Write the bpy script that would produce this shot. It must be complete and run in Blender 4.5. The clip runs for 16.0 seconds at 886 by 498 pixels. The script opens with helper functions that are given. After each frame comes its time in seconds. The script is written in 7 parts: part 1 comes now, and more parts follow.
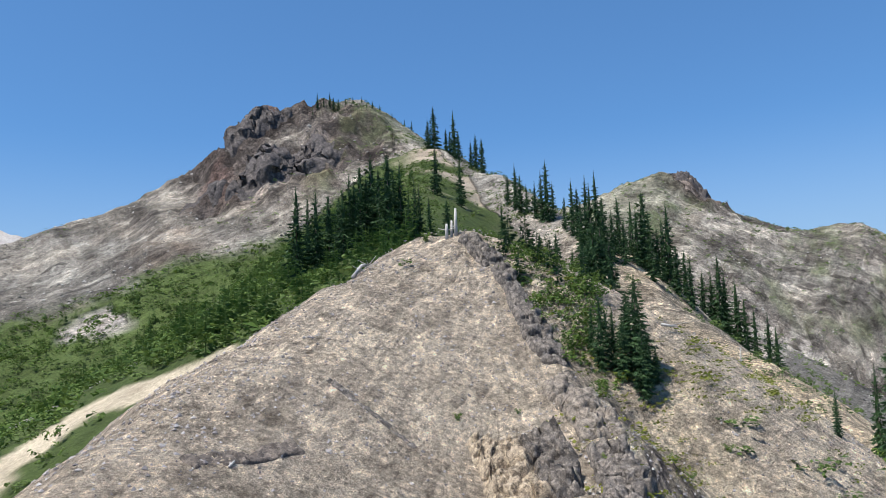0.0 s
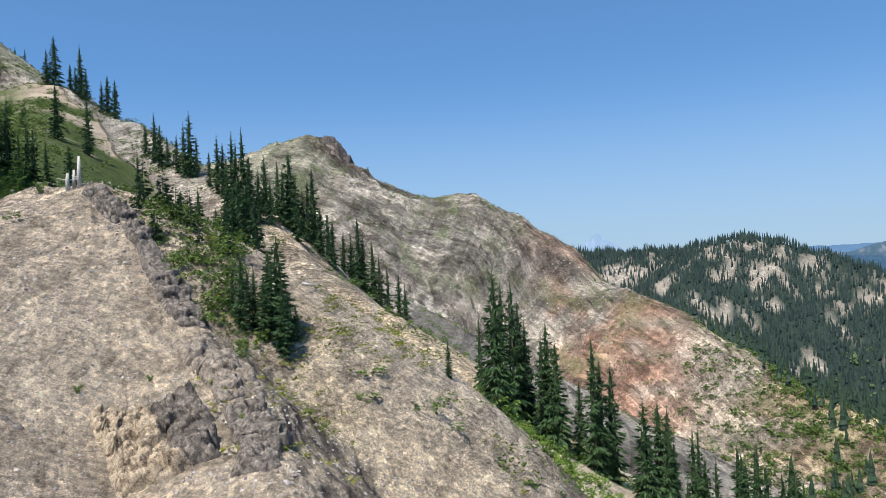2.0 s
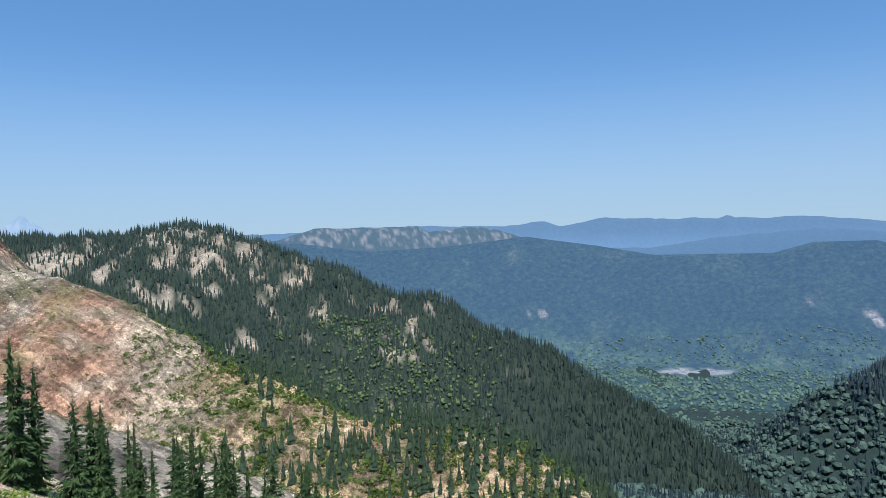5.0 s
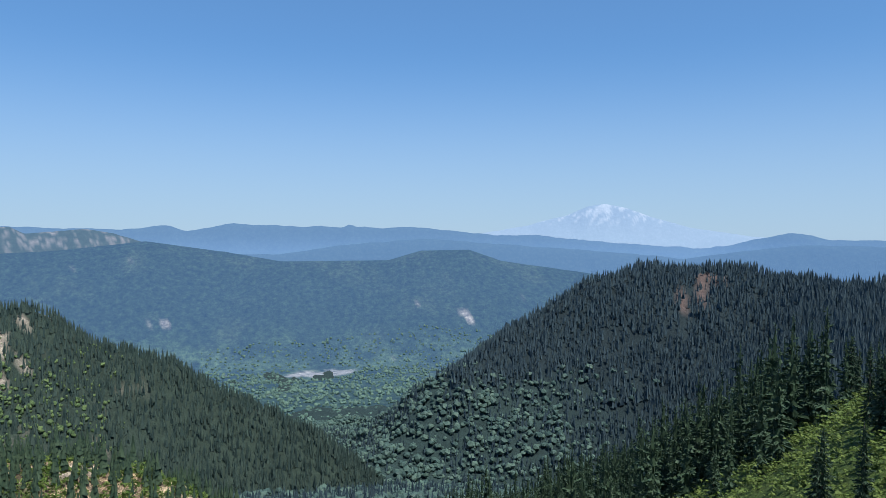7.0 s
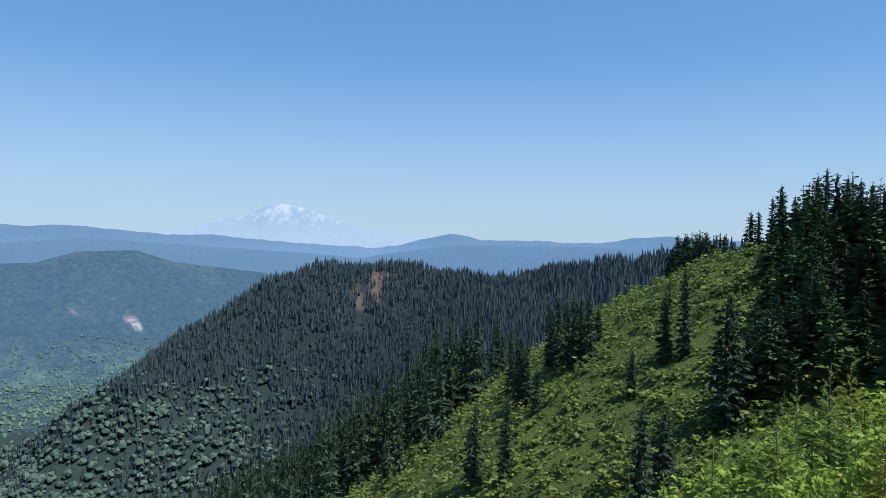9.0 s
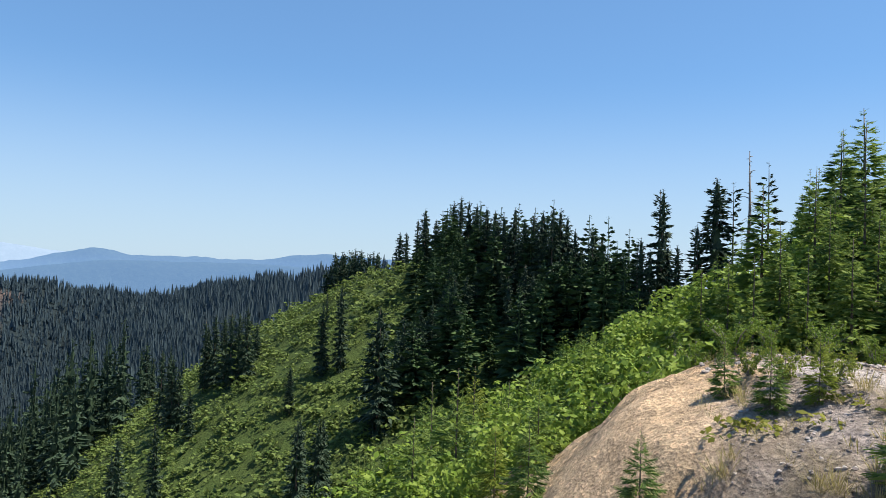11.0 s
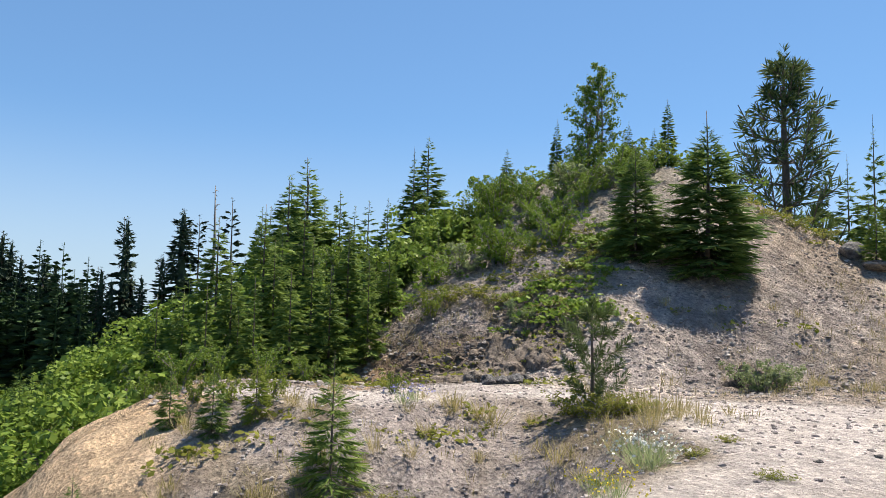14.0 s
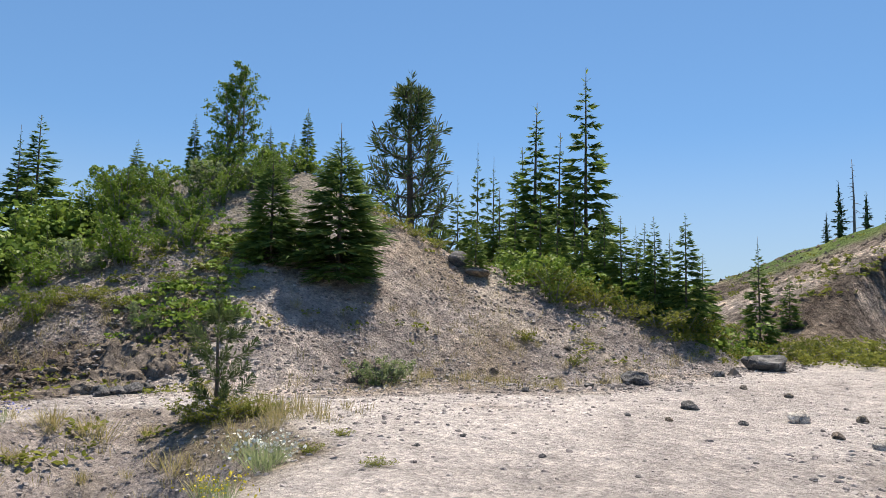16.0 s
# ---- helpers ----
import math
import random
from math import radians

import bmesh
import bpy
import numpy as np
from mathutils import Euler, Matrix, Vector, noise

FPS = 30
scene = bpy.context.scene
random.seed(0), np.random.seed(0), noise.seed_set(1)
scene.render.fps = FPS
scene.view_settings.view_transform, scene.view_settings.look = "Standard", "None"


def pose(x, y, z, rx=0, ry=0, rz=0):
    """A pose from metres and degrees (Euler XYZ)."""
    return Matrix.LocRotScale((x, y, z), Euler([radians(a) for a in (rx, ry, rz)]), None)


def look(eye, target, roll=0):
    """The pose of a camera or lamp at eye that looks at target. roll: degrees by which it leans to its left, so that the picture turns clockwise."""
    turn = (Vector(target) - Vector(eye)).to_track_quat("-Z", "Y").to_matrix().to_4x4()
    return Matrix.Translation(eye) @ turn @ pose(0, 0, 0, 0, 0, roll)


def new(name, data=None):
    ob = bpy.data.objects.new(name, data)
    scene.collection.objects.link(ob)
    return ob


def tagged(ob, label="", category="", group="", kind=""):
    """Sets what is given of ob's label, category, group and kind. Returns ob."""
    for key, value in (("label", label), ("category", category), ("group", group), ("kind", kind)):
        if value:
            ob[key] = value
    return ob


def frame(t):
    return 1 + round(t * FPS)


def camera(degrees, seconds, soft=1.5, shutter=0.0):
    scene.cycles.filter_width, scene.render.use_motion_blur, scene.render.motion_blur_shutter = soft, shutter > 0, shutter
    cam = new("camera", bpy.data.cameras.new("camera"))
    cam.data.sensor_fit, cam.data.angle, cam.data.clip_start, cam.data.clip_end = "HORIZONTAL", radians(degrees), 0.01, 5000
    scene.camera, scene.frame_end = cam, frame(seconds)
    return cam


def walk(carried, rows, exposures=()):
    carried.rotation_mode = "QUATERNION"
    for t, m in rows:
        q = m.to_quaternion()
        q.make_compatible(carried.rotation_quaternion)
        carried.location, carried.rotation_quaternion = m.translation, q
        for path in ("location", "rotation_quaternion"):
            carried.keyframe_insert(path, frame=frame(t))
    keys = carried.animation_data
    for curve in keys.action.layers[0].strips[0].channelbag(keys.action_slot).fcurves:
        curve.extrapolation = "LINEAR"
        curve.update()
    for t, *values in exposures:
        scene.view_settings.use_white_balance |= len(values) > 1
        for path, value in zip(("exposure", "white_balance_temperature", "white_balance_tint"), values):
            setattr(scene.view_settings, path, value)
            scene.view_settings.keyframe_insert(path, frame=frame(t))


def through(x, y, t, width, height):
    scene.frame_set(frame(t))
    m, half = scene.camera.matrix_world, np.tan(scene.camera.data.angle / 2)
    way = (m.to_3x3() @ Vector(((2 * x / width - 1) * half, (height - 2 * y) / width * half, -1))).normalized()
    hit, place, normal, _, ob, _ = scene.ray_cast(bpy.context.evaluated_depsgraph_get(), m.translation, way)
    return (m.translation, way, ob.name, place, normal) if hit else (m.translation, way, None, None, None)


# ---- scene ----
# The camera is held at arm's length by somebody who turns on the spot: t, yaw, pitch, roll.
cam = camera(64.6, 16.0, soft=0.8)
EYE, ARM = 1.6, 0.4
EXPOSURES = [(0.0, 0.39, 6080, 10), (3.0, 0.45, 6400, 10), (5.5, 0.43, 6280, 10), (8.0, 0.47, 6450, 10), (10.5, 0.74, 6950, 11), (12.5, 0.80, 7200, 12), (14.0, 0.76, 7250, 12), (16.0, 0.58, 7100, 12)]
ROWS = [
    (0.0, 0.21, 5.14, 2.30),
    (0.5, -6.94, 3.98, 2.27),
    (1.0, -14.07, 2.82, 2.23),
    (1.5, -21.16, 1.70, 2.31),
    (2.0, -28.13, 0.68, 2.41),
    (2.5, -35.03, -0.20, 2.43),
    (3.0, -41.92, -0.85, 2.31),
    (5.5, -79.19, -1.78, 0.62),
    (6.0, -86.79, -1.70, 0.03),
    (6.5, -94.14, -1.58, -0.25),
    (7.0, -101.17, -1.47, -0.35),
    (7.5, -107.90, -1.42, -0.32),
    (8.0, -114.29, -1.41, -0.41),
    (10.5, -146.96, -0.05, -1.47),
    (11.0, -154.12, 0.72, -1.72),
    (11.5, -161.23, 1.52, -1.78),
    (12.0, -168.24, 2.29, -1.92),
    (12.5, -175.12, 2.98, -1.84),
    (13.0, -182.00, 3.56, -1.75),
    (13.5, -188.81, 3.99, -1.55),
    (14.0, -195.70, 4.29, -1.18),
    (14.5, -202.72, 4.47, -0.82),
    (15.0, -209.85, 4.63, -0.57),
    (15.5, -217.07, 4.84, -0.48),
    (16.0, -224.35, 4.97, -0.73),
]
walk(cam, [(t, pose(-ARM * math.sin(radians(yaw)), ARM * math.cos(radians(yaw)), EYE, 90 + pitch, roll, yaw)) for t, yaw, pitch, roll in ROWS],
     EXPOSURES)

# ---- world and sun ----
SUN_AZ, SUN_EL = 119.0, 63.0
world = bpy.data.worlds.new("World")
scene.world = world
world.use_nodes = True
sky = world.node_tree.nodes.new("ShaderNodeTexSky")
sky.sky_type = "NISHITA"
sky.sun_disc = False
sky.sun_elevation, sky.sun_rotation = radians(SUN_EL), radians(-SUN_AZ)
sky.altitude, sky.air_density, sky.dust_density, sky.ozone_density = 1500, 1.0, 0.0, 4.0
world.node_tree.nodes["Background"].inputs["Strength"].default_value = 0.104
clear = world.node_tree.nodes.new("ShaderNodeMix")
clear.data_type, clear.blend_type = "RGBA", "MULTIPLY"
clear.inputs[0].default_value = 1.0
clear.inputs[7].default_value = (0.80, 1.34, 1.90, 1)
even = world.node_tree.nodes.new("ShaderNodeGamma")
even.inputs["Gamma"].default_value = 0.6
world.node_tree.links.new(sky.outputs[0], even.inputs["Color"])
world.node_tree.links.new(even.outputs[0], clear.inputs[6])
# pale haze low over the horizon
above = world.node_tree.nodes.new("ShaderNodeTexCoord")
split = world.node_tree.nodes.new("ShaderNodeSeparateXYZ")
low = world.node_tree.nodes.new("ShaderNodeMapRange")
low.interpolation_type = "SMOOTHSTEP"
low.inputs["From Min"].default_value, low.inputs["From Max"].default_value = -0.02, 0.26
low.inputs["To Min"].default_value, low.inputs["To Max"].default_value = 0.72, 0.0
haze = world.node_tree.nodes.new("ShaderNodeMix")
haze.data_type = "RGBA"
haze.inputs[7].default_value = (3.15, 4.05, 5.1, 1)
world.node_tree.links.new(above.outputs["Generated"], split.inputs[0])
world.node_tree.links.new(split.outputs["Z"], low.inputs["Value"])
world.node_tree.links.new(low.outputs[0], haze.inputs[0])
world.node_tree.links.new(clear.outputs[2], haze.inputs[6])
world.node_tree.links.new(haze.outputs[2], world.node_tree.nodes["Background"].inputs["Color"])
sun = new("sun", bpy.data.lights.new("sun", "SUN"))
sun.data.energy, sun.data.angle, sun.data.color = 5.0, radians(0.53), (1.0, 0.94, 0.84)
sun.matrix_world = look((-math.sin(radians(SUN_AZ)) * math.cos(radians(SUN_EL)), math.cos(radians(SUN_AZ)) * math.cos(radians(SUN_EL)), math.sin(radians(SUN_EL))), (0, 0, 0))


# ---- noise and landform arithmetic ----
def lattice(ix, iy, seed):
    h = (ix.astype(np.int64) * 374761393 + iy.astype(np.int64) * 668265263 + seed * 1274126177) & 0xFFFFFFFF
    h = ((h ^ (h >> 13)) * 1274126177) & 0xFFFFFFFF
    return ((h ^ (h >> 16)) & 0xFFFF) / 32767.5 - 1.0


def noise2(x, y, seed=0):
    """Smooth value noise in -1..1."""
    ix, iy = np.floor(x), np.floor(y)
    fx, fy = x - ix, y - iy
    fx, fy = fx * fx * (3 - 2 * fx), fy * fy * (3 - 2 * fy)
    a, b = lattice(ix, iy, seed), lattice(ix + 1, iy, seed)
    c, d = lattice(ix, iy + 1, seed), lattice(ix + 1, iy + 1, seed)
    return (a + (b - a) * fx) * (1 - fy) + (c + (d - c) * fx) * fy


def fbm(x, y, seed=0, octaves=4):
    total, amp, size = 0.0, 1.0, 0.0
    for k in range(octaves):
        total = total + amp * noise2(x * 2.03 ** k + 17.3 * k, y * 2.03 ** k - 9.1 * k, seed + k)
        size += amp
        amp *= 0.52
    return total / size


def ridged(x, y, seed=0, octaves=4):
    total, amp, size = 0.0, 1.0, 0.0
    for k in range(octaves):
        total = total + amp * (1 - 2 * np.abs(noise2(x * 2.1 ** k + 5.7 * k, y * 2.1 ** k + 3.3 * k, seed + k)))
        size += amp
        amp *= 0.55
    return total / size


def step(a, b, v):
    u = np.clip((v - a) / (b - a), 0, 1)
    return u * u * (3 - 2 * u)


def at(az, d, el):
    """A point seen from the eye at this azimuth, distance along the ground and elevation."""
    a = radians(az)
    return (-d * math.sin(a), d * math.cos(a), EYE + d * math.tan(radians(el)))


def plan(az, d):
    a = radians(az)
    return -d * math.sin(a), d * math.cos(a)


def crest(x, y, points, behind, before, width, reach=1e9):
    """Height of a ridge: a crest line through (azimuth, distance, elevation) points, falling off at the slope behind on its left side
    (seen along the line) and before on its right, rounded over width, and steeper past reach. Also gives the distance to the line and the way along it."""
    total, weight, run, start = np.zeros(x.shape), np.zeros(x.shape), np.zeros(x.shape), 0.0
    gap = np.full(x.shape, 1e9)
    p = [at(*q) for q in points]
    for (ax, ay, az), (bx, by, bz) in zip(p, p[1:]):
        ux, uy = bx - ax, by - ay
        L2 = ux * ux + uy * uy
        u = np.clip(((x - ax) * ux + (y - ay) * uy) / L2, 0, 1)
        dx, dy = x - ax - u * ux, y - ay - u * uy
        dist = np.sqrt(dx * dx + dy * dy)
        left = (ux * dy - uy * dx) / (math.sqrt(L2) * np.maximum(dist, 1e-6))
        slope = before + (behind - before) * (0.5 + 0.5 * np.clip(left * 1.6, -1, 1))
        h = az + (bz - az) * u - slope * (np.sqrt(dist * dist + width * width) - width) - 0.7 * np.maximum(0, dist - reach)
        w = (dist + 0.3 * width) ** -5.0
        total, weight, gap = total + w * h, weight + w, np.minimum(gap, dist)
        run = run + w * (start + u * math.sqrt(L2))
        start += math.sqrt(L2)
    return total / weight, gap, run / weight


def smax(a, b, k):
    h = np.clip(0.5 + 0.5 * (a - b) / k, 0, 1)
    return b + (a - b) * h + k * h * (1 - h)


# Crest lines, walked clockwise, so that the side towards the eye is on the right: (azimuth, distance, elevation).
RIDGES = dict(
    hump=([(42, 13, -24), (34, 17, -17), (28.5, 23, -11.9), (22.6, 29, -7.5), (16.1, 36, -2.4), (7.6, 45, 2.8), (2.0, 51, 5.8), (-1.5, 53, 6.3)], 0.75, 0.45, 3.0, 32),
    rib=([(0, 53, 6.4), (-2.2, 51, 5.5), (-4.3, 46, 2.6), (-7.3, 40, -2.5), (-11.8, 33, -8.4), (-13.9, 28, -13.6), (-14, 22, -20)], 0.95, 0.3, 1.2, 5),
    neck=([(1.5, 72, 4.6), (3, 86, 5.6), (2.5, 115, 7.8), (1.5, 165, 10.0), (0.8, 250, 13.4)], 0.5, 0.6, 6.0, 115),
    spur=([(7.2, 300, 16.9), (3.5, 272, 14.8), (0.8, 250, 13.4), (-4.3, 205, 11.0), (-7.4, 170, 8.8), (-12.7, 135, 5.0), (-17.5, 116, -0.3), (-22, 101, -3.8), (-25, 93, -5.8), (-31, 80, -10.5), (-36, 70, -19), (-40, 66, -27)], 0.7, 0.55, 3.0, 95),
    mountain=([(50, 270, 0.5), (33, 280, 5.4), (29, 285, 6.8), (24.2, 290, 8.7), (21.4, 290, 10.1), (17.6, 295, 12.2), (15.9, 297, 14.4), (14.7, 300, 15.8), (10, 304, 16.4), (7.2, 300, 16.9)], 0.7, 0.5, 8.0),
    bluff=([(16.3, 262, 8.6), (15.2, 258, 11.2), (13.6, 256, 12.4), (11, 256, 12.0), (8.3, 262, 12.0)], 0.9, 1.5, 4.0, 12),
    brow=([(17.0, 286, 12.4), (15.6, 288, 14.4), (14.3, 290, 15.5), (12.0, 293, 15.4)], 0.9, 1.5, 4.0, 10),
    cap=([(-18.8, 474, 9.7), (-20.0, 470, 9.3), (-21.0, 466, 7.9)], 1.0, 1.4, 4.0, 10),
    second=([(-10, 520, 7.5), (-13.5, 500, 8.6), (-15.3, 490, 9.4), (-17.7, 480, 9.9), (-20, 475, 9.1), (-21.1, 470, 7.6), (-24.5, 465, 5.9), (-27.6, 460, 4.8), (-31.3, 455, 4.6), (-33.9, 450, 3.4), (-36.5, 440, 1.8), (-40.5, 405, -2.4), (-45.3, 372, -4.6), (-49.8, 350, -7.4), (-54.2, 330, -10.4), (-58.6, 310, -12.6), (-62.8, 292, -15.3), (-67, 286, -16.0), (-71, 280, -16.5), (-76.5, 272, -17.4), (-80, 266, -18.9), (-83, 262, -21), (-86, 258, -25)], 0.8, 0.55, 8.0),
    knob=([(-30, 1300, 0), (-36, 1250, 0), (-43.6, 1200, -0.2), (-48.7, 1150, -0.2), (-51, 1120, 0.5), (-54.7, 1080, -0.3), (-59, 1020, -2.1), (-63.2, 970, -3.7), (-67.4, 930, -5.5), (-71.3, 900, -6.1), (-74.9, 860, -8.6), (-79.1, 820, -10.0), (-83.6, 780, -12.8), (-90.3, 720, -16.2), (-95, 680, -20.2)], 0.7, 0.42, 12.0),
    dark_hill=([(-94.6, 740, -19.3), (-97.4, 780, -17.2), (-102, 850, -11.6), (-108.9, 950, -7.2), (-113.8, 1000, -4.0), (-116.6, 1020, -2.9), (-121.8, 1030, -2.7), (-123.4, 1030, -3.1), (-125, 1030, -2.7), (-126.5, 1020, -3.4), (-128, 1000, -3.6), (-131, 950, -4.2), (-135.4, 850, -3.6), (-139.4, 700, -3.0), (-144.4, 520, -2.9), (-152, 350, -2.2)], 0.6, 0.5, 15.0),
    meadow=([(-104, 320, -25), (-115, 268, -20.5), (-123, 232, -18), (-129.4, 205, -12.9), (-134.2, 186, -10.2), (-140, 166, -6.1), (-145, 150, -3.4), (-149.5, 136, -1.3), (-154, 124, -0.6), (-160, 112, -1.5), (-168, 98, -3), (-178, 80, -4), (170, 70, -4)], 0.6, 0.52, 5.0, 130),
    bank=([(-137, 34, -30), (-145.4, 33, -21.5), (-154.4, 32, -15.2), (-162, 32, -11.4), (-167, 33, -8.8), (-172.5, 33, -6.2), (-178, 31, -4.6), (175, 28, -2.7), (170, 26, 0.8)], 0.5, 0.5, 1.5, 24),
    knoll=([(170, 26.5, 1.4), (167, 26.5, 3.2), (163, 26.5, 6.0), (157, 27, 9.0), (151, 27, 10.6), (146, 27, 10.2), (141, 26.5, 7.8), (134, 26, 4.2), (127, 25, 2.2), (119, 24, -0.6), (112, 23, -3.3)], 0.6, 0.46, 2.0, 13),
    trail=([(179, 13.2, -6.9), (177, 13, -7), (170, 12.2, -7.5), (162, 13.8, -6.6), (154, 13.2, -6.9), (144, 12.6, -7.2), (135, 13.4, -6.8), (125, 13.6, -6.7), (115, 15, -6.1), (109, 20, -4.4), (105, 26, -3.1)], 0.0, 0.4, 0.9, 3),
    sand=([(179, 13.4, -7.2), (-176.8, 14.0, -7.7), (-170, 15.0, -11.2), (-162.6, 16.5, -15.4), (-156, 18.5, -19.8)], 0.55, 0.42, 0.5, 5),
    pad=([(150, 2.5, -32.6), (125, 9, -10.1), (112, 14, -6.5), (104, 26, -3.5), (98, 40, -1.5)], 0.55, 0.6, 3.2, 6),
    stand=([(90, 2.0, -38.5), (-60, 0.6, -69.4)], 1.1, 1.1, 1.6, 4),
    scree=([(88, 48, 8), (94, 53, 8.5), (103, 62, 6.0), (106.3, 67, 4.8), (110, 76, 3.3), (113, 92, 2.4), (118, 130, 1.5)], 0.4, 0.33, 3.0, 45),
)
# the mountain's bare top far to the west
RIDGES["pale_peak"] = ([(55, 2000, 9), (40, 2000, 9), (33, 2000, 7.9), (29, 2000, 7.0), (25, 2000, 5)], 0.5, 0.5, 30.0)


def crags(x, y, h):
    """Where dark crags stand out of the scree."""
    gap = np.minimum(np.minimum(h["bluff"][1], h["brow"][1]), h["cap"][1] + 4)
    return step(26, 12, gap + 7 * fbm(x / 14, y / 14, 57, 3))


def floor_height(r):
    return -(30 + 0.33 * np.minimum(r, 900)) - 0.096 * np.maximum(r - 900, 0)


def height(x, y, parts=False):
    r = np.sqrt(x * x + y * y)
    z = floor_height(r)
    h = {}
    for name, shape in RIDGES.items():
        h[name] = crest(x, y, *shape)
        k = np.clip(0.02 * r, 0.25, 20) * (0.5 if name in ("trail", "bluff", "pad") else 1.0)
        z = smax(z, h[name][0], k)
    # relief: ribs and gullies on the mountains, rock and unevenness nearby
    big = step(120, 260, r)
    crag = crags(x, y, h) * big
    z = z + big * (ridged(x / 55, y / 55, 3, 5) - 0.2) * np.clip(0.012 * r, 0, 12)
    z = z + big * (ridged(x / 13, y / 13, 23, 4) - 0.2) * (1.5 + 6.0 * crag) * step(700, 500, r)
    mid = step(18, 32, r) * (1 - big)
    rock = step(0.1, 0.5, fbm(x / 12, y / 12, 52, 3) + 0.5 * np.exp(-(h["rib"][1] / 4) ** 2))
    z = z + mid * (0.5 * fbm(x / 9, y / 9, 8, 4) + 0.22 * ridged(x / 3.1, y / 3.1, 31, 4) + (0.10 + 0.75 * rock) * 0.5 * ridged(x / 1.7, y / 1.7, 35, 4))
    flat = np.exp(-(h["trail"][1] / 0.8) ** 2) + np.exp(-(np.maximum(h["pad"][1] - 2.5, 0) / 1.5) ** 2)
    close = (1 - step(18, 32, r)) * (1 - np.clip(flat, 0, 1)) * (1 - 0.55 * np.exp(-(h["trail"][1] / 3.5) ** 2) * (r < 15))
    z = z + close * (0.30 * fbm(x / 2.6, y / 2.6, 12, 4) + 0.14 * ridged(x / 1.1, y / 1.1, 44, 4))
    z = z + (1 - big) * 0.035 * fbm(x / 0.5, y / 0.5, 61, 3)
    level = np.maximum(step(4.6, 1.5, crest(x, y, [(141, 11.6, 0), (131, 9.4, 0)], 0, 0, 1)[1]), step(1.5, 0.6, h["trail"][1]))
    level = np.maximum(level, step(5.6, 2.3, h["pad"][1] + 2.8 * step(150, 178, np.mod(np.degrees(np.arctan2(-x, y)), 360)) + 0.4 * fbm(x / 3, y / 3, 64, 2)) * step(1.5, 2.5, r))
    z = z + (0.03 * fbm(x / 1.6, y / 1.6, 63, 3) + 0.012 * fbm(x / 0.3, y / 0.3, 65, 2) - z) * level * (r < 45)
    return (z, h) if parts else z


def ground_at(x, y):
    return float(height(np.array([float(x)]), np.array([float(y)]))[0])


# ---- materials ----
def material(name):
    m = bpy.data.materials.new(name)
    m.use_nodes = True
    t = m.node_tree
    return m, t, t.nodes["Principled BSDF"]


def node(t, kind, **values):
    n = t.nodes.new(kind)
    for key, v in values.items():
        n.inputs[key.replace("_", " ")].default_value = v
    return n


def ramp(t, source, stops):
    n = t.nodes.new("ShaderNodeValToRGB")
    while len(n.color_ramp.elements) < len(stops):
        n.color_ramp.elements.new(0.5)
    for e, (p, c) in zip(n.color_ramp.elements, stops):
        e.position, e.color = p, (*c, 1)
    t.links.new(source, n.inputs[0])
    return n


def multiply(t, a, b, factor=1.0):
    n = t.nodes.new("ShaderNodeMix")
    n.data_type, n.blend_type = "RGBA", "MULTIPLY"
    n.inputs[0].default_value = factor
    t.links.new(a, n.inputs[6])
    t.links.new(b, n.inputs[7])
    return n.outputs[2]


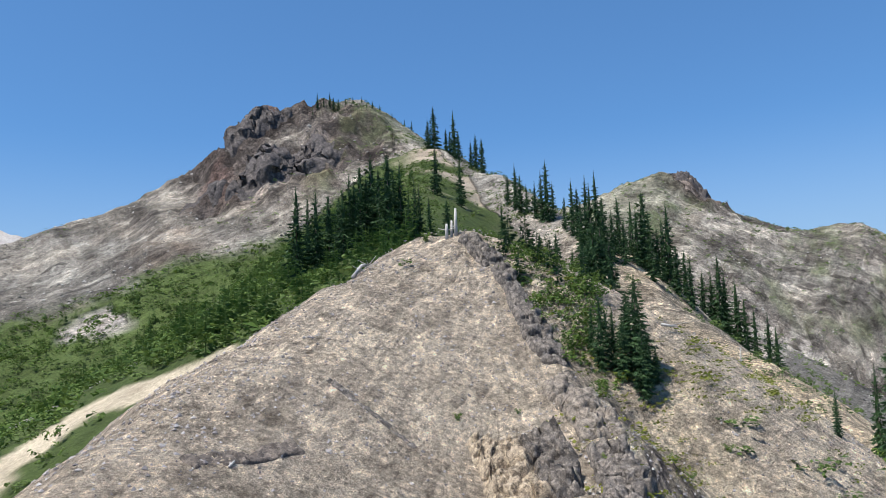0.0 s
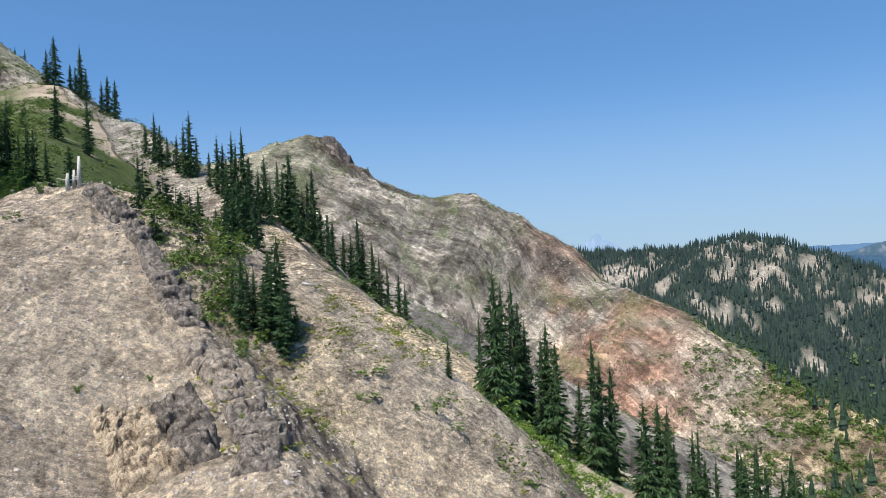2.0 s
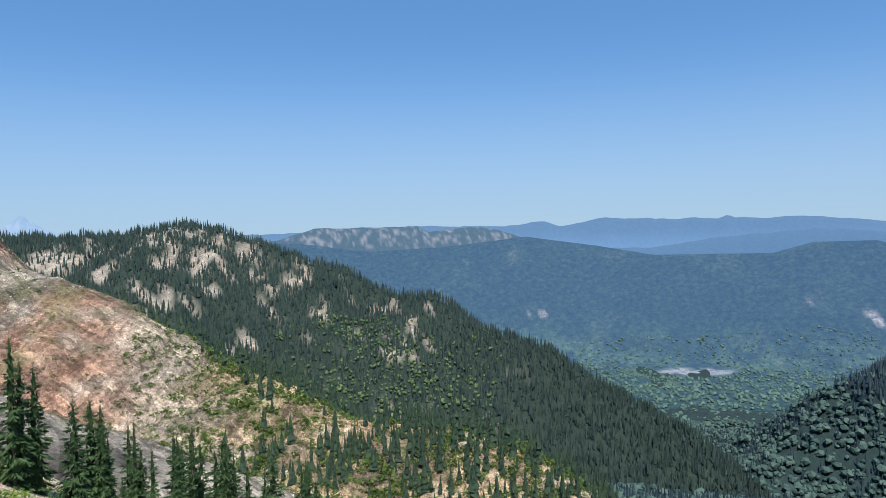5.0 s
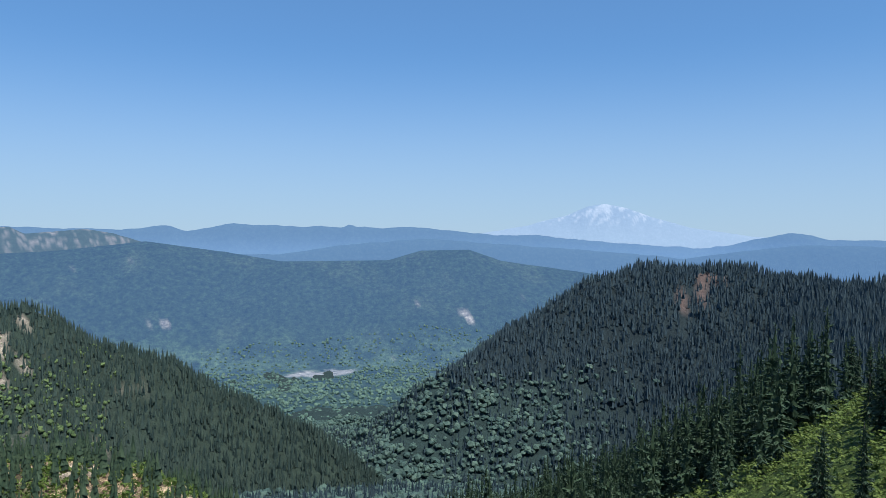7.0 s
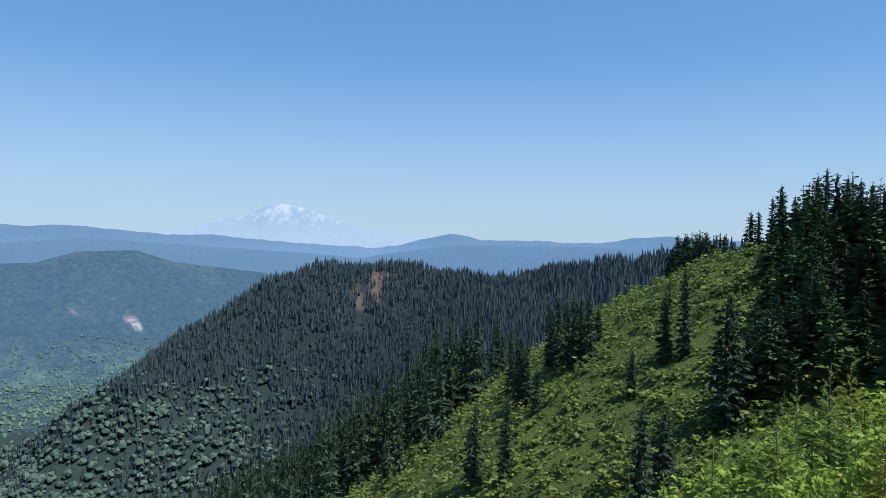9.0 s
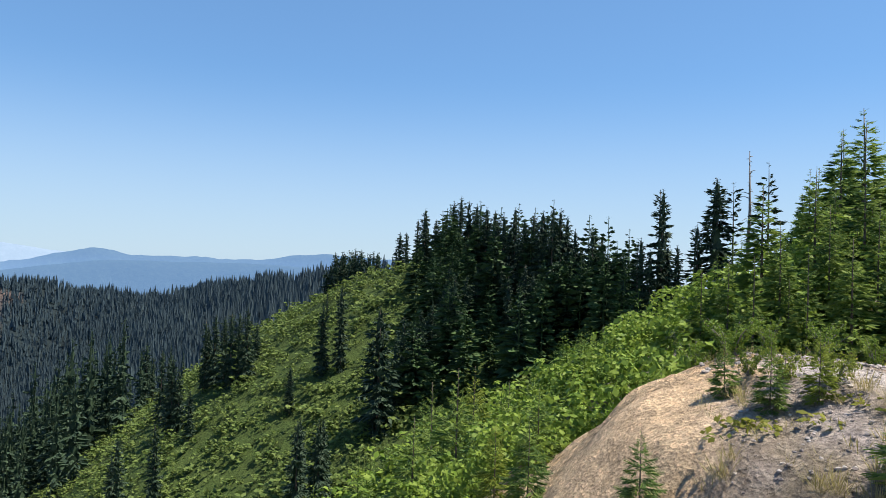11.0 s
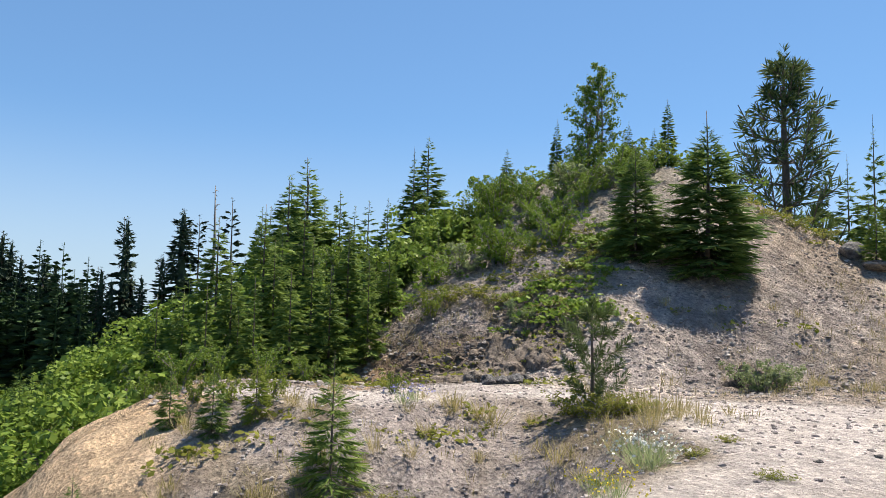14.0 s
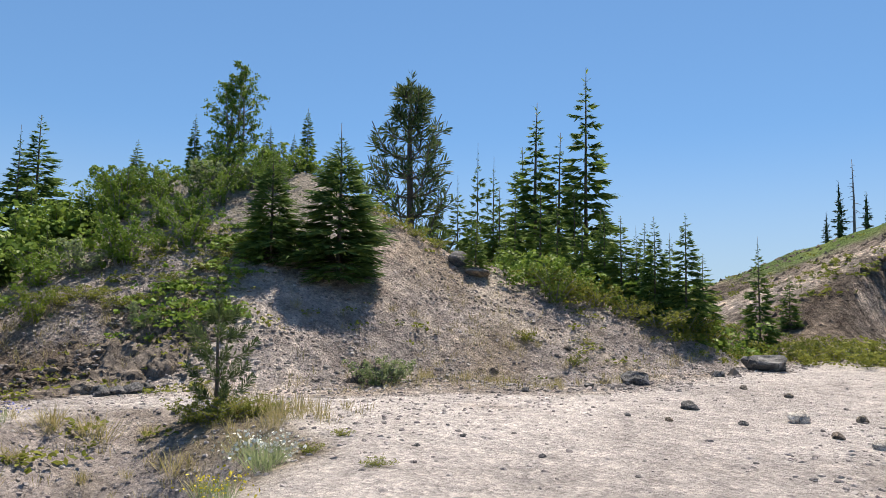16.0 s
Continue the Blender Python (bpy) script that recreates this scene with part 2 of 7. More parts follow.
def ground_material():
    """Scree, gravel and ledges: the tint comes from the ground's own colours, the grain runs along the beds ("band") and down the fall ("fall")."""
    m, t, b = material("soil")

    def attribute(name):
        n = t.nodes.new("ShaderNodeAttribute")
        n.attribute_name = name
        return n

    def noise(source, scale, detail, rough, distort=0.0):
        n = node(t, "ShaderNodeTexNoise", Scale=scale, Detail=detail, Roughness=rough, Distortion=distort)
        t.links.new(source, n.inputs["Vector"])
        return n.outputs["Fac"]

    def crack(source, wide):
        """Dark where the noise crosses its middle value: thin wandering lines."""
        off = t.nodes.new("ShaderNodeMath")
        off.operation = "SUBTRACT"
        off.inputs[1].default_value = 0.5
        t.links.new(source, off.inputs[0])
        line = t.nodes.new("ShaderNodeMath")
        line.operation = "ABSOLUTE"
        t.links.new(off.outputs[0], line.inputs[0])
        return ramp(t, line.outputs[0], [(0.0, (0.40, 0.38, 0.37)), (wide, (0.80, 0.79, 0.78)), (2.4 * wide, (1, 1, 1))]).outputs[0]

    def mixed(factor, a, b):
        n = t.nodes.new("ShaderNodeMix")
        n.data_type, n.blend_type = "RGBA", "MULTIPLY"
        t.links.new(factor, n.inputs[0])
        t.links.new(a, n.inputs[6])
        t.links.new(b, n.inputs[7])
        return n.outputs[2]

    tint, rough, band, fall = attribute("soil"), attribute("rough"), attribute("band"), attribute("fall")
    place = t.nodes.new("ShaderNodeNewGeometry").outputs["Position"]
    grit = noise(place, 16.0, 8.0, 0.75)
    fine = noise(place, 2.6, 10.0, 0.75)
    wide = noise(place, 0.33, 10.0, 0.68, 0.5)
    huge = noise(place, 0.05, 8.0, 0.62)
    beds = noise(band.outputs["Vector"], 1.0, 9.0, 0.74, 0.15)
    runs = noise(fall.outputs["Vector"], 1.0, 10.0, 0.68, 0.3)
    rubble = noise(place, 0.42, 9.0, 0.88, 0.3)
    split = noise(place, 0.16, 9.0, 0.62, 1.2)
    # slabs and blocks that lie along the beds, with ragged edges
    ragged = node(t, "ShaderNodeTexNoise", Scale=1.3, Detail=2.0, Roughness=0.5)
    t.links.new(band.outputs["Vector"], ragged.inputs["Vector"])
    shift = t.nodes.new("ShaderNodeVectorMath")
    shift.operation = "MULTIPLY_ADD"
    shift.inputs[1].default_value = (0.4, 0.8, 0.0)
    t.links.new(ragged.outputs["Color"], shift.inputs[0])
    t.links.new(band.outputs["Vector"], shift.inputs[2])
    slab = node(t, "ShaderNodeTexVoronoi", Scale=1.5, Randomness=1.0)
    chip = node(t, "ShaderNodeTexVoronoi", Scale=4.0, Randomness=1.0)
    for n in (slab, chip):
        t.links.new(shift.outputs[0], n.inputs["Vector"])
    stone = node(t, "ShaderNodeTexVoronoi", Scale=15.0, Randomness=1.0)
    lump = node(t, "ShaderNodeTexVoronoi", Scale=4.6, Randomness=1.0)
    for n in (stone, lump):
        t.links.new(place, n.inputs["Vector"])
    c = tint.outputs["Color"]
    c = mixed(rough.outputs["Fac"], c, ramp(t, beds, [(0.34, (0.42, 0.41, 0.41)), (0.44, (0.78, 0.77, 0.76)), (0.52, (1.10, 1.10, 1.09)), (0.58, (0.92, 0.92, 0.92)), (0.66, (1.55, 1.53, 1.50))]).outputs[0])
    c = mixed(rough.outputs["Fac"], c, ramp(t, runs, [(0.36, (0.62, 0.60, 0.59)), (0.50, (1.02, 1.02, 1.02)), (0.64, (1.38, 1.37, 1.35))]).outputs[0])
    c = mixed(rough.outputs["Fac"], c, crack(split, 0.012))
    c = mixed(rough.outputs["Fac"], c, ramp(t, lump.outputs["Color"], [(0.05, (0.58, 0.56, 0.54)), (0.25, (0.96, 0.96, 0.96)), (0.80, (1.08, 1.07, 1.06)), (0.97, (1.50, 1.47, 1.42))]).outputs[0])
    c = mixed(rough.outputs["Fac"], c, ramp(t, fine, [(0.40, (0.68, 0.67, 0.66)), (0.49, (1.01, 1.01, 1.01)), (0.60, (1.26, 1.25, 1.23))]).outputs[0])
    c = mixed(rough.outputs["Fac"], c, ramp(t, slab.outputs["Color"], [(0.10, (0.62, 0.61, 0.61)), (0.5, (1.02, 1.02, 1.01)), (0.9, (1.42, 1.40, 1.37))]).outputs[0])
    c = mixed(rough.outputs["Fac"], c, ramp(t, chip.outputs["Color"], [(0.05, (0.42, 0.41, 0.41)), (0.22, (0.88, 0.88, 0.87)), (0.7, (1.10, 1.10, 1.09)), (0.95, (1.75, 1.72, 1.67))]).outputs[0])
    c = mixed(rough.outputs["Fac"], c, ramp(t, rubble, [(0.40, (0.46, 0.45, 0.45)), (0.47, (0.88, 0.87, 0.87)), (0.53, (1.08, 1.08, 1.07)), (0.60, (1.60, 1.58, 1.54))]).outputs[0])
    for source, stops in ((grit, [(0.32, (0.70, 0.69, 0.69)), (0.5, (1.14, 1.14, 1.14)), (0.70, (1.60, 1.58, 1.55))]),
                          (fine, [(0.34, (0.74, 0.73, 0.72)), (0.5, (1.10, 1.10, 1.10)), (0.68, (1.42, 1.41, 1.39))]),
                          (wide, [(0.34, (0.80, 0.79, 0.78)), (0.5, (1.02, 1.02, 1.02)), (0.68, (1.20, 1.20, 1.20))]),
                          (huge, [(0.32, (0.84, 0.83, 0.83)), (0.68, (1.20, 1.20, 1.20))]),
                          (lump.outputs["Color"], [(0.0, (0.88, 0.87, 0.87)), (1.0, (1.16, 1.15, 1.14))]),
                          (stone.outputs["Color"], [(0.0, (0.78, 0.77, 0.78)), (1.0, (1.26, 1.25, 1.23))])):
        c = multiply(t, c, ramp(t, source, stops).outputs[0])
    t.links.new(c, b.inputs["Base Color"])
    b.inputs["Roughness"].default_value = 0.95
    b.inputs["Specular IOR Level"].default_value = 0.12

    def broken(source):
        n = t.nodes.new("ShaderNodeMath")
        n.operation = "MULTIPLY"
        t.links.new(source, n.inputs[0])
        t.links.new(rough.outputs["Fac"], n.inputs[1])
        return n.outputs[0]
    normal = None
    for source, size in ((huge, 2.0), (broken(beds), 3.2), (broken(runs), 1.6), (broken(slab.outputs["Distance"]), 1.3), (broken(chip.outputs["Distance"]), 0.7), (broken(rubble), 0.8), (wide, 0.25), (fine, 0.12), (lump.outputs["Distance"], 0.05), (stone.outputs["Distance"], 0.035), (grit, 0.035)):
        bump = node(t, "ShaderNodeBump", Strength=0.9, Distance=size)
        t.links.new(source, bump.inputs["Height"])
        if normal:
            t.links.new(normal, bump.inputs["Normal"])
        normal = bump.outputs[0]
    t.links.new(normal, b.inputs["Normal"])
    return m


def mesh_from(name, verts, faces, mat, smooth=True):
    """A mesh from numpy vertices (n, 3) and faces (m, 3 or 4)."""
    me = bpy.data.meshes.new(name)
    k = faces.shape[1]
    me.vertices.add(len(verts))
    me.vertices.foreach_set("co", np.ascontiguousarray(verts, dtype=np.float32).ravel())
    me.loops.add(faces.size)
    me.loops.foreach_set("vertex_index", np.ascontiguousarray(faces, dtype=np.int32).ravel())
    me.polygons.add(len(faces))
    me.polygons.foreach_set("loop_start", np.arange(0, faces.size, k, dtype=np.int32))
    me.update(calc_edges=True)
    me.validate()
    me.polygons.foreach_set("use_smooth", np.full(len(me.polygons), smooth))
    if mat:
        me.materials.append(mat)
    return me


def blend(c, colour, w):
    return c + (np.array(colour) - c) * w[:, None]


CHUTE = [(15, 56, 0), (22.6, 63, 0), (27, 67, 0), (32.2, 62, 0), (38, 56, 0)]


def lowland(x, y, z, az):
    """1 on the broadleaf foot of the shaded hill, 0 higher up."""
    return step(-165, -195, z + 40 * fbm(x / 60, y / 60, 305, 3)) * step(-122, -105, az)


def hill_rock(x, y):
    """1 on the bare reddish scars of the shaded hill."""
    _, gap, run = crest(x, y, *RIDGES["dark_hill"])
    scar = np.zeros(x.shape)
    for az, r, wide, tall in ((-121.6, 985, 8, 50), (-120.3, 930, 6, 46), (-114.5, 880, 9, 40), (-122.3, 1000, 13, 16)):
        px, py = plan(az, r)
        away, side = (x * px + y * py) / r - r, (x * py - y * px) / r
        scar = np.maximum(scar, step(1.2, 0.7, np.hypot(away / tall, side / wide) + 0.55 * fbm(x / 16, y / 16, 308, 3)))
    return scar


def knob_open(x, y, az):
    """1 on the bare pale talus of the rocky ridge, 0 in its forest: streaks down the face, wider under its top."""
    _, gap, run = crest(x, y, *RIDGES["knob"])
    streak = 0.60 * fbm(run / 30, gap / 90, 302, 4) + 0.75 * fbm(x / 14, y / 14, 301, 3)
    top = np.exp(-((az + 51.0) / 4.5) ** 2) * step(170, 40, gap) + 0.7 * np.exp(-((az + 44) / 3.0) ** 2) * step(220, 120, gap) * step(30, 90, gap)
    return step(0.10, 0.30, streak + 0.36 * top - 0.02 - 0.006 * np.maximum(0, -az - 60)) * step(4, 14, gap) * step(-80, -71, az)


def soil_colours(x, y, z, h, steep):
    """Base colours of the bare ground and its low cover, and how much of it is green."""
    r = np.sqrt(x * x + y * y)
    az = np.degrees(np.arctan2(-x, y))
    n1, n2, n3 = fbm(x / 14, y / 14, 90, 5), fbm(x / 3.0, y / 3.0, 95, 5), fbm(x / 60, y / 60, 99, 5)
    c = np.tile(np.array((0.36, 0.305, 0.235)), (len(x), 1))
    c = blend(c, (0.27, 0.235, 0.205), step(-0.2, 0.5, n1))
    c = blend(c, (0.45, 0.37, 0.275), 0.8 * step(0.1, 0.6, n2))
    front = np.stack([h[k][0] for k in RIDGES])
    owner = np.where((floor_height(r) > front.max(axis=0)) & (r > 300), "floor", np.array(list(RIDGES))[np.argmax(front, axis=0)])

    def own(*names):
        return np.isin(owner, names).astype(float)
    rocky = own("mountain", "bluff", "second", "spur")
    c = blend(c, (0.45, 0.39, 0.31), 0.85 * own("hump", "rib"))
    c = blend(c, (0.205, 0.198, 0.180), rocky * step(-1.0, -0.4, n3))
    c = blend(c, (0.27, 0.252, 0.222), rocky * step(0.0, 0.5, n3))
    c = blend(c, (0.21, 0.195, 0.17), own("knob"))
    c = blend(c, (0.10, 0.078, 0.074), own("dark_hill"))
    c = blend(c, (0.50, 0.48, 0.45), 0.8 * own("pale_peak") * step(-0.3, 0.2, n3 + n1))
    c = blend(c, (0.52, 0.445, 0.335), 0.9 * own("spur", "neck") * step(-9, -14, az) * step(240, 150, r))
    c = blend(c, (0.54, 0.46, 0.34), 0.8 * own("spur", "hump", "rib") * step(-12, -18, az) * step(0.0, 0.4, n1 + 0.3 * n2))
    c = blend(c, (0.30, 0.275, 0.235), 0.7 * own("spur", "mountain", "second") * step(0.1, 0.5, fbm(x / 22, y / 22, 103, 5)))
    c = blend(c, (0.25, 0.13, 0.085), 0.7 * own("second") * step(-50.5, -44, az) * step(-33, -38, az) * step(-0.25, 0.25, n3 + 0.5 * n1))
    c = blend(c, (0.20, 0.135, 0.09), 0.75 * own("mountain") * step(17, 22, az) * step(-0.1, 0.4, n3 + 0.4 * n1))
    c = blend(c, (0.31, 0.245, 0.165), 0.9 * own("second") * step(-46, -56, az))
    # paler chutes and darker ledges down the fall of the mountains' faces
    u, v = 0.80 * x + 0.60 * y, -0.60 * x + 0.80 * y
    along = fbm(u / 16, v / 70, 107, 5)
    c = blend(c, (0.25, 0.23, 0.20), 0.6 * own("second", "mountain") * step(0.15, 0.45, along))
    c = blend(c, (0.085, 0.080, 0.072), 0.75 * own("second", "mountain") * step(-0.10, -0.40, along))
    ledge = fbm((z + 0.25 * u) / 9, v / 45, 109, 5)
    c = blend(c, (0.065, 0.060, 0.054), 0.45 * own("second", "mountain") * step(0.12, 0.32, ledge))
    c = blend(c, (0.30, 0.28, 0.245), 0.7 * own("second", "mountain") * step(-0.22, -0.42, ledge))
    c = blend(c, (0.075, 0.065, 0.065), step(0.75, 1.15, steep + 0.25 * n2) * (0.35 + 0.65 * own("bluff", "rib")))
    # two pale washed gullies with dark rims on the second peak's face
    slant = np.degrees(np.arctan2(z - EYE, r))
    for foot, lean in ((-24.6, 0.62), (-26.3, 0.55)):
        side = az - (foot + (slant + 2.5) * lean) + 0.25 * n2
        down = own("second", "spur") * step(-1.6, -2.8, slant) * step(-11.5, -9.5, slant) * step(200, 240, r)
        c = blend(c, (0.42, 0.40, 0.37), 0.9 * down * step(0.75, 0.45, np.abs(side)))
        c = blend(c, (0.05, 0.046, 0.042), 0.9 * down * step(0.30, 0.12, np.abs(side + 0.75)))
    crag = crags(x, y, h) * step(150, 200, r)
    c = blend(c, (0.085, 0.073, 0.068), 0.92 * crag)
    c = blend(c, (0.12, 0.065, 0.055), 0.4 * crag * step(0.05, 0.4, n1) * step(5, 9, az))
    green = np.zeros(len(x))
    foot = own("mountain", "neck", "hump", "spur") * step(5, 8, az) * step(218, 208, r + 9 * n1) * step(50, 56, r)
    left = own("neck") * step(1, 4, az) + own("hump") * step(52, 58, r) * step(0, 2, az)
    green = np.maximum(green, np.clip(left, 0, 1) * step(-0.35, 0.05, n1 + 0.5 * n3 + 0.2))
    green = np.maximum(green, own("neck") * step(-9, -4, az) * step(0, 0.4, n1 + 0.3))
    top = own("spur", "mountain") * step(215, 240, r) * step(13, 9, az) * step(-9, -2, az)
    green = np.maximum(green, 0.45 * top * step(0.0, 0.4, n1 + 0.5 * n2))
    green = np.maximum(green, own("second") * (step(0.15, 0.5, n1 + 0.4 * n2) * 0.45 + step(-21, -17, az) * step(9, 60, z) * 0.3))
    green = np.maximum(green, own("knob") * (1 - knob_open(x, y, az)))
    green = np.maximum(green, own("meadow", "bank", "floor"))
    green = np.maximum(green, own("dark_hill") * (1 - hill_rock(x, y)))
    green = np.maximum(green, 0.45 * own("knoll") * step(139, 146, np.mod(az, 360)) * step(19, 22, r) * step(-0.3, 0.2, n1 + 0.3))
    green = np.maximum(green, own("scree") * step(3.6, 4.6, z + 0.8 * n1) * step(50, 56, r))
    low = (z < -100) & ~np.isin(owner, ("second", "spur", "mountain", "bluff"))
    green = np.maximum(green, low.astype(float) * (owner != "knob"))
    green = np.clip(np.maximum(green, foot), 0, 1)
    grass = np.tile(np.array((0.085, 0.135, 0.034)), (len(x), 1))
    grass = blend(grass, (0.13, 0.17, 0.05), step(0.0, 0.6, n2))
    grass = blend(grass, (0.06, 0.10, 0.03), step(0.0, 0.5, -n1))
    grass = blend(grass, (0.050, 0.080, 0.024), 0.8 * own("meadow"))
    # shaded hill and valley floor: shade and blue haze painted into the cover
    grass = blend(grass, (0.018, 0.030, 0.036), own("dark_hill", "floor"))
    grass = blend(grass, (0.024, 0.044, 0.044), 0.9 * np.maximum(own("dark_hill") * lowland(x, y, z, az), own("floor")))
    # knob cover darkened, so gaps between the firs carry painted shade
    grass = blend(grass, (0.022, 0.036, 0.030), own("knob"))
    grass = blend(grass, (0.060, 0.082, 0.027), 0.85 * own("neck", "hump", "second", "mountain", "spur"))
    c = c + (grass - c) * green[:, None]
    grey = own("neck", "hump", "mountain") * step(17, 22, az) * step(0.05, 0.22, fbm(x / 22, y / 22, 118, 4)) * step(75, 90, r) * step(218, 212, r)
    c = blend(c, (0.30, 0.28, 0.26), grey)
    green = green * (1 - grey)
    # pale chute on the west slope, pumice, sandy cut below the path
    chute = step(3.6, 2.0, crest(x, y, CHUTE, 0, 0, 1)[1] + 3.5 * fbm(x / 6, y / 6, 119, 3)) * step(9, 14, az)
    c = blend(c, (0.52, 0.45, 0.33), chute)
    green = green * (1 - chute)
    near = step(60, 40, r) * (np.abs(az) > 100)
    c = blend(c, (0.38, 0.345, 0.325), near * (1 - green) * 0.8)
    c = blend(c, (0.22, 0.175, 0.125), 0.6 * near * step(0.05, 0.45, n1 + 0.4 * n2) * (1 - green))
    cut = step(6.2, 4.2, h["sand"][1] + 1.1 * n2) * step(-185, -177, az - 360 * (az > 0)) * step(-154, -160, az) * (1 - step(177, 173, np.mod(az, 360)) * (az > 0))
    c = blend(c, (0.55, 0.415, 0.275), 0.95 * cut)
    green = green * (1 - cut)
    c = blend(c, (0.135, 0.112, 0.095), 0.95 * own("scree") * step(-0.25, 0.2, n1 + 0.5 * n2) * step(30, 38, r) * (1 - green))
    bearing = np.mod(az, 360)
    path_edge = step(0.95, 0.55, h["trail"][1])
    on_knoll = own("knoll", "trail") * near * step(13, 14, r)
    c = blend(c, (0.37, 0.34, 0.33), 0.75 * own("knoll") * near * (1 - green))
    c = blend(c, (0.17, 0.135, 0.105), 0.85 * on_knoll * step(154.5, 157.5, bearing) * step(172, 168, bearing) * step(0.0, 0.25, 0.3 + n2) * step(20, 17, r))
    c = blend(c, (0.50, 0.455, 0.425), 0.9 * on_knoll * step(144, 147, bearing - 0.35 * (r - 15)) * step(161, 158, bearing + 1.3 * (r - 14.5)) * step(21, 19, r))
    c = blend(c, (0.30, 0.25, 0.195), 0.75 * on_knoll * step(127, 132, bearing) * step(146, 143, bearing) * step(-0.1, 0.3, n1 + 0.6 * n2))
    c = blend(c, (0.33, 0.298, 0.285), 0.92 * step(140, 143.5, bearing) * step(188, 181, bearing) * step(12.5, 12.1, r) * step(3.0, 4.2, h["pad"][1]))
    c = blend(c, (0.20, 0.165, 0.105), 0.75 * step(141, 145, bearing) * step(186, 180, bearing) * step(12.4, 11.8, r) * step(0.05, 0.3, n2 + 0.6 * n1))
    bank = near * (1 - path_edge) * step(166, 170, bearing) * step(188, 184, bearing) * step(12.9, 13.4, r) * step(18.5, 17, r)
    c = blend(c, (0.37, 0.265, 0.175), 0.85 * bank * step(-0.4, 0.1, n2))
    green = green * (1 - bank)
    side = step(0.75, 0.35, crest(x, y, [(115, 18, 0), (123.2, 20.6, 0), (129, 21.0, 0), (132.6, 22.3, 0), (130.8, 24.4, 0)], 0, 0, 1)[1] + 0.25 * n2)
    c = blend(c, (0.50, 0.45, 0.40), 0.85 * side)
    path = np.clip(step(2.1, 1.5, crest(x, y, [(141, 11.6, 0), (131, 9.4, 0)], 0, 0, 1)[1] + 0.3 * n2) + step(0.95, 0.55, h["trail"][1] + 0.2 * n2) + step(3.3, 2.2, h["pad"][1] + 0.5 * n2), 0, 1)
    c = blend(c, (0.51, 0.48, 0.46), path * 0.95)
    rough = np.clip(0.75 * own("mountain", "bluff", "spur") + 0.85 * own("second") + 0.5 * own("knob") + crag + 0.45 * own("hump", "rib") + 0.6 * own("scree") + 0.22 * on_knoll * (1 - path), 0, 1) * (1 - 0.7 * green) * (1 - chute)
    # smooth ground is darkened in its colour, standing in for bump shading
    c = c * (0.70 + 0.30 * np.clip(rough / 0.4, 0, 1))[:, None]
    return np.clip(c, 0.01, 0.9), green, rough


# ---- the ground: one sheet round the standing place, finer where it is seen ----
AZ = np.radians(np.concatenate([np.linspace(37, -40, 285)[:-1], np.linspace(-40, -125, 122)[:-1], np.linspace(-125, -262, 296)[:-1], np.linspace(-262, -323, 40)[:-1]]))
RADII = np.concatenate([np.array([0.01, 0.3, 0.65]), np.geomspace(1.0, 60, 150)[:-1], np.geomspace(60, 230, 64)[:-1], np.linspace(230, 312, 60)[:-1], np.linspace(312, 430, 22)[:-1], np.linspace(430, 505, 30)[:-1], np.geomspace(505, 1500, 52)[:-1], np.geomspace(1500, 4900, 12)])


def build_ground(mat):
    a, r = np.meshgrid(AZ, RADII)
    x, y = (-r * np.sin(a)).ravel(), (r * np.cos(a)).ravel()
    z, h = height(x, y, True)
    n, k = a.shape
    i, j = np.meshgrid(np.arange(n - 1), np.arange(k), indexing="ij")
    faces = np.stack([i * k + j, i * k + (j + 1) % k, (i + 1) * k + (j + 1) % k, (i + 1) * k + j], -1).reshape(-1, 4)[:, ::-1]
    zz = z.reshape(n, k)
    steep = np.hypot(np.gradient(zz, axis=0) / np.gradient(r, axis=0), np.gradient(zz, axis=1) / (r * np.abs(np.gradient(AZ))[None, :])).ravel()
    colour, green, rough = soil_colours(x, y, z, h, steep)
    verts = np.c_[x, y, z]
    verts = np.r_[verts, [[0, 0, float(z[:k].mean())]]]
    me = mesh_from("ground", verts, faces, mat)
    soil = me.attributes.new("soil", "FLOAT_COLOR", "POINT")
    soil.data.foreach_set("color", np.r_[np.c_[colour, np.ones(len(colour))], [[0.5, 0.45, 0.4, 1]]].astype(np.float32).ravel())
    me.attributes.new("rough", "FLOAT", "POINT").data.foreach_set("value", np.r_[rough, 0.0].astype(np.float32))
    # the lie of the beds along the crests and of the fall away from them
    names = list(RIDGES)
    front = np.argmax(np.stack([h[q][0] for q in names]), axis=0)
    gap, run = np.stack([h[q][1] for q in names])[front, np.arange(len(x))], np.stack([h[q][2] for q in names])[front, np.arange(len(x))]
    tall = step(90, 160, np.hypot(x, y))
    band = np.c_[run / (3.5 + 26 * tall), gap / (0.9 + 6.5 * tall), front * 3.7]
    fall = np.c_[run / (0.9 + 5.0 * tall), gap / (7 + 50 * tall), front * 2.3]
    for name, lie in (("band", band), ("fall", fall)):
        me.attributes.new(name, "FLOAT_VECTOR", "POINT").data.foreach_set("vector", np.r_[lie, [[0, 0, 0]]].astype(np.float32).ravel())
    ob = new("ground", me)
    return tagged(ob, "bare volcanic scree ridge with gravel, dust and low green cover", "ground", kind="structure")


build_ground(ground_material())


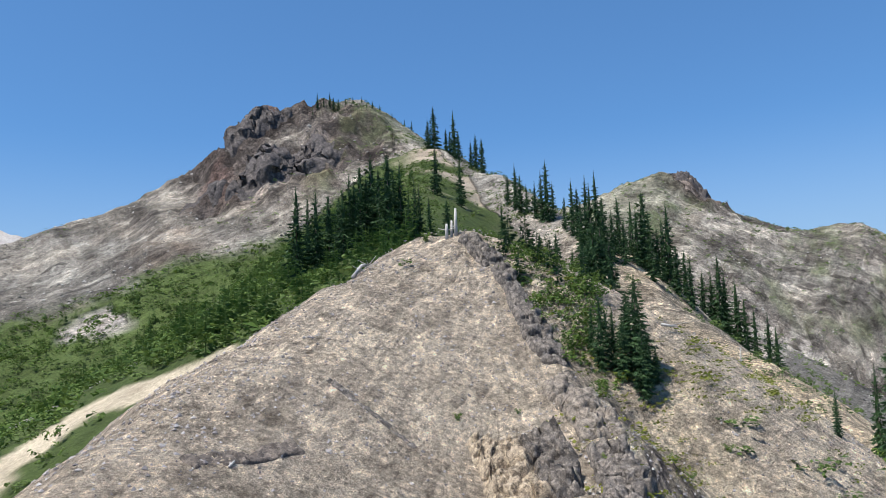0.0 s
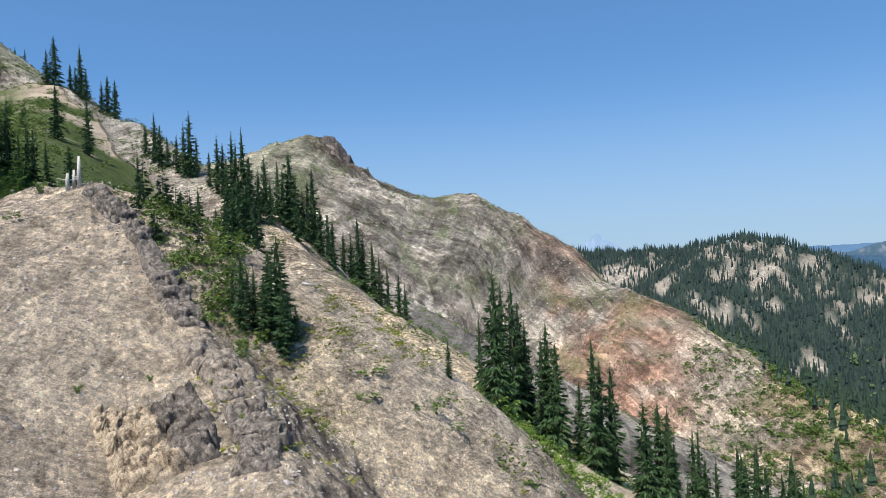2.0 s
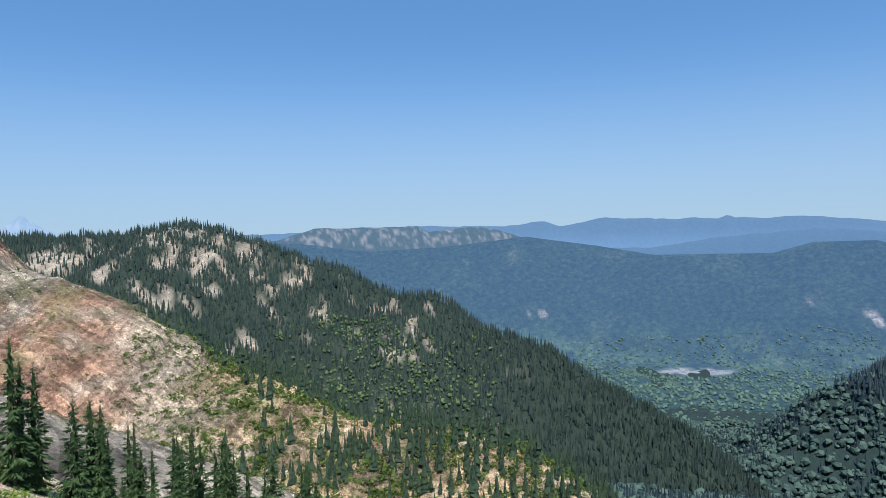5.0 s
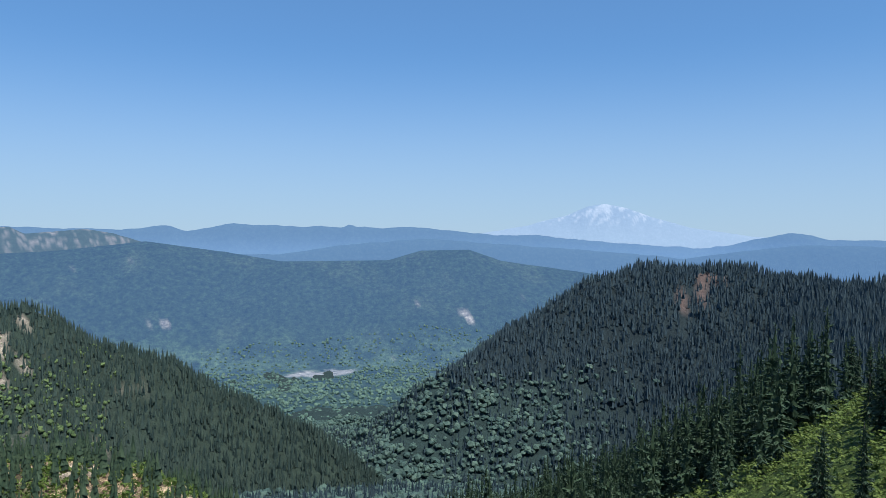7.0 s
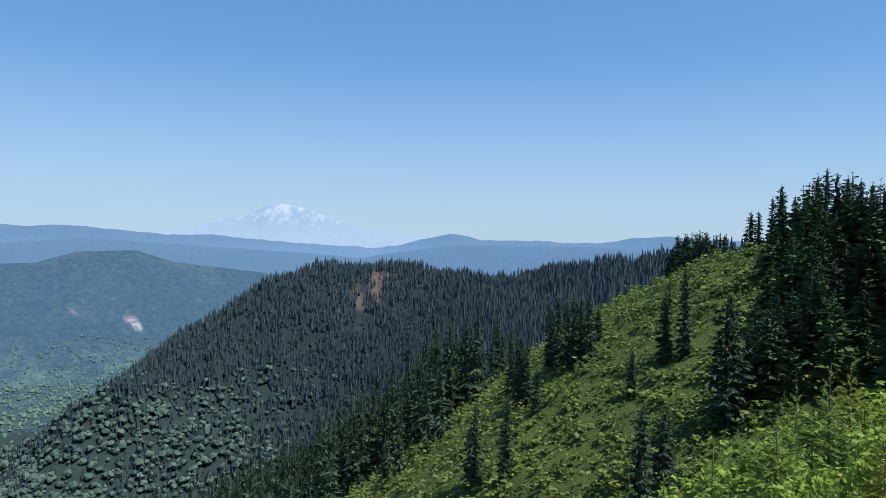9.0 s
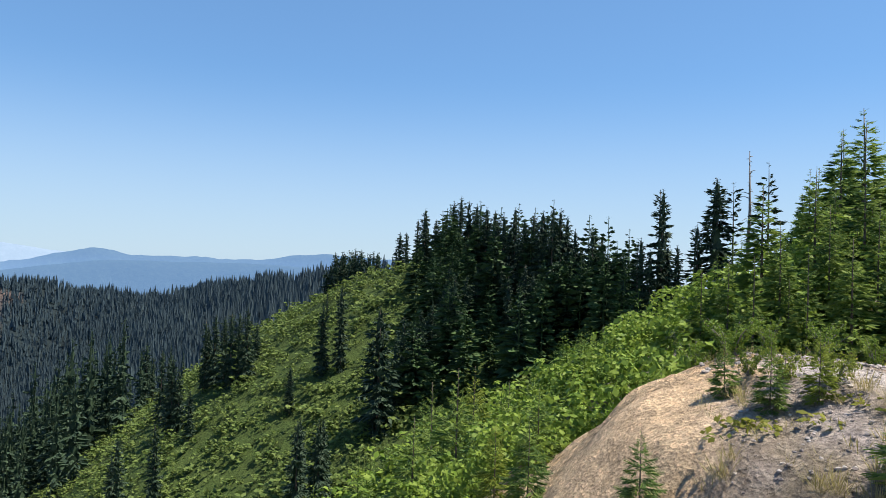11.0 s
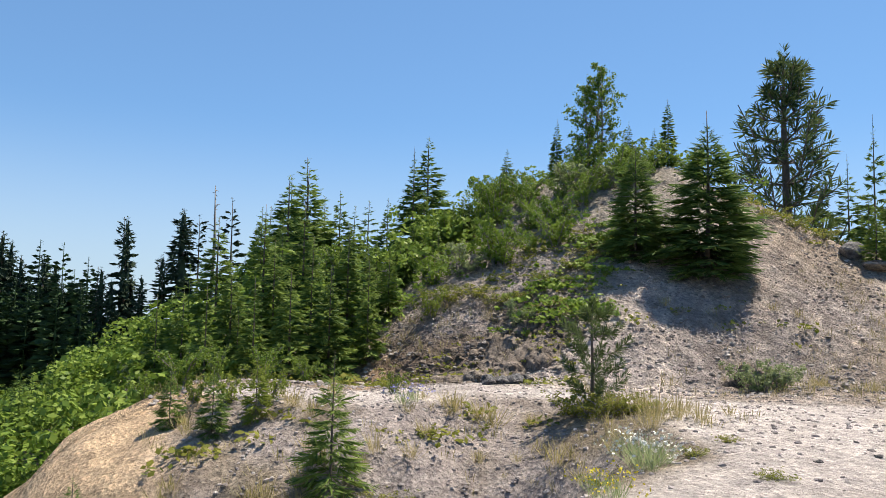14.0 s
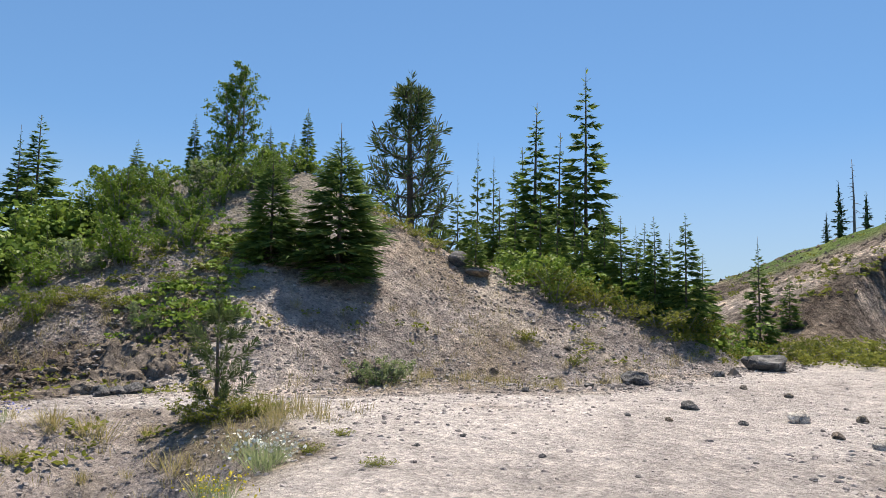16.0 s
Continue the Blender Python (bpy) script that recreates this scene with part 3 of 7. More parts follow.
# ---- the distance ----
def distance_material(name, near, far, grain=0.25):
    """Forested slopes kilometres away, with air haze painted on as blue emission; near, far: the emission's colours."""
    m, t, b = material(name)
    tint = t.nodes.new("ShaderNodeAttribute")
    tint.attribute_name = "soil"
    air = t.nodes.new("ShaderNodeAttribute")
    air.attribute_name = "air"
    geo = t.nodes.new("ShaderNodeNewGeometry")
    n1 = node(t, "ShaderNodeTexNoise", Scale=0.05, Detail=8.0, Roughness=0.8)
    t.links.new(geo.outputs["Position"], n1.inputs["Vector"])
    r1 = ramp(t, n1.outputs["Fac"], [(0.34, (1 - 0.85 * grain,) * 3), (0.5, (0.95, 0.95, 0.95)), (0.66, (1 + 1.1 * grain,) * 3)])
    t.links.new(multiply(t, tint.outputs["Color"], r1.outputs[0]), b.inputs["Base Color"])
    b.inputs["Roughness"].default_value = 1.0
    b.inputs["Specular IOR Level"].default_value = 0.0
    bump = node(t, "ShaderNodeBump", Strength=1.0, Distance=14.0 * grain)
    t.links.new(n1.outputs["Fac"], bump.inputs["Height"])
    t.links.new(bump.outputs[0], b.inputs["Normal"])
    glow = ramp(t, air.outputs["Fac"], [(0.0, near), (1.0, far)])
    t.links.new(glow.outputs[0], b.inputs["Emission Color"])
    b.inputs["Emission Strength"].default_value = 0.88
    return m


def backdrop(name, label, az0, az1, radii, columns, shape, colour, mat, air):
    """A slope of the distance over a span of azimuth: shape(x, y, r) gives its heights, colour(x, y, z) its ground."""
    a, r = np.meshgrid(np.radians(np.linspace(az0, az1, columns)), radii)
    x, y = (-r * np.sin(a)).ravel(), (r * np.cos(a)).ravel()
    z = shape(x, y, r.ravel())
    n, k = a.shape
    i, j = np.meshgrid(np.arange(n - 1), np.arange(k - 1), indexing="ij")
    faces = np.stack([(i + 1) * k + j, (i + 1) * k + j + 1, i * k + j + 1, i * k + j], -1).reshape(-1, 4)
    me = mesh_from(name, np.c_[x, y, z], faces, mat)
    c = colour(x, y, z)
    me.attributes.new("soil", "FLOAT_COLOR", "POINT").data.foreach_set("color", np.c_[c, np.ones(len(c))].astype(np.float32).ravel())
    me.attributes.new("air", "FLOAT", "POINT").data.foreach_set("value", air(x, y, z).astype(np.float32))
    return tagged(new(name, me), label, "distant hill", kind="structure")


FAR_RIDGE = [(-46, 3200, -0.6), (-60, 3200, -1.1), (-65.4, 3100, -1.9), (-72, 3100, -1.6), (-78.2, 3100, -0.9), (-83.7, 3100, -1.7), (-88.2, 3000, -2.5), (-96.7, 3000, -2.4), (-99.4, 3000, -1.6), (-103.3, 3000, -1.5), (-106, 3000, -2.4), (-113.8, 3100, -3.4), (-125, 3200, -4), (-150, 3200, -4.2)]
CLIFFS = [(-52, 3800, -1.0), (-58.1, 3800, -0.8), (-61.1, 3800, 0.05), (-69.4, 3800, 0.1), (-70.4, 3800, -0.4), (-74.1, 3800, 0.0), (-75.9, 3800, -0.3), (-79.2, 3800, -1.3), (-86, 3800, -2.2)]
BLUE_NEAR = [(-78, 4000, -1.9), (-88, 4000, -1.9), (-94, 4000, -1.1), (-100, 4000, -0.6), (-104, 4000, -0.9), (-112, 4000, -1.4), (-120, 4000, -2.0), (-128, 4000, -0.9), (-139, 4000, -0.9), (-150, 4000, -1.5)]
BLUE_FAR = [(-40, 4350, -0.2), (-57, 4350, -0.3), (-66, 4350, 0.1), (-76.3, 4350, 0.0), (-79.9, 4350, 0.3), (-81.1, 4350, -0.1), (-84.5, 4350, 0.5), (-90, 4350, 0.35), (-92.9, 4350, 0.25), (-93.6, 4350, 0.62), (-94.3, 4350, 0.3), (-98.7, 4350, 0.3), (-104.2, 4350, -0.2), (-108.8, 4350, -0.3), (-115, 4350, -0.8), (-122, 4350, -1.2), (-125, 4350, -0.5), (-127.5, 4350, 0.0), (-130.3, 4350, -0.4), (-139.4, 4350, -0.6), (-144.2, 4350, 0.1), (-150, 4350, -0.3), (-165, 4350, -0.6)]
VOLCANO = [(-101, 4700, -0.7), (-103.8, 4700, -0.3), (-107.9, 4700, 0.5), (-111, 4700, 1.25), (-112.8, 4700, 2.0), (-114.1, 4700, 2.2), (-115.9, 4700, 1.9), (-117.6, 4700, 1.2), (-120.5, 4700, 0.4), (-124.9, 4700, -0.25), (-129, 4700, -0.6)]


def valley_shape(x, y, r):
    z = -(30 + 0.33 * 900) - 0.096 * (r - 900) - 4 + (10 + 14 * fbm(x / 240, y / 240, 140, 4)) * step(1360, 1700, r)
    h = crest(x, y, FAR_RIDGE, 0.4, 0.5, 40.0)[0] + 26 * (ridged(x / 420, y / 420, 150, 5) - 0.4) * step(0, 400, 3000 - r + 60)
    return smax(z, h, 60)


def crest_shape(points, before, rough, seed):
    def shape(x, y, r):
        h = crest(x, y, points, 0.5, before, 30.0)[0]
        return h + rough * (fbm(x / 90, y / 90, seed, 5) * 0.4 + (ridged(x / 260, y / 260, seed + 9, 4) - 0.4) * step(0, 200, points[0][1] - r))
    return shape


def forest_floor(x, y, z):
    c = np.tile(np.array((0.022, 0.036, 0.020)), (len(x), 1))
    c = blend(c, (0.055, 0.085, 0.038), step(-0.3, 0.3, fbm(x / 70, y / 70, 160, 5)) * step(-330, -440, z))
    c = blend(c, (0.045, 0.062, 0.034), 0.6 * step(0.1, 0.6, fbm(x / 130, y / 130, 163, 5)))
    c = blend(c, (0.30, 0.27, 0.24), 0.8 * step(0.56, 0.66, fbm(x / 60, y / 60, 166, 5)))
    px, py = plan(-91.4, 2230)
    flat = ((x - px) * -math.sin(radians(-91.4)) + (y - py) * math.cos(radians(-91.4))) / 75
    side = ((x - px) * math.cos(radians(-91.4)) + (y - py) * math.sin(radians(-91.4))) / 105
    return blend(c, (0.27, 0.26, 0.24), step(1.15, 0.85, np.sqrt(flat ** 2 + side ** 2) + 0.3 * fbm(x / 40, y / 40, 169, 3)))


def cliff_rock(x, y, z):
    c = np.tile(np.array((0.03, 0.045, 0.042)), (len(x), 1))
    return blend(c, (0.15, 0.142, 0.138), step(0.0, 0.45, fbm(x / 20, z / 40 + y / 20, 175, 5)) * step(-150, -60, z))


def plain_blue(x, y, z):
    return np.tile(np.array((0.035, 0.05, 0.04)), (len(x), 1))


def snow_and_rock(x, y, z):
    c = np.tile(np.array((0.07, 0.08, 0.09)), (len(x), 1))
    return blend(c, (0.17, 0.17, 0.165), step(-0.02, 0.2, fbm(x / 28, z / 40 + y / 28, 182, 5) + (z - 120) / 300) * step(20, 90, z))


# haze tones that the slopes themselves emit, bluer or paler with distance
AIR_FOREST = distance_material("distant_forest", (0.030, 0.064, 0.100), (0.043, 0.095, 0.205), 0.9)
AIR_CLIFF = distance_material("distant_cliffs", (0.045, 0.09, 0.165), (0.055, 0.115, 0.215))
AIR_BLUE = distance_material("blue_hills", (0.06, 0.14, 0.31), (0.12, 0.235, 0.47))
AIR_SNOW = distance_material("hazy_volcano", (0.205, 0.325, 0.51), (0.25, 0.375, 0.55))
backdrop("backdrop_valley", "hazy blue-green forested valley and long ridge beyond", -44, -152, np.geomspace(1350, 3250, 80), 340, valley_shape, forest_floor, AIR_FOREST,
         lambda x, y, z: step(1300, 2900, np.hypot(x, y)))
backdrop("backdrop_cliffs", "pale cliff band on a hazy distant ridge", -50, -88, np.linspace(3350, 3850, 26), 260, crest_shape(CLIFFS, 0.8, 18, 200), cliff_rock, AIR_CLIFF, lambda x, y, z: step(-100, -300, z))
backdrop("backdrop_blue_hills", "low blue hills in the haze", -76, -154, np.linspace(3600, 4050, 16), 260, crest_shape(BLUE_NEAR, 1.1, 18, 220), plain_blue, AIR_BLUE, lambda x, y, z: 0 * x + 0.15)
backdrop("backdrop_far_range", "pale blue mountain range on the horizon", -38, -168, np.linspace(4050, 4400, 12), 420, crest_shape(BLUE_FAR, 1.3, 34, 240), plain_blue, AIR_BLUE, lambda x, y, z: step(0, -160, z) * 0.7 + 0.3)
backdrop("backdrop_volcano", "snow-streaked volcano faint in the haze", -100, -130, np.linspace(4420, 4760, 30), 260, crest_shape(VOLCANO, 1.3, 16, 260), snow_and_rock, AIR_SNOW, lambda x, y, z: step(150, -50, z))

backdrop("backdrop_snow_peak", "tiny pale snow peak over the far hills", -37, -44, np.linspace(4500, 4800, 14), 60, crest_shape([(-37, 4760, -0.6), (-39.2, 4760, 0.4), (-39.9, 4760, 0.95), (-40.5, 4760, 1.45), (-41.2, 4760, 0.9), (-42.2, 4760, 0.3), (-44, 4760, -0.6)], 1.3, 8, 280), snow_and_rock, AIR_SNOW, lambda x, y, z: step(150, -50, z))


# ---- woods on the far slopes ----
def leaf_material(name, colours, rough=0.6, through=0.0):
    """Needles or leaves: colours from shady to sunny, varying from piece to piece."""
    m, t, b = material(name)
    geo = t.nodes.new("ShaderNodeNewGeometry")
    info = t.nodes.new("ShaderNodeObjectInfo")
    n = node(t, "ShaderNodeTexNoise", Scale=0.9, Detail=4.0)
    t.links.new(geo.outputs["Position"], n.inputs["Vector"])
    mix = t.nodes.new("ShaderNodeMath")
    mix.operation = "MULTIPLY_ADD"
    t.links.new(geo.outputs["Random Per Island"], mix.inputs[0])
    mix.inputs[1].default_value = 0.55
    t.links.new(n.outputs["Fac"], mix.inputs[2])
    more = t.nodes.new("ShaderNodeMath")
    more.operation = "MULTIPLY_ADD"
    t.links.new(info.outputs["Random"], more.inputs[0])
    more.inputs[1].default_value = 0.3
    t.links.new(mix.outputs[0], more.inputs[2])
    c = ramp(t, more.outputs[0], [(0.3 + 0.9 * k / (len(colours) - 1), q) for k, q in enumerate(colours)] if len(colours) > 1 else [(0, colours[0])])
    t.links.new(c.outputs[0], b.inputs["Base Color"])
    b.inputs["Roughness"].default_value = rough
    b.inputs["Specular IOR Level"].default_value = 0.12
    if through:
        tr = t.nodes.new("ShaderNodeBsdfTranslucent")
        t.links.new(c.outputs[0], tr.inputs["Color"])
        both = t.nodes.new("ShaderNodeMixShader")
        both.inputs[0].default_value = through
        t.links.new(b.outputs[0], both.inputs[1])
        t.links.new(tr.outputs[0], both.inputs[2])
        t.links.new(both.outputs[0], t.nodes["Material Output"].inputs["Surface"])
    return m


DARK_NEEDLES = leaf_material("dark_needles", [(0.016, 0.032, 0.024), (0.028, 0.052, 0.036), (0.048, 0.078, 0.048)])
# the shaded hill's dimness and blue haze are put into this needle colour
BLUE_NEEDLES = leaf_material("shaded_hazy_needles", [(0.018, 0.034, 0.046), (0.030, 0.052, 0.068), (0.052, 0.082, 0.098)])
# needle green pulled towards blue: the ridge's haze, in the base colour
KNOB_NEEDLES = leaf_material("hazy_knob_needles", [(0.020, 0.038, 0.038), (0.034, 0.058, 0.054), (0.058, 0.088, 0.074)])
# both valley leaf colours have the distance's blue haze mixed in
SHRUB_FAR = leaf_material("hazy_shrub_leaves", [(0.030, 0.056, 0.054), (0.046, 0.082, 0.074), (0.070, 0.114, 0.094)])
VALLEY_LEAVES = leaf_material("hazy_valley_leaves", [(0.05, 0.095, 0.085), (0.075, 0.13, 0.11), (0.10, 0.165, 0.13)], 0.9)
MID_LEAVES = leaf_material("broadleaf_canopy", [(0.036, 0.066, 0.030), (0.062, 0.102, 0.044), (0.10, 0.148, 0.06)], 0.8)
RIDGE_NAMES = np.array(list(RIDGES))


def scatter(count, az0, az1, r0, r1, keep, seed):
    """Random places on the ground of a span of azimuth and distance; keep(x, y, z, owner, r, az) gives their chance."""
    rng = np.random.default_rng(seed)
    a = np.radians(rng.uniform(az1, az0, count))
    r = np.sqrt(rng.uniform(r0 ** 2, r1 ** 2, count))
    x, y = -r * np.sin(a), r * np.cos(a)
    z, h = height(x, y, True)
    front = np.stack([h[k][0] for k in RIDGES])
    owner = np.where((floor_height(r) > front.max(axis=0)) & (r > 300), "floor", RIDGE_NAMES[np.argmax(front, axis=0)])
    az = np.degrees(np.arctan2(-x, y))
    ok = rng.uniform(0, 1, count) < keep(x, y, z, owner, r, az)
    return x[ok], y[ok], z[ok], rng


def far_tree(rng, layers, sides):
    """A small fir of unit height as ragged stacked skirts: vertices and triangles."""
    v, f = [], []
    for k in range(layers):
        z0 = 0.06 + 0.80 * k / layers
        z1 = min(1.0, z0 + 2.3 / layers)
        rad = 0.15 * (1 - 0.86 * k / layers)
        base = len(v)
        v.append((rng.uniform(-0.01, 0.01), rng.uniform(-0.01, 0.01), z1))
        for s in range(sides):
            a = 2 * math.pi * (s + rng.uniform(-0.3, 0.3)) / sides + k
            q = rad * rng.uniform(0.65, 1.3)
            v.append((q * math.cos(a), q * math.sin(a), z0 + rng.uniform(-0.35, 0.35) / layers))
        f += [(base, base + 1 + s, base + 1 + (s + 1) % sides) for s in range(sides)]
    return np.array(v), np.array(f)


def far_bush(rng, leaves):
    """A rounded clump of unit width made of leafy flakes."""
    v, f = [], []
    for k in range(leaves):
        d = Vector((rng.normal(), rng.normal(), abs(rng.normal()) + 0.1)).normalized()
        c = np.array((d.x * 0.45, d.y * 0.45, d.z * 0.5)) * rng.uniform(0.7, 1.0)
        s = rng.uniform(0.16, 0.3)
        u, w = rng.normal(size=3), rng.normal(size=3)
        u, w = s * u / np.linalg.norm(u), s * w / np.linalg.norm(w)
        b = len(v)
        v += [c - u, c + u * 0.8 + w * 0.3, c + w]
        f.append((b, b + 1, b + 2))
    return np.array(v), np.array(f)


def far_crown(rng):
    """The lumpy crown of a broadleaf tree far off, of about unit height."""
    g = (1 + math.sqrt(5)) / 2
    v = np.array([(-1, g, 0), (1, g, 0), (-1, -g, 0), (1, -g, 0), (0, -1, g), (0, 1, g), (0, -1, -g), (0, 1, -g), (g, 0, -1), (g, 0, 1), (-g, 0, -1), (-g, 0, 1)]) / 3.8
    v = v * rng.uniform(0.65, 1.3, (12, 1)) * np.array((0.85, 0.85, 0.95)) + np.array((0, 0, 0.45))
    return v, np.array([(0, 11, 5), (0, 5, 1), (0, 1, 7), (0, 7, 10), (0, 10, 11), (1, 5, 9), (5, 11, 4), (11, 10, 2), (10, 7, 6), (7, 1, 8), (3, 9, 4), (3, 4, 2), (3, 2, 6), (3, 6, 8), (3, 8, 9), (4, 9, 5), (2, 4, 11), (6, 2, 10), (8, 6, 7), (9, 8, 1)])


def planted(name, label, category, spots, shapes, sizes, mat, wide=1.0, sink=0.4):
    """One mesh of very many plants, each a turned and scaled copy of one of the shapes."""
    x, y, z, rng = spots
    vs, fs, start = [], [], 0
    kind = rng.integers(0, len(shapes), len(x))
    for k, (v, f) in enumerate(shapes):
        on = np.flatnonzero(kind == k)
        if not len(on):
            continue
        h = rng.uniform(sizes[0], sizes[1], len(on)) * rng.uniform(0.8, 1.15, len(on))
        a = rng.uniform(0, 2 * math.pi, len(on))
        w = h * wide * rng.uniform(0.85, 1.2, len(on))
        px = x[on, None] + w[:, None] * (v[None, :, 0] * np.cos(a)[:, None] - v[None, :, 1] * np.sin(a)[:, None])
        py = y[on, None] + w[:, None] * (v[None, :, 0] * np.sin(a)[:, None] + v[None, :, 1] * np.cos(a)[:, None])
        pz = z[on, None] + h[:, None] * v[None, :, 2] - sink
        vs.append(np.stack([px, py, pz], -1).reshape(-1, 3))
        fs.append((f[None] + (start + np.arange(len(on)) * len(v))[:, None, None]).reshape(-1, 3))
        start += len(on) * len(v)
    me = mesh_from(name, np.concatenate(vs), np.concatenate(fs), mat, False)
    return tagged(new(name, me), label, category, kind="stuff")


rng0 = np.random.default_rng(5)
FIRS_TINY = [far_tree(rng0, 3, 3) for _ in range(6)]
FIRS_MID = [far_tree(rng0, 7, 5) for _ in range(6)]
BUSHES = [far_bush(rng0, 16) for _ in range(5)]
CROWNS = [far_crown(rng0) for _ in range(7)]


def clumpy(x, y, size, seed, lo, hi):
    return step(lo, hi, fbm(x / size, y / size, seed, 4))


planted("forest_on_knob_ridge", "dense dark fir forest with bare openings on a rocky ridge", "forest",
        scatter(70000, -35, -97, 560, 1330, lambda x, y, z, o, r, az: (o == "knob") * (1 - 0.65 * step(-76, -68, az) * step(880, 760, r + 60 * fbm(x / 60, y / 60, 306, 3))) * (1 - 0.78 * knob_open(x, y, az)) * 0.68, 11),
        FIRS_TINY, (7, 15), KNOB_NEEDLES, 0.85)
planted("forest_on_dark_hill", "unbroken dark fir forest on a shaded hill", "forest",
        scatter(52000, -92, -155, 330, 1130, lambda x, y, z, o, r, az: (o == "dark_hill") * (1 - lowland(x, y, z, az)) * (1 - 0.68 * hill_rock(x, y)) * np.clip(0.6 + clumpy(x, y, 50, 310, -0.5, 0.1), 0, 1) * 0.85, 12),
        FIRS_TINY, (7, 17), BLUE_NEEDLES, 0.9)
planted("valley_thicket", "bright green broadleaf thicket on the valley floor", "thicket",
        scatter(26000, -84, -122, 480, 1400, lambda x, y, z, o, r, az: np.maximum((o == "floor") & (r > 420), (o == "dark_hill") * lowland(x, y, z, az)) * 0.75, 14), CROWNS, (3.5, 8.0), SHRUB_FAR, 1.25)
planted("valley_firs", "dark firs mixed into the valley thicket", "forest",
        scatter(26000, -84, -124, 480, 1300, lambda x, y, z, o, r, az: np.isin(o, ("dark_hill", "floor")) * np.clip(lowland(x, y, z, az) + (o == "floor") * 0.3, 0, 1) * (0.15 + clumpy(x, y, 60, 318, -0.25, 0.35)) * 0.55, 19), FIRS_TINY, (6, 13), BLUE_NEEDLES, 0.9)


def valley_trees(count, seed):
    """Places on the valley's floor and the foot of the ridge beyond."""
    rng = np.random.default_rng(seed)
    a, r = np.radians(rng.uniform(-112, -82, count)), rng.uniform(1360, 2500, count)
    x, y = -r * np.sin(a), r * np.cos(a)
    px, py = plan(-91.4, 2230)
    ok = np.hypot(x - px, y - py) > 125
    return x[ok], y[ok], valley_shape(x[ok], y[ok], r[ok]), rng


planted("knob_broadleaf", "yellow-green broadleaf patches on the rocky ridge", "thicket",
        scatter(13000, -46, -84, 560, 880, lambda x, y, z, o, r, az: (o == "knob") * np.maximum(clumpy(x, y, 45, 315, -0.1, 0.2), 0.85 * step(-56, -62, az) * step(860, 760, r)) * step(-78, -71, az) * 0.7, 16), CROWNS, (2, 5), MID_LEAVES, 1.2)
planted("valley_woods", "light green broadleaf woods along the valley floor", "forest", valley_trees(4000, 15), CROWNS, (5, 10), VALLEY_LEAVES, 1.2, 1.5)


# ---- plants: prototypes of unit height, planted as separate things ----
def bark_material(name, a, b):
    m, t, s = material(name)
    n = node(t, "ShaderNodeTexNoise", Scale=14.0, Detail=6.0, Roughness=0.7)
    co = t.nodes.new("ShaderNodeTexCoord")
    t.links.new(co.outputs["Object"], n.inputs["Vector"])
    c = ramp(t, n.outputs["Fac"], [(0.3, a), (0.7, b)])
    t.links.new(c.outputs[0], s.inputs["Base Color"])
    s.inputs["Roughness"].default_value = 0.9
    bump = node(t, "ShaderNodeBump", Strength=0.6, Distance=0.02)
    t.links.new(n.outputs["Fac"], bump.inputs["Height"])
    t.links.new(bump.outputs[0], s.inputs["Normal"])
    return m


BARK = bark_material("fir_bark", (0.07, 0.055, 0.045), (0.17, 0.14, 0.12))
DEAD = bark_material("weathered_wood", (0.36, 0.33, 0.30), (0.62, 0.59, 0.55))
GREY_TWIG = bark_material("grey_twigs", (0.14, 0.13, 0.125), (0.26, 0.245, 0.235))
NEEDLES = leaf_material("fir_needles", [(0.014, 0.034, 0.016), (0.030, 0.062, 0.026), (0.055, 0.10, 0.038)])
# two darkened copies of the fir needles: backlit trees' shade is in the colour
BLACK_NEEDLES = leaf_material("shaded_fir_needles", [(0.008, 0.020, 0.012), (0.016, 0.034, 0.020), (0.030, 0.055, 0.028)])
GROVE_NEEDLES = leaf_material("shaded_grove_needles", [(0.012, 0.026, 0.018), (0.024, 0.046, 0.030), (0.042, 0.072, 0.044)])
WEST_NEEDLES = leaf_material("west_slope_needles", [(0.040, 0.080, 0.024), (0.080, 0.145, 0.038), (0.15, 0.225, 0.06)], through=0.35)
YOUNG = leaf_material("young_fir_needles", [(0.034, 0.070, 0.025), (0.080, 0.145, 0.040), (0.18, 0.255, 0.060)], through=0.38)
FRESH = leaf_material("fresh_yellow_green_needles", [(0.06, 0.105, 0.02), (0.13, 0.19, 0.035), (0.22, 0.27, 0.05)], through=0.4)
PINE = leaf_material("pine_needles", [(0.030, 0.055, 0.020), (0.060, 0.095, 0.034), (0.11, 0.15, 0.055)], through=0.35)
LEAVES = leaf_material("alder_leaves", [(0.060, 0.115, 0.020), (0.120, 0.205, 0.034), (0.21, 0.30, 0.055)], 0.5, 0.35)
WILLOW = leaf_material("grey_green_leaves", [(0.10, 0.15, 0.06), (0.18, 0.24, 0.10), (0.28, 0.33, 0.17)], 0.55, 0.45)
HEATH = leaf_material("heath_leaves", [(0.09, 0.115, 0.022), (0.15, 0.18, 0.035), (0.26, 0.27, 0.055)], 0.6, 0.45)
DRY = leaf_material("dry_grass", [(0.17, 0.17, 0.06), (0.30, 0.26, 0.11), (0.42, 0.36, 0.19)], 0.8, 0.3)
FLOWER = leaf_material("white_flowers", [(0.35, 0.38, 0.25), (0.7, 0.7, 0.6), (0.8, 0.8, 0.72)], 0.7)
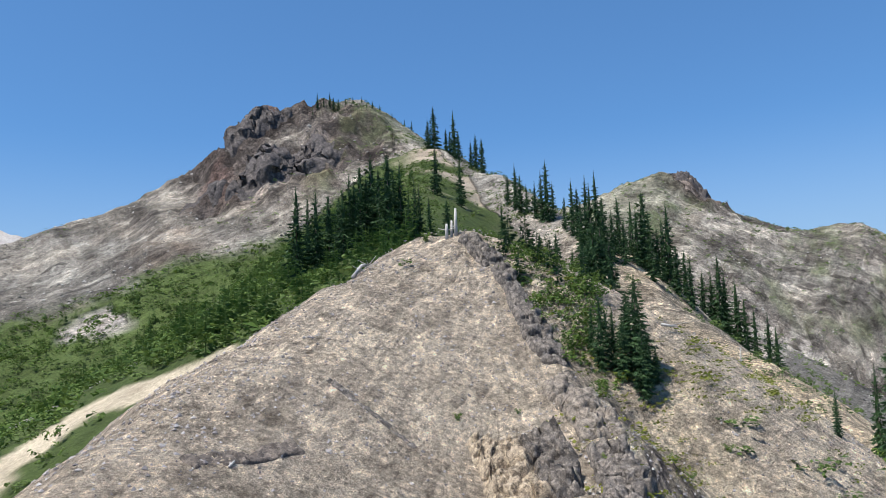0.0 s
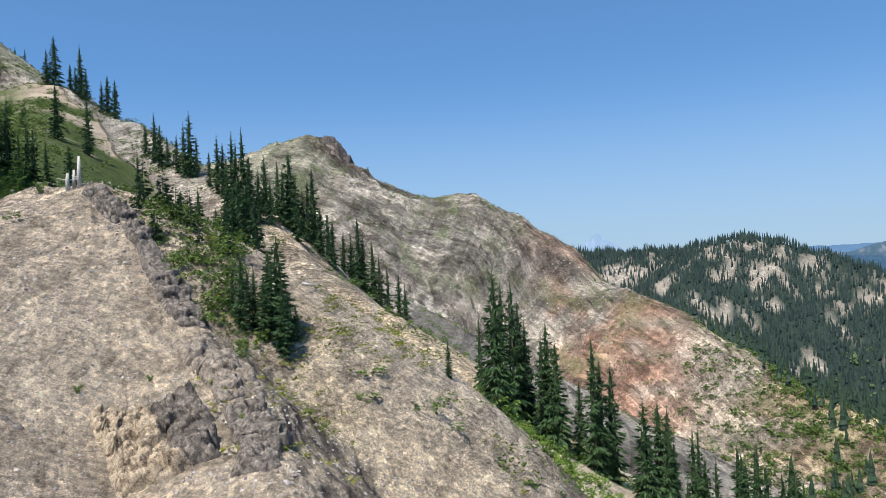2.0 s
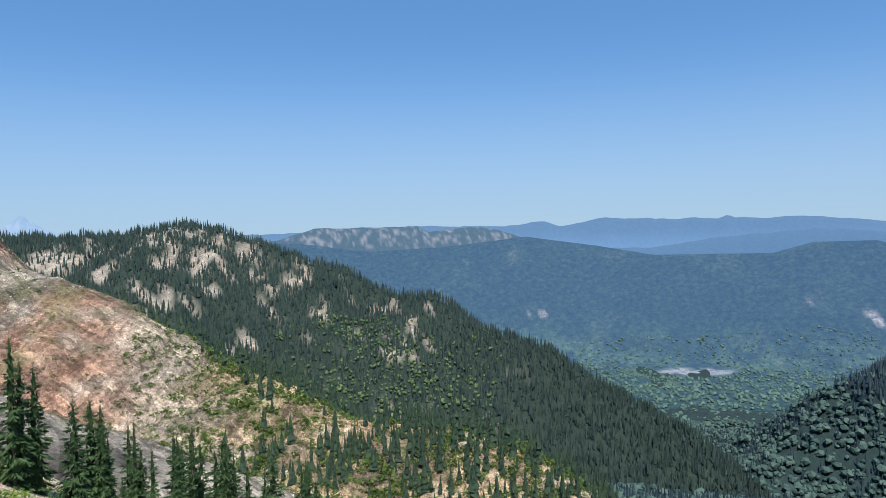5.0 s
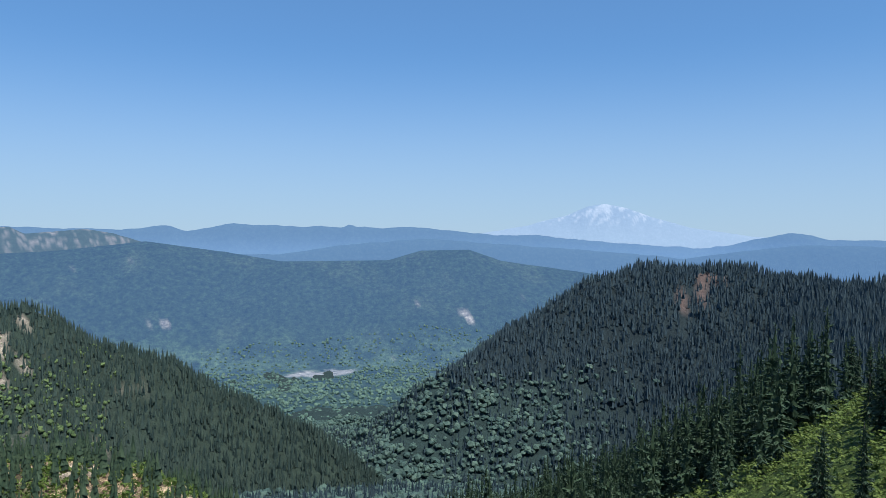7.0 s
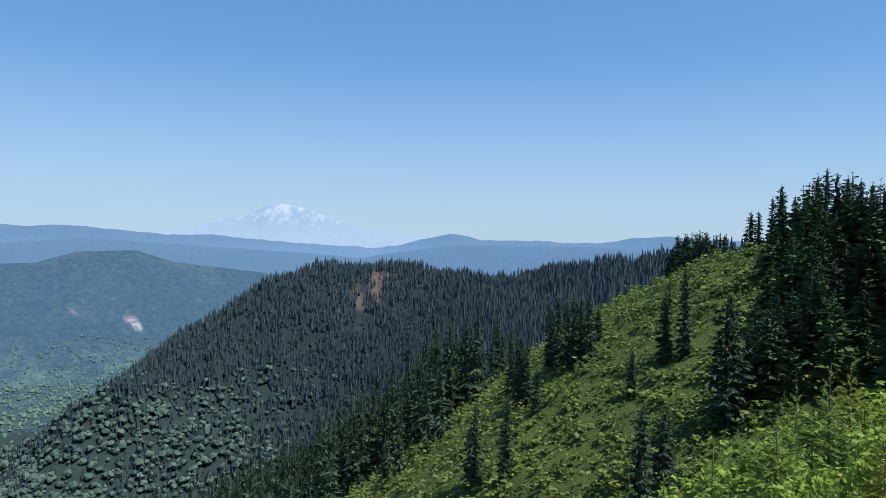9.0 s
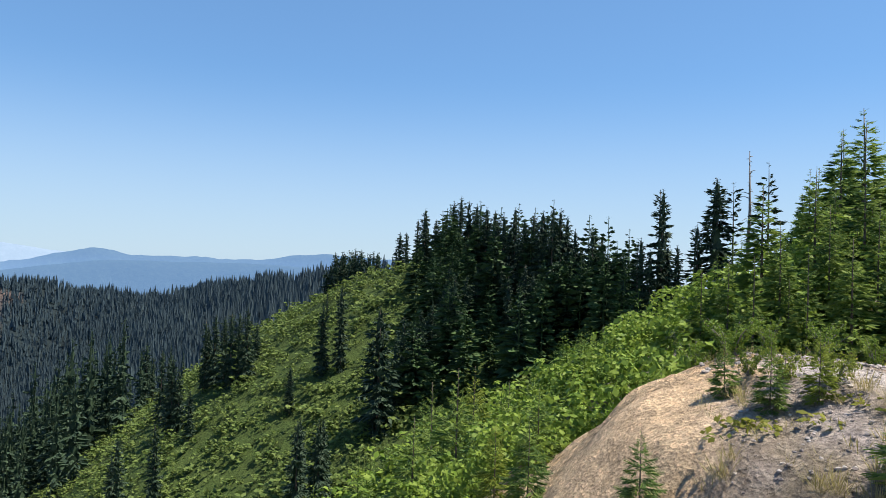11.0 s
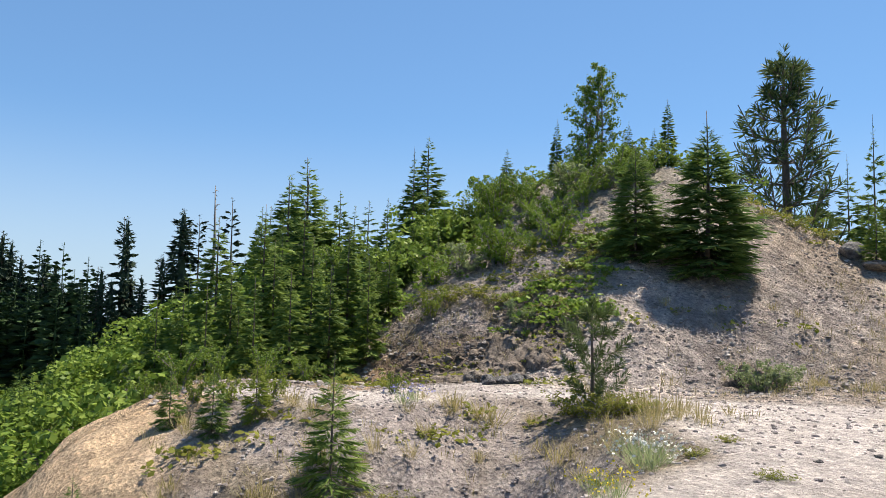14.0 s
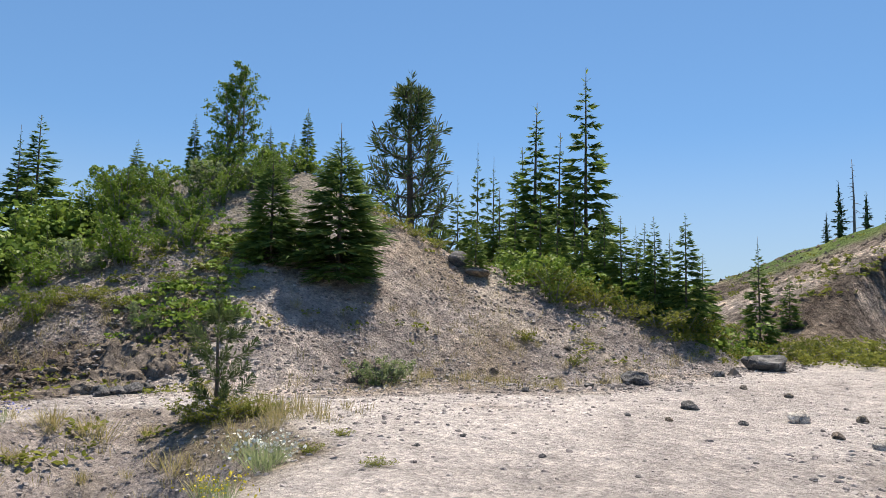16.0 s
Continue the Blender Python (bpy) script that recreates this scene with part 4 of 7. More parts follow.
YELLOW_FLOWER = leaf_material("yellow_flowers", [(0.5, 0.4, 0.04), (0.7, 0.58, 0.06)], 0.7)
BLUE_FLOWER = leaf_material("blue_flowers", [(0.22, 0.22, 0.5), (0.33, 0.33, 0.65)], 0.7)


class Shape:
    """Vertices and triangles gathered piece by piece."""

    def __init__(self):
        self.v, self.f = [], []

    def blade(self, a, b, width, up=(0, 0, 1)):
        """A flat diamond from a to b."""
        a, b, up = np.array(a, float), np.array(b, float), np.array(up, float)
        s = np.cross(b - a, up)
        s = s / max(np.linalg.norm(s), 1e-9) * width / 2
        m, n = a + 0.55 * (b - a), len(self.v)
        self.v += [a, m - s, b, m + s]
        self.f += [(n, n + 1, n + 2), (n, n + 2, n + 3)]

    def tube(self, pts, radii, sides=6):
        pts = [np.array(p, float) for p in pts]
        rings = []
        for k, p in enumerate(pts):
            d = pts[min(k + 1, len(pts) - 1)] - pts[max(k - 1, 0)]
            d = d / max(np.linalg.norm(d), 1e-9)
            u = np.cross(d, (0.31, 0.95, 0.05) if abs(d[2]) > 0.5 else (0, 0, 1))
            u = u / np.linalg.norm(u)
            w = np.cross(d, u)
            rings.append(len(self.v))
            for s in range(sides):
                a = 2 * math.pi * s / sides
                self.v.append(p + radii[k] * (u * math.cos(a) + w * math.sin(a)))
        for a, b in zip(rings, rings[1:]):
            for s in range(sides):
                t = (s + 1) % sides
                self.f += [(a + s, a + t, b + t), (a + s, b + t, b + s)]
        n = len(self.v)
        self.v += [pts[0], pts[-1]]
        for s in range(sides):
            t = (s + 1) % sides
            self.f += [(rings[0] + t, rings[0] + s, n), (rings[-1] + s, rings[-1] + t, n + 1)]

    def mesh(self, name, mat, smooth=False):
        return mesh_from(name, np.array(self.v), np.array(self.f), mat, smooth)


def fir(seed, whorls, per, twigs, spread, bare=0.05, droop=0.25, gaps=0.0, needles=None, tip=0.04, fat=0.34, full=0.85, dead=0.0, uneven=0.3, loose=0.4, hang=0.0, lift=0.95):
    """A fir: a tapered trunk and whorls of drooping sprays. dead: share of the height whose lower limbs are bare."""
    rng = np.random.default_rng(seed)
    trunk, crown = Shape(), Shape()
    bend = rng.uniform(-0.012, 0.012, 2)

    def axis(z):
        return np.array((bend[0] * math.sin(3 * z), bend[1] * math.sin(2.3 * z), z))
    trunk.tube([axis(z) for z in (-0.03, 0.02, 0.3, 0.6, 0.85, 1.0)], [0.014, 0.011, 0.009, 0.006, 0.003, 0.001], 6)
    for k in range(whorls):
        t = k / (whorls - 1)
        z = bare + (1 - tip - bare) * t ** 0.92
        reach = spread * ((1 - t) ** full + 0.06) * (0.55 + 0.45 * min(1, t * 6 + 0.3))
        n = max(3, int(per * (1 - 0.35 * t)))
        for b in range(n):
            if rng.uniform() < gaps * (1 - 0.5 * t):
                continue
            a = 2 * math.pi * (b + rng.uniform(-0.35, 0.35)) / n + k * 2.4
            L = reach * rng.uniform(1 - uneven, 1.15)
            rise = -0.25 + lift * t + rng.uniform(-0.12, 0.12)
            d, side = np.array((math.cos(a), math.sin(a), 0)), np.array((-math.sin(a), math.cos(a), 0))
            z0 = z + rng.uniform(-1, 1) * loose / whorls

            def limb(s):
                return axis(z0) * (1, 1, 0) + d * L * s + np.array((0, 0, z0 + L * (rise * s - droop * s * s + 0.10 * s ** 4)))
            if t < dead:
                trunk.blade(limb(0), limb(rng.uniform(0.5, 1.0)), 0.004, side)
                continue
            crown.blade(limb(0.05), limb(1.0), L * fat * 0.55)
            crown.blade(limb(0.15), limb(0.95) - np.array((0, 0, 0.10 * L)), L * fat * 0.6, side)
            for j in range(twigs):
                s = 0.22 + 0.74 * (j + rng.uniform(0, 0.5)) / twigs
                for sgn in (-1, 1):
                    l = L * (0.52 * (1 - s) + 0.12) * rng.uniform(0.75, 1.2)
                    p = limb(s)
                    q = p + l * (d * 0.72 + sgn * side * 0.69) + np.array((0, 0, l * (rng.uniform(-0.55, 0.12) - hang)))
                    crown.blade(p, q, l * fat * rng.uniform(0.7, 1.1), (rng.uniform(-1, 1), rng.uniform(-1, 1), 0.7))
        if hang:
            for b in range(3):
                a = rng.uniform(0, 6.28)
                p = axis(z) + np.array((math.cos(a), math.sin(a), 0)) * reach * 0.22
                crown.blade(p + (0, 0, 0.03), p - np.array((0, 0, 0.05)), reach * 0.5, (math.cos(a), math.sin(a), 0))
    for s in range(5):
        a = 1.26 * s
        z = 1 - tip * rng.uniform(0.2, 1.0)
        crown.blade(axis(z), axis(z) + np.array((0.02 * math.cos(a), 0.02 * math.sin(a), 0.012)), 0.007)
    return [("trunk", trunk.mesh("trunk", BARK, True), ""), ("crown", crown.mesh("crown", needles or NEEDLES), "")]


def snag(seed, limbs):
    """A dead bare trunk with broken limbs."""
    rng = np.random.default_rng(seed)
    trunk, twigs = Shape(), []
    trunk.tube([(0, 0, -0.03), (0.004, 0, 0.3), (-0.004, 0.005, 0.65), (0.004, 0, 1.0)], [0.017, 0.012, 0.008, 0.002], 7)
    for k in range(limbs):
        z, a = 0.2 + 0.78 * (k + rng.uniform()) / limbs, rng.uniform(0, 6.28)
        L = 0.11 * (1.05 - z) * rng.uniform(0.5, 1.2) + 0.015
        e = np.array((math.cos(a) * L, math.sin(a) * L, z + rng.uniform(-0.6, 0.5) * L))
        twigs.append(Shape())
        twigs[-1].tube([(0, 0, z), 0.5 * np.array((0, 0, z)) + 0.5 * e + (0, 0, 0.1 * L), e], [0.0030, 0.0022, 0.0008], 3)
    return [("trunk", trunk.mesh("trunk", GREY_TWIG, True), "grey barkless trunk")] + [("limb", s.mesh("limb", GREY_TWIG), "") for s in twigs]


def pine(seed, whorls, per, spread, tuft, mat, thin=0.10, dense=1.0, twigs=(-1, 1), rise=0.75):
    """A pine: upswept limbs that end in bottle-brush tufts of needles."""
    rng = np.random.default_rng(seed)
    trunk, limbs, crown = Shape(), Shape(), Shape()
    trunk.tube([(0, 0, -0.03), (0.006, 0, 0.35), (-0.004, 0.004, 0.7), (0, 0, 0.97)], [0.024, 0.017, 0.010, 0.003], 8)

    def brush(p, d, L, r, n):
        d = d / np.linalg.norm(d)
        n = int(n * dense)
        for k in range(n):
            s = k / n
            q = p + d * L * s
            v = rng.normal(size=3)
            v -= d * (v @ d)
            v = v / np.linalg.norm(v) + d * 0.9
            crown.blade(q, q + v * r * (1 - 0.3 * s), r * thin, rng.normal(size=3))
    for k in range(whorls):
        t = (k + 0.3) / whorls
        z = 0.10 + 0.84 * t
        reach = spread * (1 - t) ** 0.6 * (0.65 + 0.35 * min(1, 3 * t))
        for b in range(per):
            a = 2 * math.pi * (b + rng.uniform(-0.3, 0.3)) / per + k * 1.9
            L = reach * rng.uniform(0.45, 1.2)
            d = np.array((math.cos(a), math.sin(a), 0))
            p0, p1 = np.array((0, 0, z)), np.array((0, 0, z)) + d * L * 0.6 + (0, 0, L * 0.12)
            p2 = p0 + d * L * 0.95 + np.array((0, 0, L * rise))
            limbs.tube([p0, p1, p2], [0.005, 0.0035, 0.002], 4)
            brush(p1 * 0.6 + p0 * 0.4, p1 - p0, L * 0.4, tuft, 16)
            brush(p1, p2 - p1, max(L * 0.55, tuft), tuft, 26)
            for sgn in twigs:
                side = np.array((-math.sin(a), math.cos(a), 0)) * sgn
                e = p1 + (d * 0.5 + side * 0.6 + np.array((0, 0, 0.5))) * L * 0.4
                limbs.tube([p1, e], [0.004, 0.0025], 3)
                brush(p1 * 0.4 + e * 0.6, e - p1, max(L * 0.3, tuft * 0.9), tuft, 18)
    brush(np.array((0, 0, 0.86)), np.array((0, 0, 1.0)), 0.14, tuft * 0.8, 60)
    return [("trunk", trunk.mesh("trunk", BARK, True), ""), ("branchwork", limbs.mesh("branchwork", BARK), ""), ("crown", crown.mesh("crown", mat), "tufts of long needles")]


def broadleaf(seed, stems, leaves, size, mat, lean=0.35, tall=1.0, low=0.25, tight=0.75):
    """A shrub or slender tree: several curved stems with twigs, and leaves in loose clusters round their ends."""
    rng = np.random.default_rng(seed)
    wood, crown = Shape(), Shape()
    for k in range(stems):
        a = 2 * math.pi * k / stems + rng.uniform(-0.5, 0.5)
        out = lean * rng.uniform(0.35, 1.15)
        top = np.array((math.cos(a) * out, math.sin(a) * out, tall * rng.uniform(0.6, 1.0) * (1 - 0.35 * out)))
        mid = top * (0.45, 0.45, 0.6)
        wood.tube([(0.03 * math.cos(a), 0.03 * math.sin(a), -0.04), mid, top], [0.013, 0.008, 0.003], 4)
        for c in range(max(1, leaves // (stems * 14))):
            s = rng.uniform(low, 1.0)
            base = (mid * (s / 0.55) if s < 0.55 else mid + (top - mid) * (s - 0.55) / 0.45)
            off = tight * rng.normal(size=3) * np.array((0.13, 0.13, 0.09)) * (1.15 - 0.6 * s)
            e = base + off
            wood.blade(base, e, 0.006, (0.3, 0.2, 0.9))
            for _ in range(14):
                out = rng.normal(size=3) + np.array((math.cos(a) * 0.5, math.sin(a) * 0.5, 0.4))
                out = out / np.linalg.norm(out)
                p = e + tight * 0.085 * out * rng.uniform(0.6, 1.1)
                d = np.cross(out + 0.4 * rng.normal(size=3), rng.normal(size=3))
                d = d / np.linalg.norm(d) * size * rng.uniform(0.7, 1.25)
                crown.blade(p - d * 0.5, p + d * 0.5, size * 0.65, out + 0.3 * rng.normal(size=3))
    return [("stem", wood.mesh("stem", GREY_TWIG), "thin grey stem cluster"), ("foliage", crown.mesh("foliage", mat), "")]


def airy_tree(seed, limbs, mat, spread=0.24, size=0.022):
    """A slender young tree: two thin trunks, rising limbs and leaf sprays with sky between them."""
    rng = np.random.default_rng(seed)
    trunk, wood, crown = Shape(), Shape(), Shape()
    for lean in (0.03, -0.05):
        trunk.tube([(lean * 0.3, 0.02 * lean, -0.04), (lean, lean * 0.4, 0.45), (lean * 1.4, -lean * 0.3, 0.97)], [0.013, 0.009, 0.003], 6)
        for k in range(limbs):
            t = (k + rng.uniform()) / limbs
            z, a = 0.16 + 0.80 * t, k * 2.4 + rng.uniform(-0.5, 0.5)
            L = spread * (0.45 + 0.75 * math.sin(math.pi * min(1, 0.18 + 0.82 * t))) * (1 - 0.45 * t) * rng.uniform(0.6, 1.2)
            foot = np.array((lean * (0.4 + 0.9 * z), 0.0, z))
            tip = foot + np.array((math.cos(a) * L, math.sin(a) * L, L * rng.uniform(0.35, 0.9)))
            wood.tube([foot, 0.5 * (foot + tip) + (0, 0, 0.02), tip], [0.0045, 0.003, 0.001], 3)
            for j in range(9):
                e = foot + (tip - foot) * rng.uniform(0.35, 1.08) + rng.normal(size=3) * 0.016
                for _ in range(9):
                    out = rng.normal(size=3) + np.array((0, 0, 0.5))
                    out = out / np.linalg.norm(out)
                    p = e + out * 0.026 * rng.uniform(0.3, 1.2)
                    d = np.cross(out, rng.normal(size=3))
                    d = d / np.linalg.norm(d) * size * rng.uniform(0.6, 1.2)
                    crown.blade(p - d * 0.5, p + d * 0.5, size * 0.7, out)
    return [("trunk", trunk.mesh("trunk", GREY_TWIG, True), "thin grey twin trunks"), ("branchwork", wood.mesh("branchwork", GREY_TWIG), ""), ("foliage", crown.mesh("foliage", mat), "")]


def tuft(seed, blades, reach, mat, flower=None):
    """A clump of grass or herbs."""
    rng = np.random.default_rng(seed)
    g, fl = Shape(), Shape()
    for k in range(blades):
        a, out = rng.uniform(0, 6.28), reach * rng.uniform(0.15, 1.0)
        p = np.array((rng.normal() * 0.12, rng.normal() * 0.12, -0.03))
        q = p + np.array((math.cos(a) * out, math.sin(a) * out, rng.uniform(0.5, 1.0)))
        g.blade(p, q, 0.022, (math.cos(a), math.sin(a), 0.2))
        if flower and rng.uniform() < 0.45:
            for _ in range(3):
                e = q + rng.normal(size=3) * 0.05
                fl.blade(e, e + rng.normal(size=3) * 0.05, 0.08, rng.normal(size=3))
    out = [("grass", g.mesh("grass", mat), "")]
    if flower:
        out.append(("blossom", fl.mesh("blossom", flower), ""))
    return out


def plant(name, parts, label, category, x, y, h, turn, group="", wide=1.0, sink=0.0):
    """Plants one thing of height h: an Empty at its foot with the parts under it."""
    root = new(name)
    root.empty_display_size = 0.2
    z = ground_at(x, y) - sink
    root.matrix_world = pose(x, y, z, 0, 0, turn) @ Matrix.Diagonal((h * wide, h * wide, h, 1))
    for part_name, me, part_label in parts:
        ob = new(part_name, me)
        ob.parent = root
        if part_label:
            tagged(ob, part_label)
    return tagged(root, label, category, group)


pick = random.Random(7)


def grow(name, shapes, label, category, rows, group, wide=(0.85, 1.15), jitter=0.0, least=1.0):
    """Plants a list of (azimuth, distance, elevation of the top)."""
    for az, d, top in rows:
        d = d * (1 + jitter * pick.uniform(-1, 1))
        x, y = plan(az, d)
        h = max(least, EYE + d * math.tan(radians(top)) - ground_at(x, y))
        text = label
        plant(name, pick.choice(shapes), text, category, x, y, h, pick.uniform(0, 360), group, pick.uniform(*wide), 0.01 * h)


SUMMIT_FIRS = [(9.9, 285, 17.9), (8.9, 285, 17.9), (9.4, 285, 17.5), (8.2, 285, 17.4), (7.6, 285, 17.3), (7.0, 285, 17.3), (5.9, 285, 17.0), (5.4, 285, 16.7), (4.8, 285, 16.7), (8.6, 285, 17.5), (2.8, 285, 15.7), (2.2, 285, 15.6), (10.3, 285, 16.5), (9.6, 285, 16.1), (6.3, 285, 16.5), (3.8, 285, 15.9)]
SHOULDER_FIRS = [(0.4, 245, 16.7), (-1.2, 240, 16.3), (-0.6, 240, 14.9), (0.9, 245, 15.8), (-1.6, 235, 14.6), (-0.9, 240, 14.7), (-3.0, 215, 14.3), (-3.5, 212, 14.0), (-2.6, 218, 13.9), (0.4, 155, 13.7), (-1.6, 150, 12.6), (-4.9, 120, 8.9), (-6.1, 165, 11.8), (-6.5, 162, 10.9), (-7.0, 160, 10.1), (-5.5, 170, 10.9)]
SADDLE_FIRS = [(6.6, 88, 12.3), (5.7, 88, 13.0), (4.4, 88, 13.3), (3.3, 88, 12.5), (2.2, 88, 11.1), (7.5, 88, 11.5), (1.8, 88, 10.4), (5.1, 88, 12.0), (3.9, 88, 11.7), (6.1, 88, 11.3), (8.1, 88, 10.6), (2.7, 88, 10.1), (7.1, 88, 10.9), (11.8, 88, 10.6), (10.9, 88, 9.8), (9.2, 88, 10.0), (10.2, 88, 10.2), (1.1, 88, 9.6), (-0.4, 88, 9.3), (8.4, 88, 9.8)]
SPUR_FIRS = [(-7.7, 155, 10.3), (-8.6, 151, 12.0), (-8.2, 153, 11.2), (-9.1, 150, 10.2), (-10.0, 145, 8.9), (-10.6, 141, 10.3), (-11.0, 139, 9.6), (-11.7, 135, 10.5), (-12.4, 132, 10.8), (-12.0, 131, 9.9), (-12.9, 130, 8.8), (-14.1, 133, 8.7), (-16.0, 134, 9.0), (-15.5, 132, 7.7), (-15.1, 160, 8.4), (-16.4, 135, 7.4), (-17.8, 136, 8.0), (-17.4, 133, 6.7), (-17.0, 135, 6.0), (-18.9, 160, 4.1), (-19.3, 133, 3.7), (-20.1, 160, 2.4), (-21.2, 160, 3.8), (-21.7, 160, 2.4), (-22.3, 160, 1.8), (-20.7, 160, 2.3), (-22.9, 160, 0.5), (-23.5, 160, -0.4), (-24.4, 160, -0.9), (-24.9, 160, -1.9)]
SPUR_FIRS_B = [(-13.6, 127, 7.6), (-11.2, 131, 8.9), (-18.3, 133, 4.6), (-14.5, 128, 6.9), (-12.9, 126, 7.7), (-16.5, 125, 5.8)]
FLANK_FIRS = [(-12.1, 41, 1.0), (-13.1, 41, 0.0), (-14.9, 40, 2.4), (-14.2, 41, 1.2), (-15.6, 39.9, -2.3), (-16.2, 40, -3.6), (-11.5, 42, 0.1), (-12.6, 41, -0.2), (-13.8, 41, -0.9), (-15.2, 40, -1.6)]
RIM_FIRS = [(-7.8, 78, 6.3), (-9.1, 78, 6.2), (-9.7, 78, 4.0), (-8.4, 78, 5.0), (-11.1, 78, 5.3), (-12.0, 78, 7.1), (-12.6, 78, 6.3), (-10.4, 78, 4.7), (-13.2, 78, 5.4), (-11.7, 78, 5.9)]
EAST_FIRS = [(-32.0, 51, -0.9), (-32.6, 75, -1.9), (-33.4, 75, -1.8), (-33.9, 75, -3.3), (-30.8, 75, -4.5), (-36.1, 75, -5.1), (-35.7, 75, -6.1), (-36.8, 75, -6.6), (-39.7, 75, -6.4), (-41.1, 75, -8.7), (-38.6, 75, -9.9), (-40.2, 75, -8.2), (-43.4, 75, -11.4), (-45.6, 75, -14.5), (-48.6, 75, -15.5), (-47.4, 75, -13.4), (-51.5, 75, -14.2), (-50.4, 75, -14.8), (-45.2, 75, -12.3), (-54.0, 75, -15.8), (-34.4, 75, -5.1), (-46.5, 75, -17.2), (-28.2, 49, -6.5), (-53.2, 75, -18.6), (-60.1, 75, -17.9)]
EAST_LOW_FIRS = [(-45.3, 80, -14.1), (-47.8, 80, -15.5), (-51.4, 80, -14.4), (-50.1, 80, -14.5), (-53.7, 80, -15.2), (-54.5, 80, -16.5), (-57.4, 80, -17.1), (-59.7, 80, -17.9), (-44.4, 80, -11.5), (-45.2, 80, -11.9), (-47.0, 80, -13.5), (-55.5, 80, -17.4), (-52.0, 80, -15.7), (-60.8, 80, -19.2), (-56.8, 80, -17.9), (-50.6, 80, -15.6), (-53.1, 80, -16.1)]
MEADOW_FIRS = [(-135.7, 122, -5.3), (-136.4, 119, -4.9), (-137.1, 116, -5.0), (-137.6, 114, -4.6), (-138.2, 113, -4.7), (-138.8, 112, -4.3), (-139.5, 119, -5.5), (-144.6, 101, -3.9), (-146.1, 100, -2.5), (-133.4, 111, -8.0), (-133.9, 111, -9.0), (-134.7, 104, -10.5), (-132.6, 121, -7.5), (-133.1, 115, -8.4), (-131.5, 190, -7.0), (-132.0, 182, -8.0), (-129.3, 190, -9.2), (-129.8, 92, -13.7), (-129.4, 94, -14.9), (-132.3, 89, -12.9), (-143.1, 77, -12.8), (-144.9, 75, -12.8), (-142.1, 96, -9.1), (-122.5, 118, -16.3), (-135.9, 123, -5.9)]
MEADOW_TOP_FIRS = [(-144.7, 170, -1.2), (-145.1, 170, -0.6), (-145.5, 170, 0.1), (-146.0, 170, 0.3), (-146.5, 170, 0.4), (-147.0, 170, 0.6), (-147.5, 170, 0.5), (-148.0, 170, 0.2), (-148.5, 170, 0.4), (-148.9, 170, 0.3), (-145.8, 170, -0.2), (-147.2, 170, 0.2)]
GROVE_FIRS = [(-149.2, 84, -4.0), (-151.2, 88, -4.9), (-151.9, 90, -5.6), (-152.5, 92, -4.2), (-155.2, 88, -1.3), (-154.3, 95, -2.8), (-156.1, 96, -2.3), (-157.0, 98, -2.7), (-152.0, 128, 3.1), (-152.6, 128, 4.0), (-153.5, 126, 2.9), (-154.9, 124, 4.7), (-155.5, 122, 5.1), (-156.1, 118, 4.7), (-156.8, 116, 4.5), (-157.6, 112, 4.3), (-158.3, 110, 4.0), (-159.0, 108, 3.8), (-159.9, 104, 4.3), (-160.7, 102, 3.4), (-161.4, 100, 3.9), (-162.2, 98, 4.1), (-162.9, 96, 4.3), (-163.5, 96, 4.3), (-164.1, 95, 3.7), (-164.7, 95, 2.7), (-159.5, 90, -1.3), (-160.4, 90, -1.7), (-161.5, 90, -2.1), (-150.6, 135, 1.7)]
GROVE_FIRS_B = [(-151.1, 135, 1.5)]
GROVE_EDGE_FIRS = [(-165.3, 94, 1.1), (-166.1, 92, 2.7), (-166.8, 90, 2.3), (-167.3, 90, 0.7), (-167.9, 90, 0.4), (-168.5, 88, -0.1), (-164.5, 88, -1.5), (-163.5, 88, -2.5), (-162.5, 88, -1.2), (-160.8, 92, -0.3), (-158.9, 96, -1.3), (-158.2, 100, 0.0), (-154.7, 100, -3.7), (-153.4, 92, -4.9), (-150.5, 86, -6.6), (-169.8, 86, 2.1), (-171.8, 86, 1.2), (-172.5, 85, -0.4), (-173.9, 85, 3.2), (-175.3, 84, 6.7), (-171.4, 86, 5.9), (-170.5, 86, -0.9)]
LONE_FIRS = [(-142.9, 70, -13.0), (-144.6, 72, -12.9), (-144.9, 118, -3.1), (-146.0, 118, -2.7), (-142.2, 95, -8.8), (-145.4, 150, 0.2), (-146.1, 150, 0.3), (-146.8, 150, 0.4), (-147.5, 150, 0.4), (-148.2, 148, 0.3), (-148.8, 148, 0.3), (-146.8, 150, -0.3)]
TALL_SPARSE = [(-171.1, 88, 5.9), (-169.6, 88, 2.1), (-173.8, 86, 3.1), (-176.4, 86, 6.4), (-178.7, 84, 7.9), (-175.2, 86, 6.8)]
BARE_SNAG = [(-177.5, 86, 8.6)]
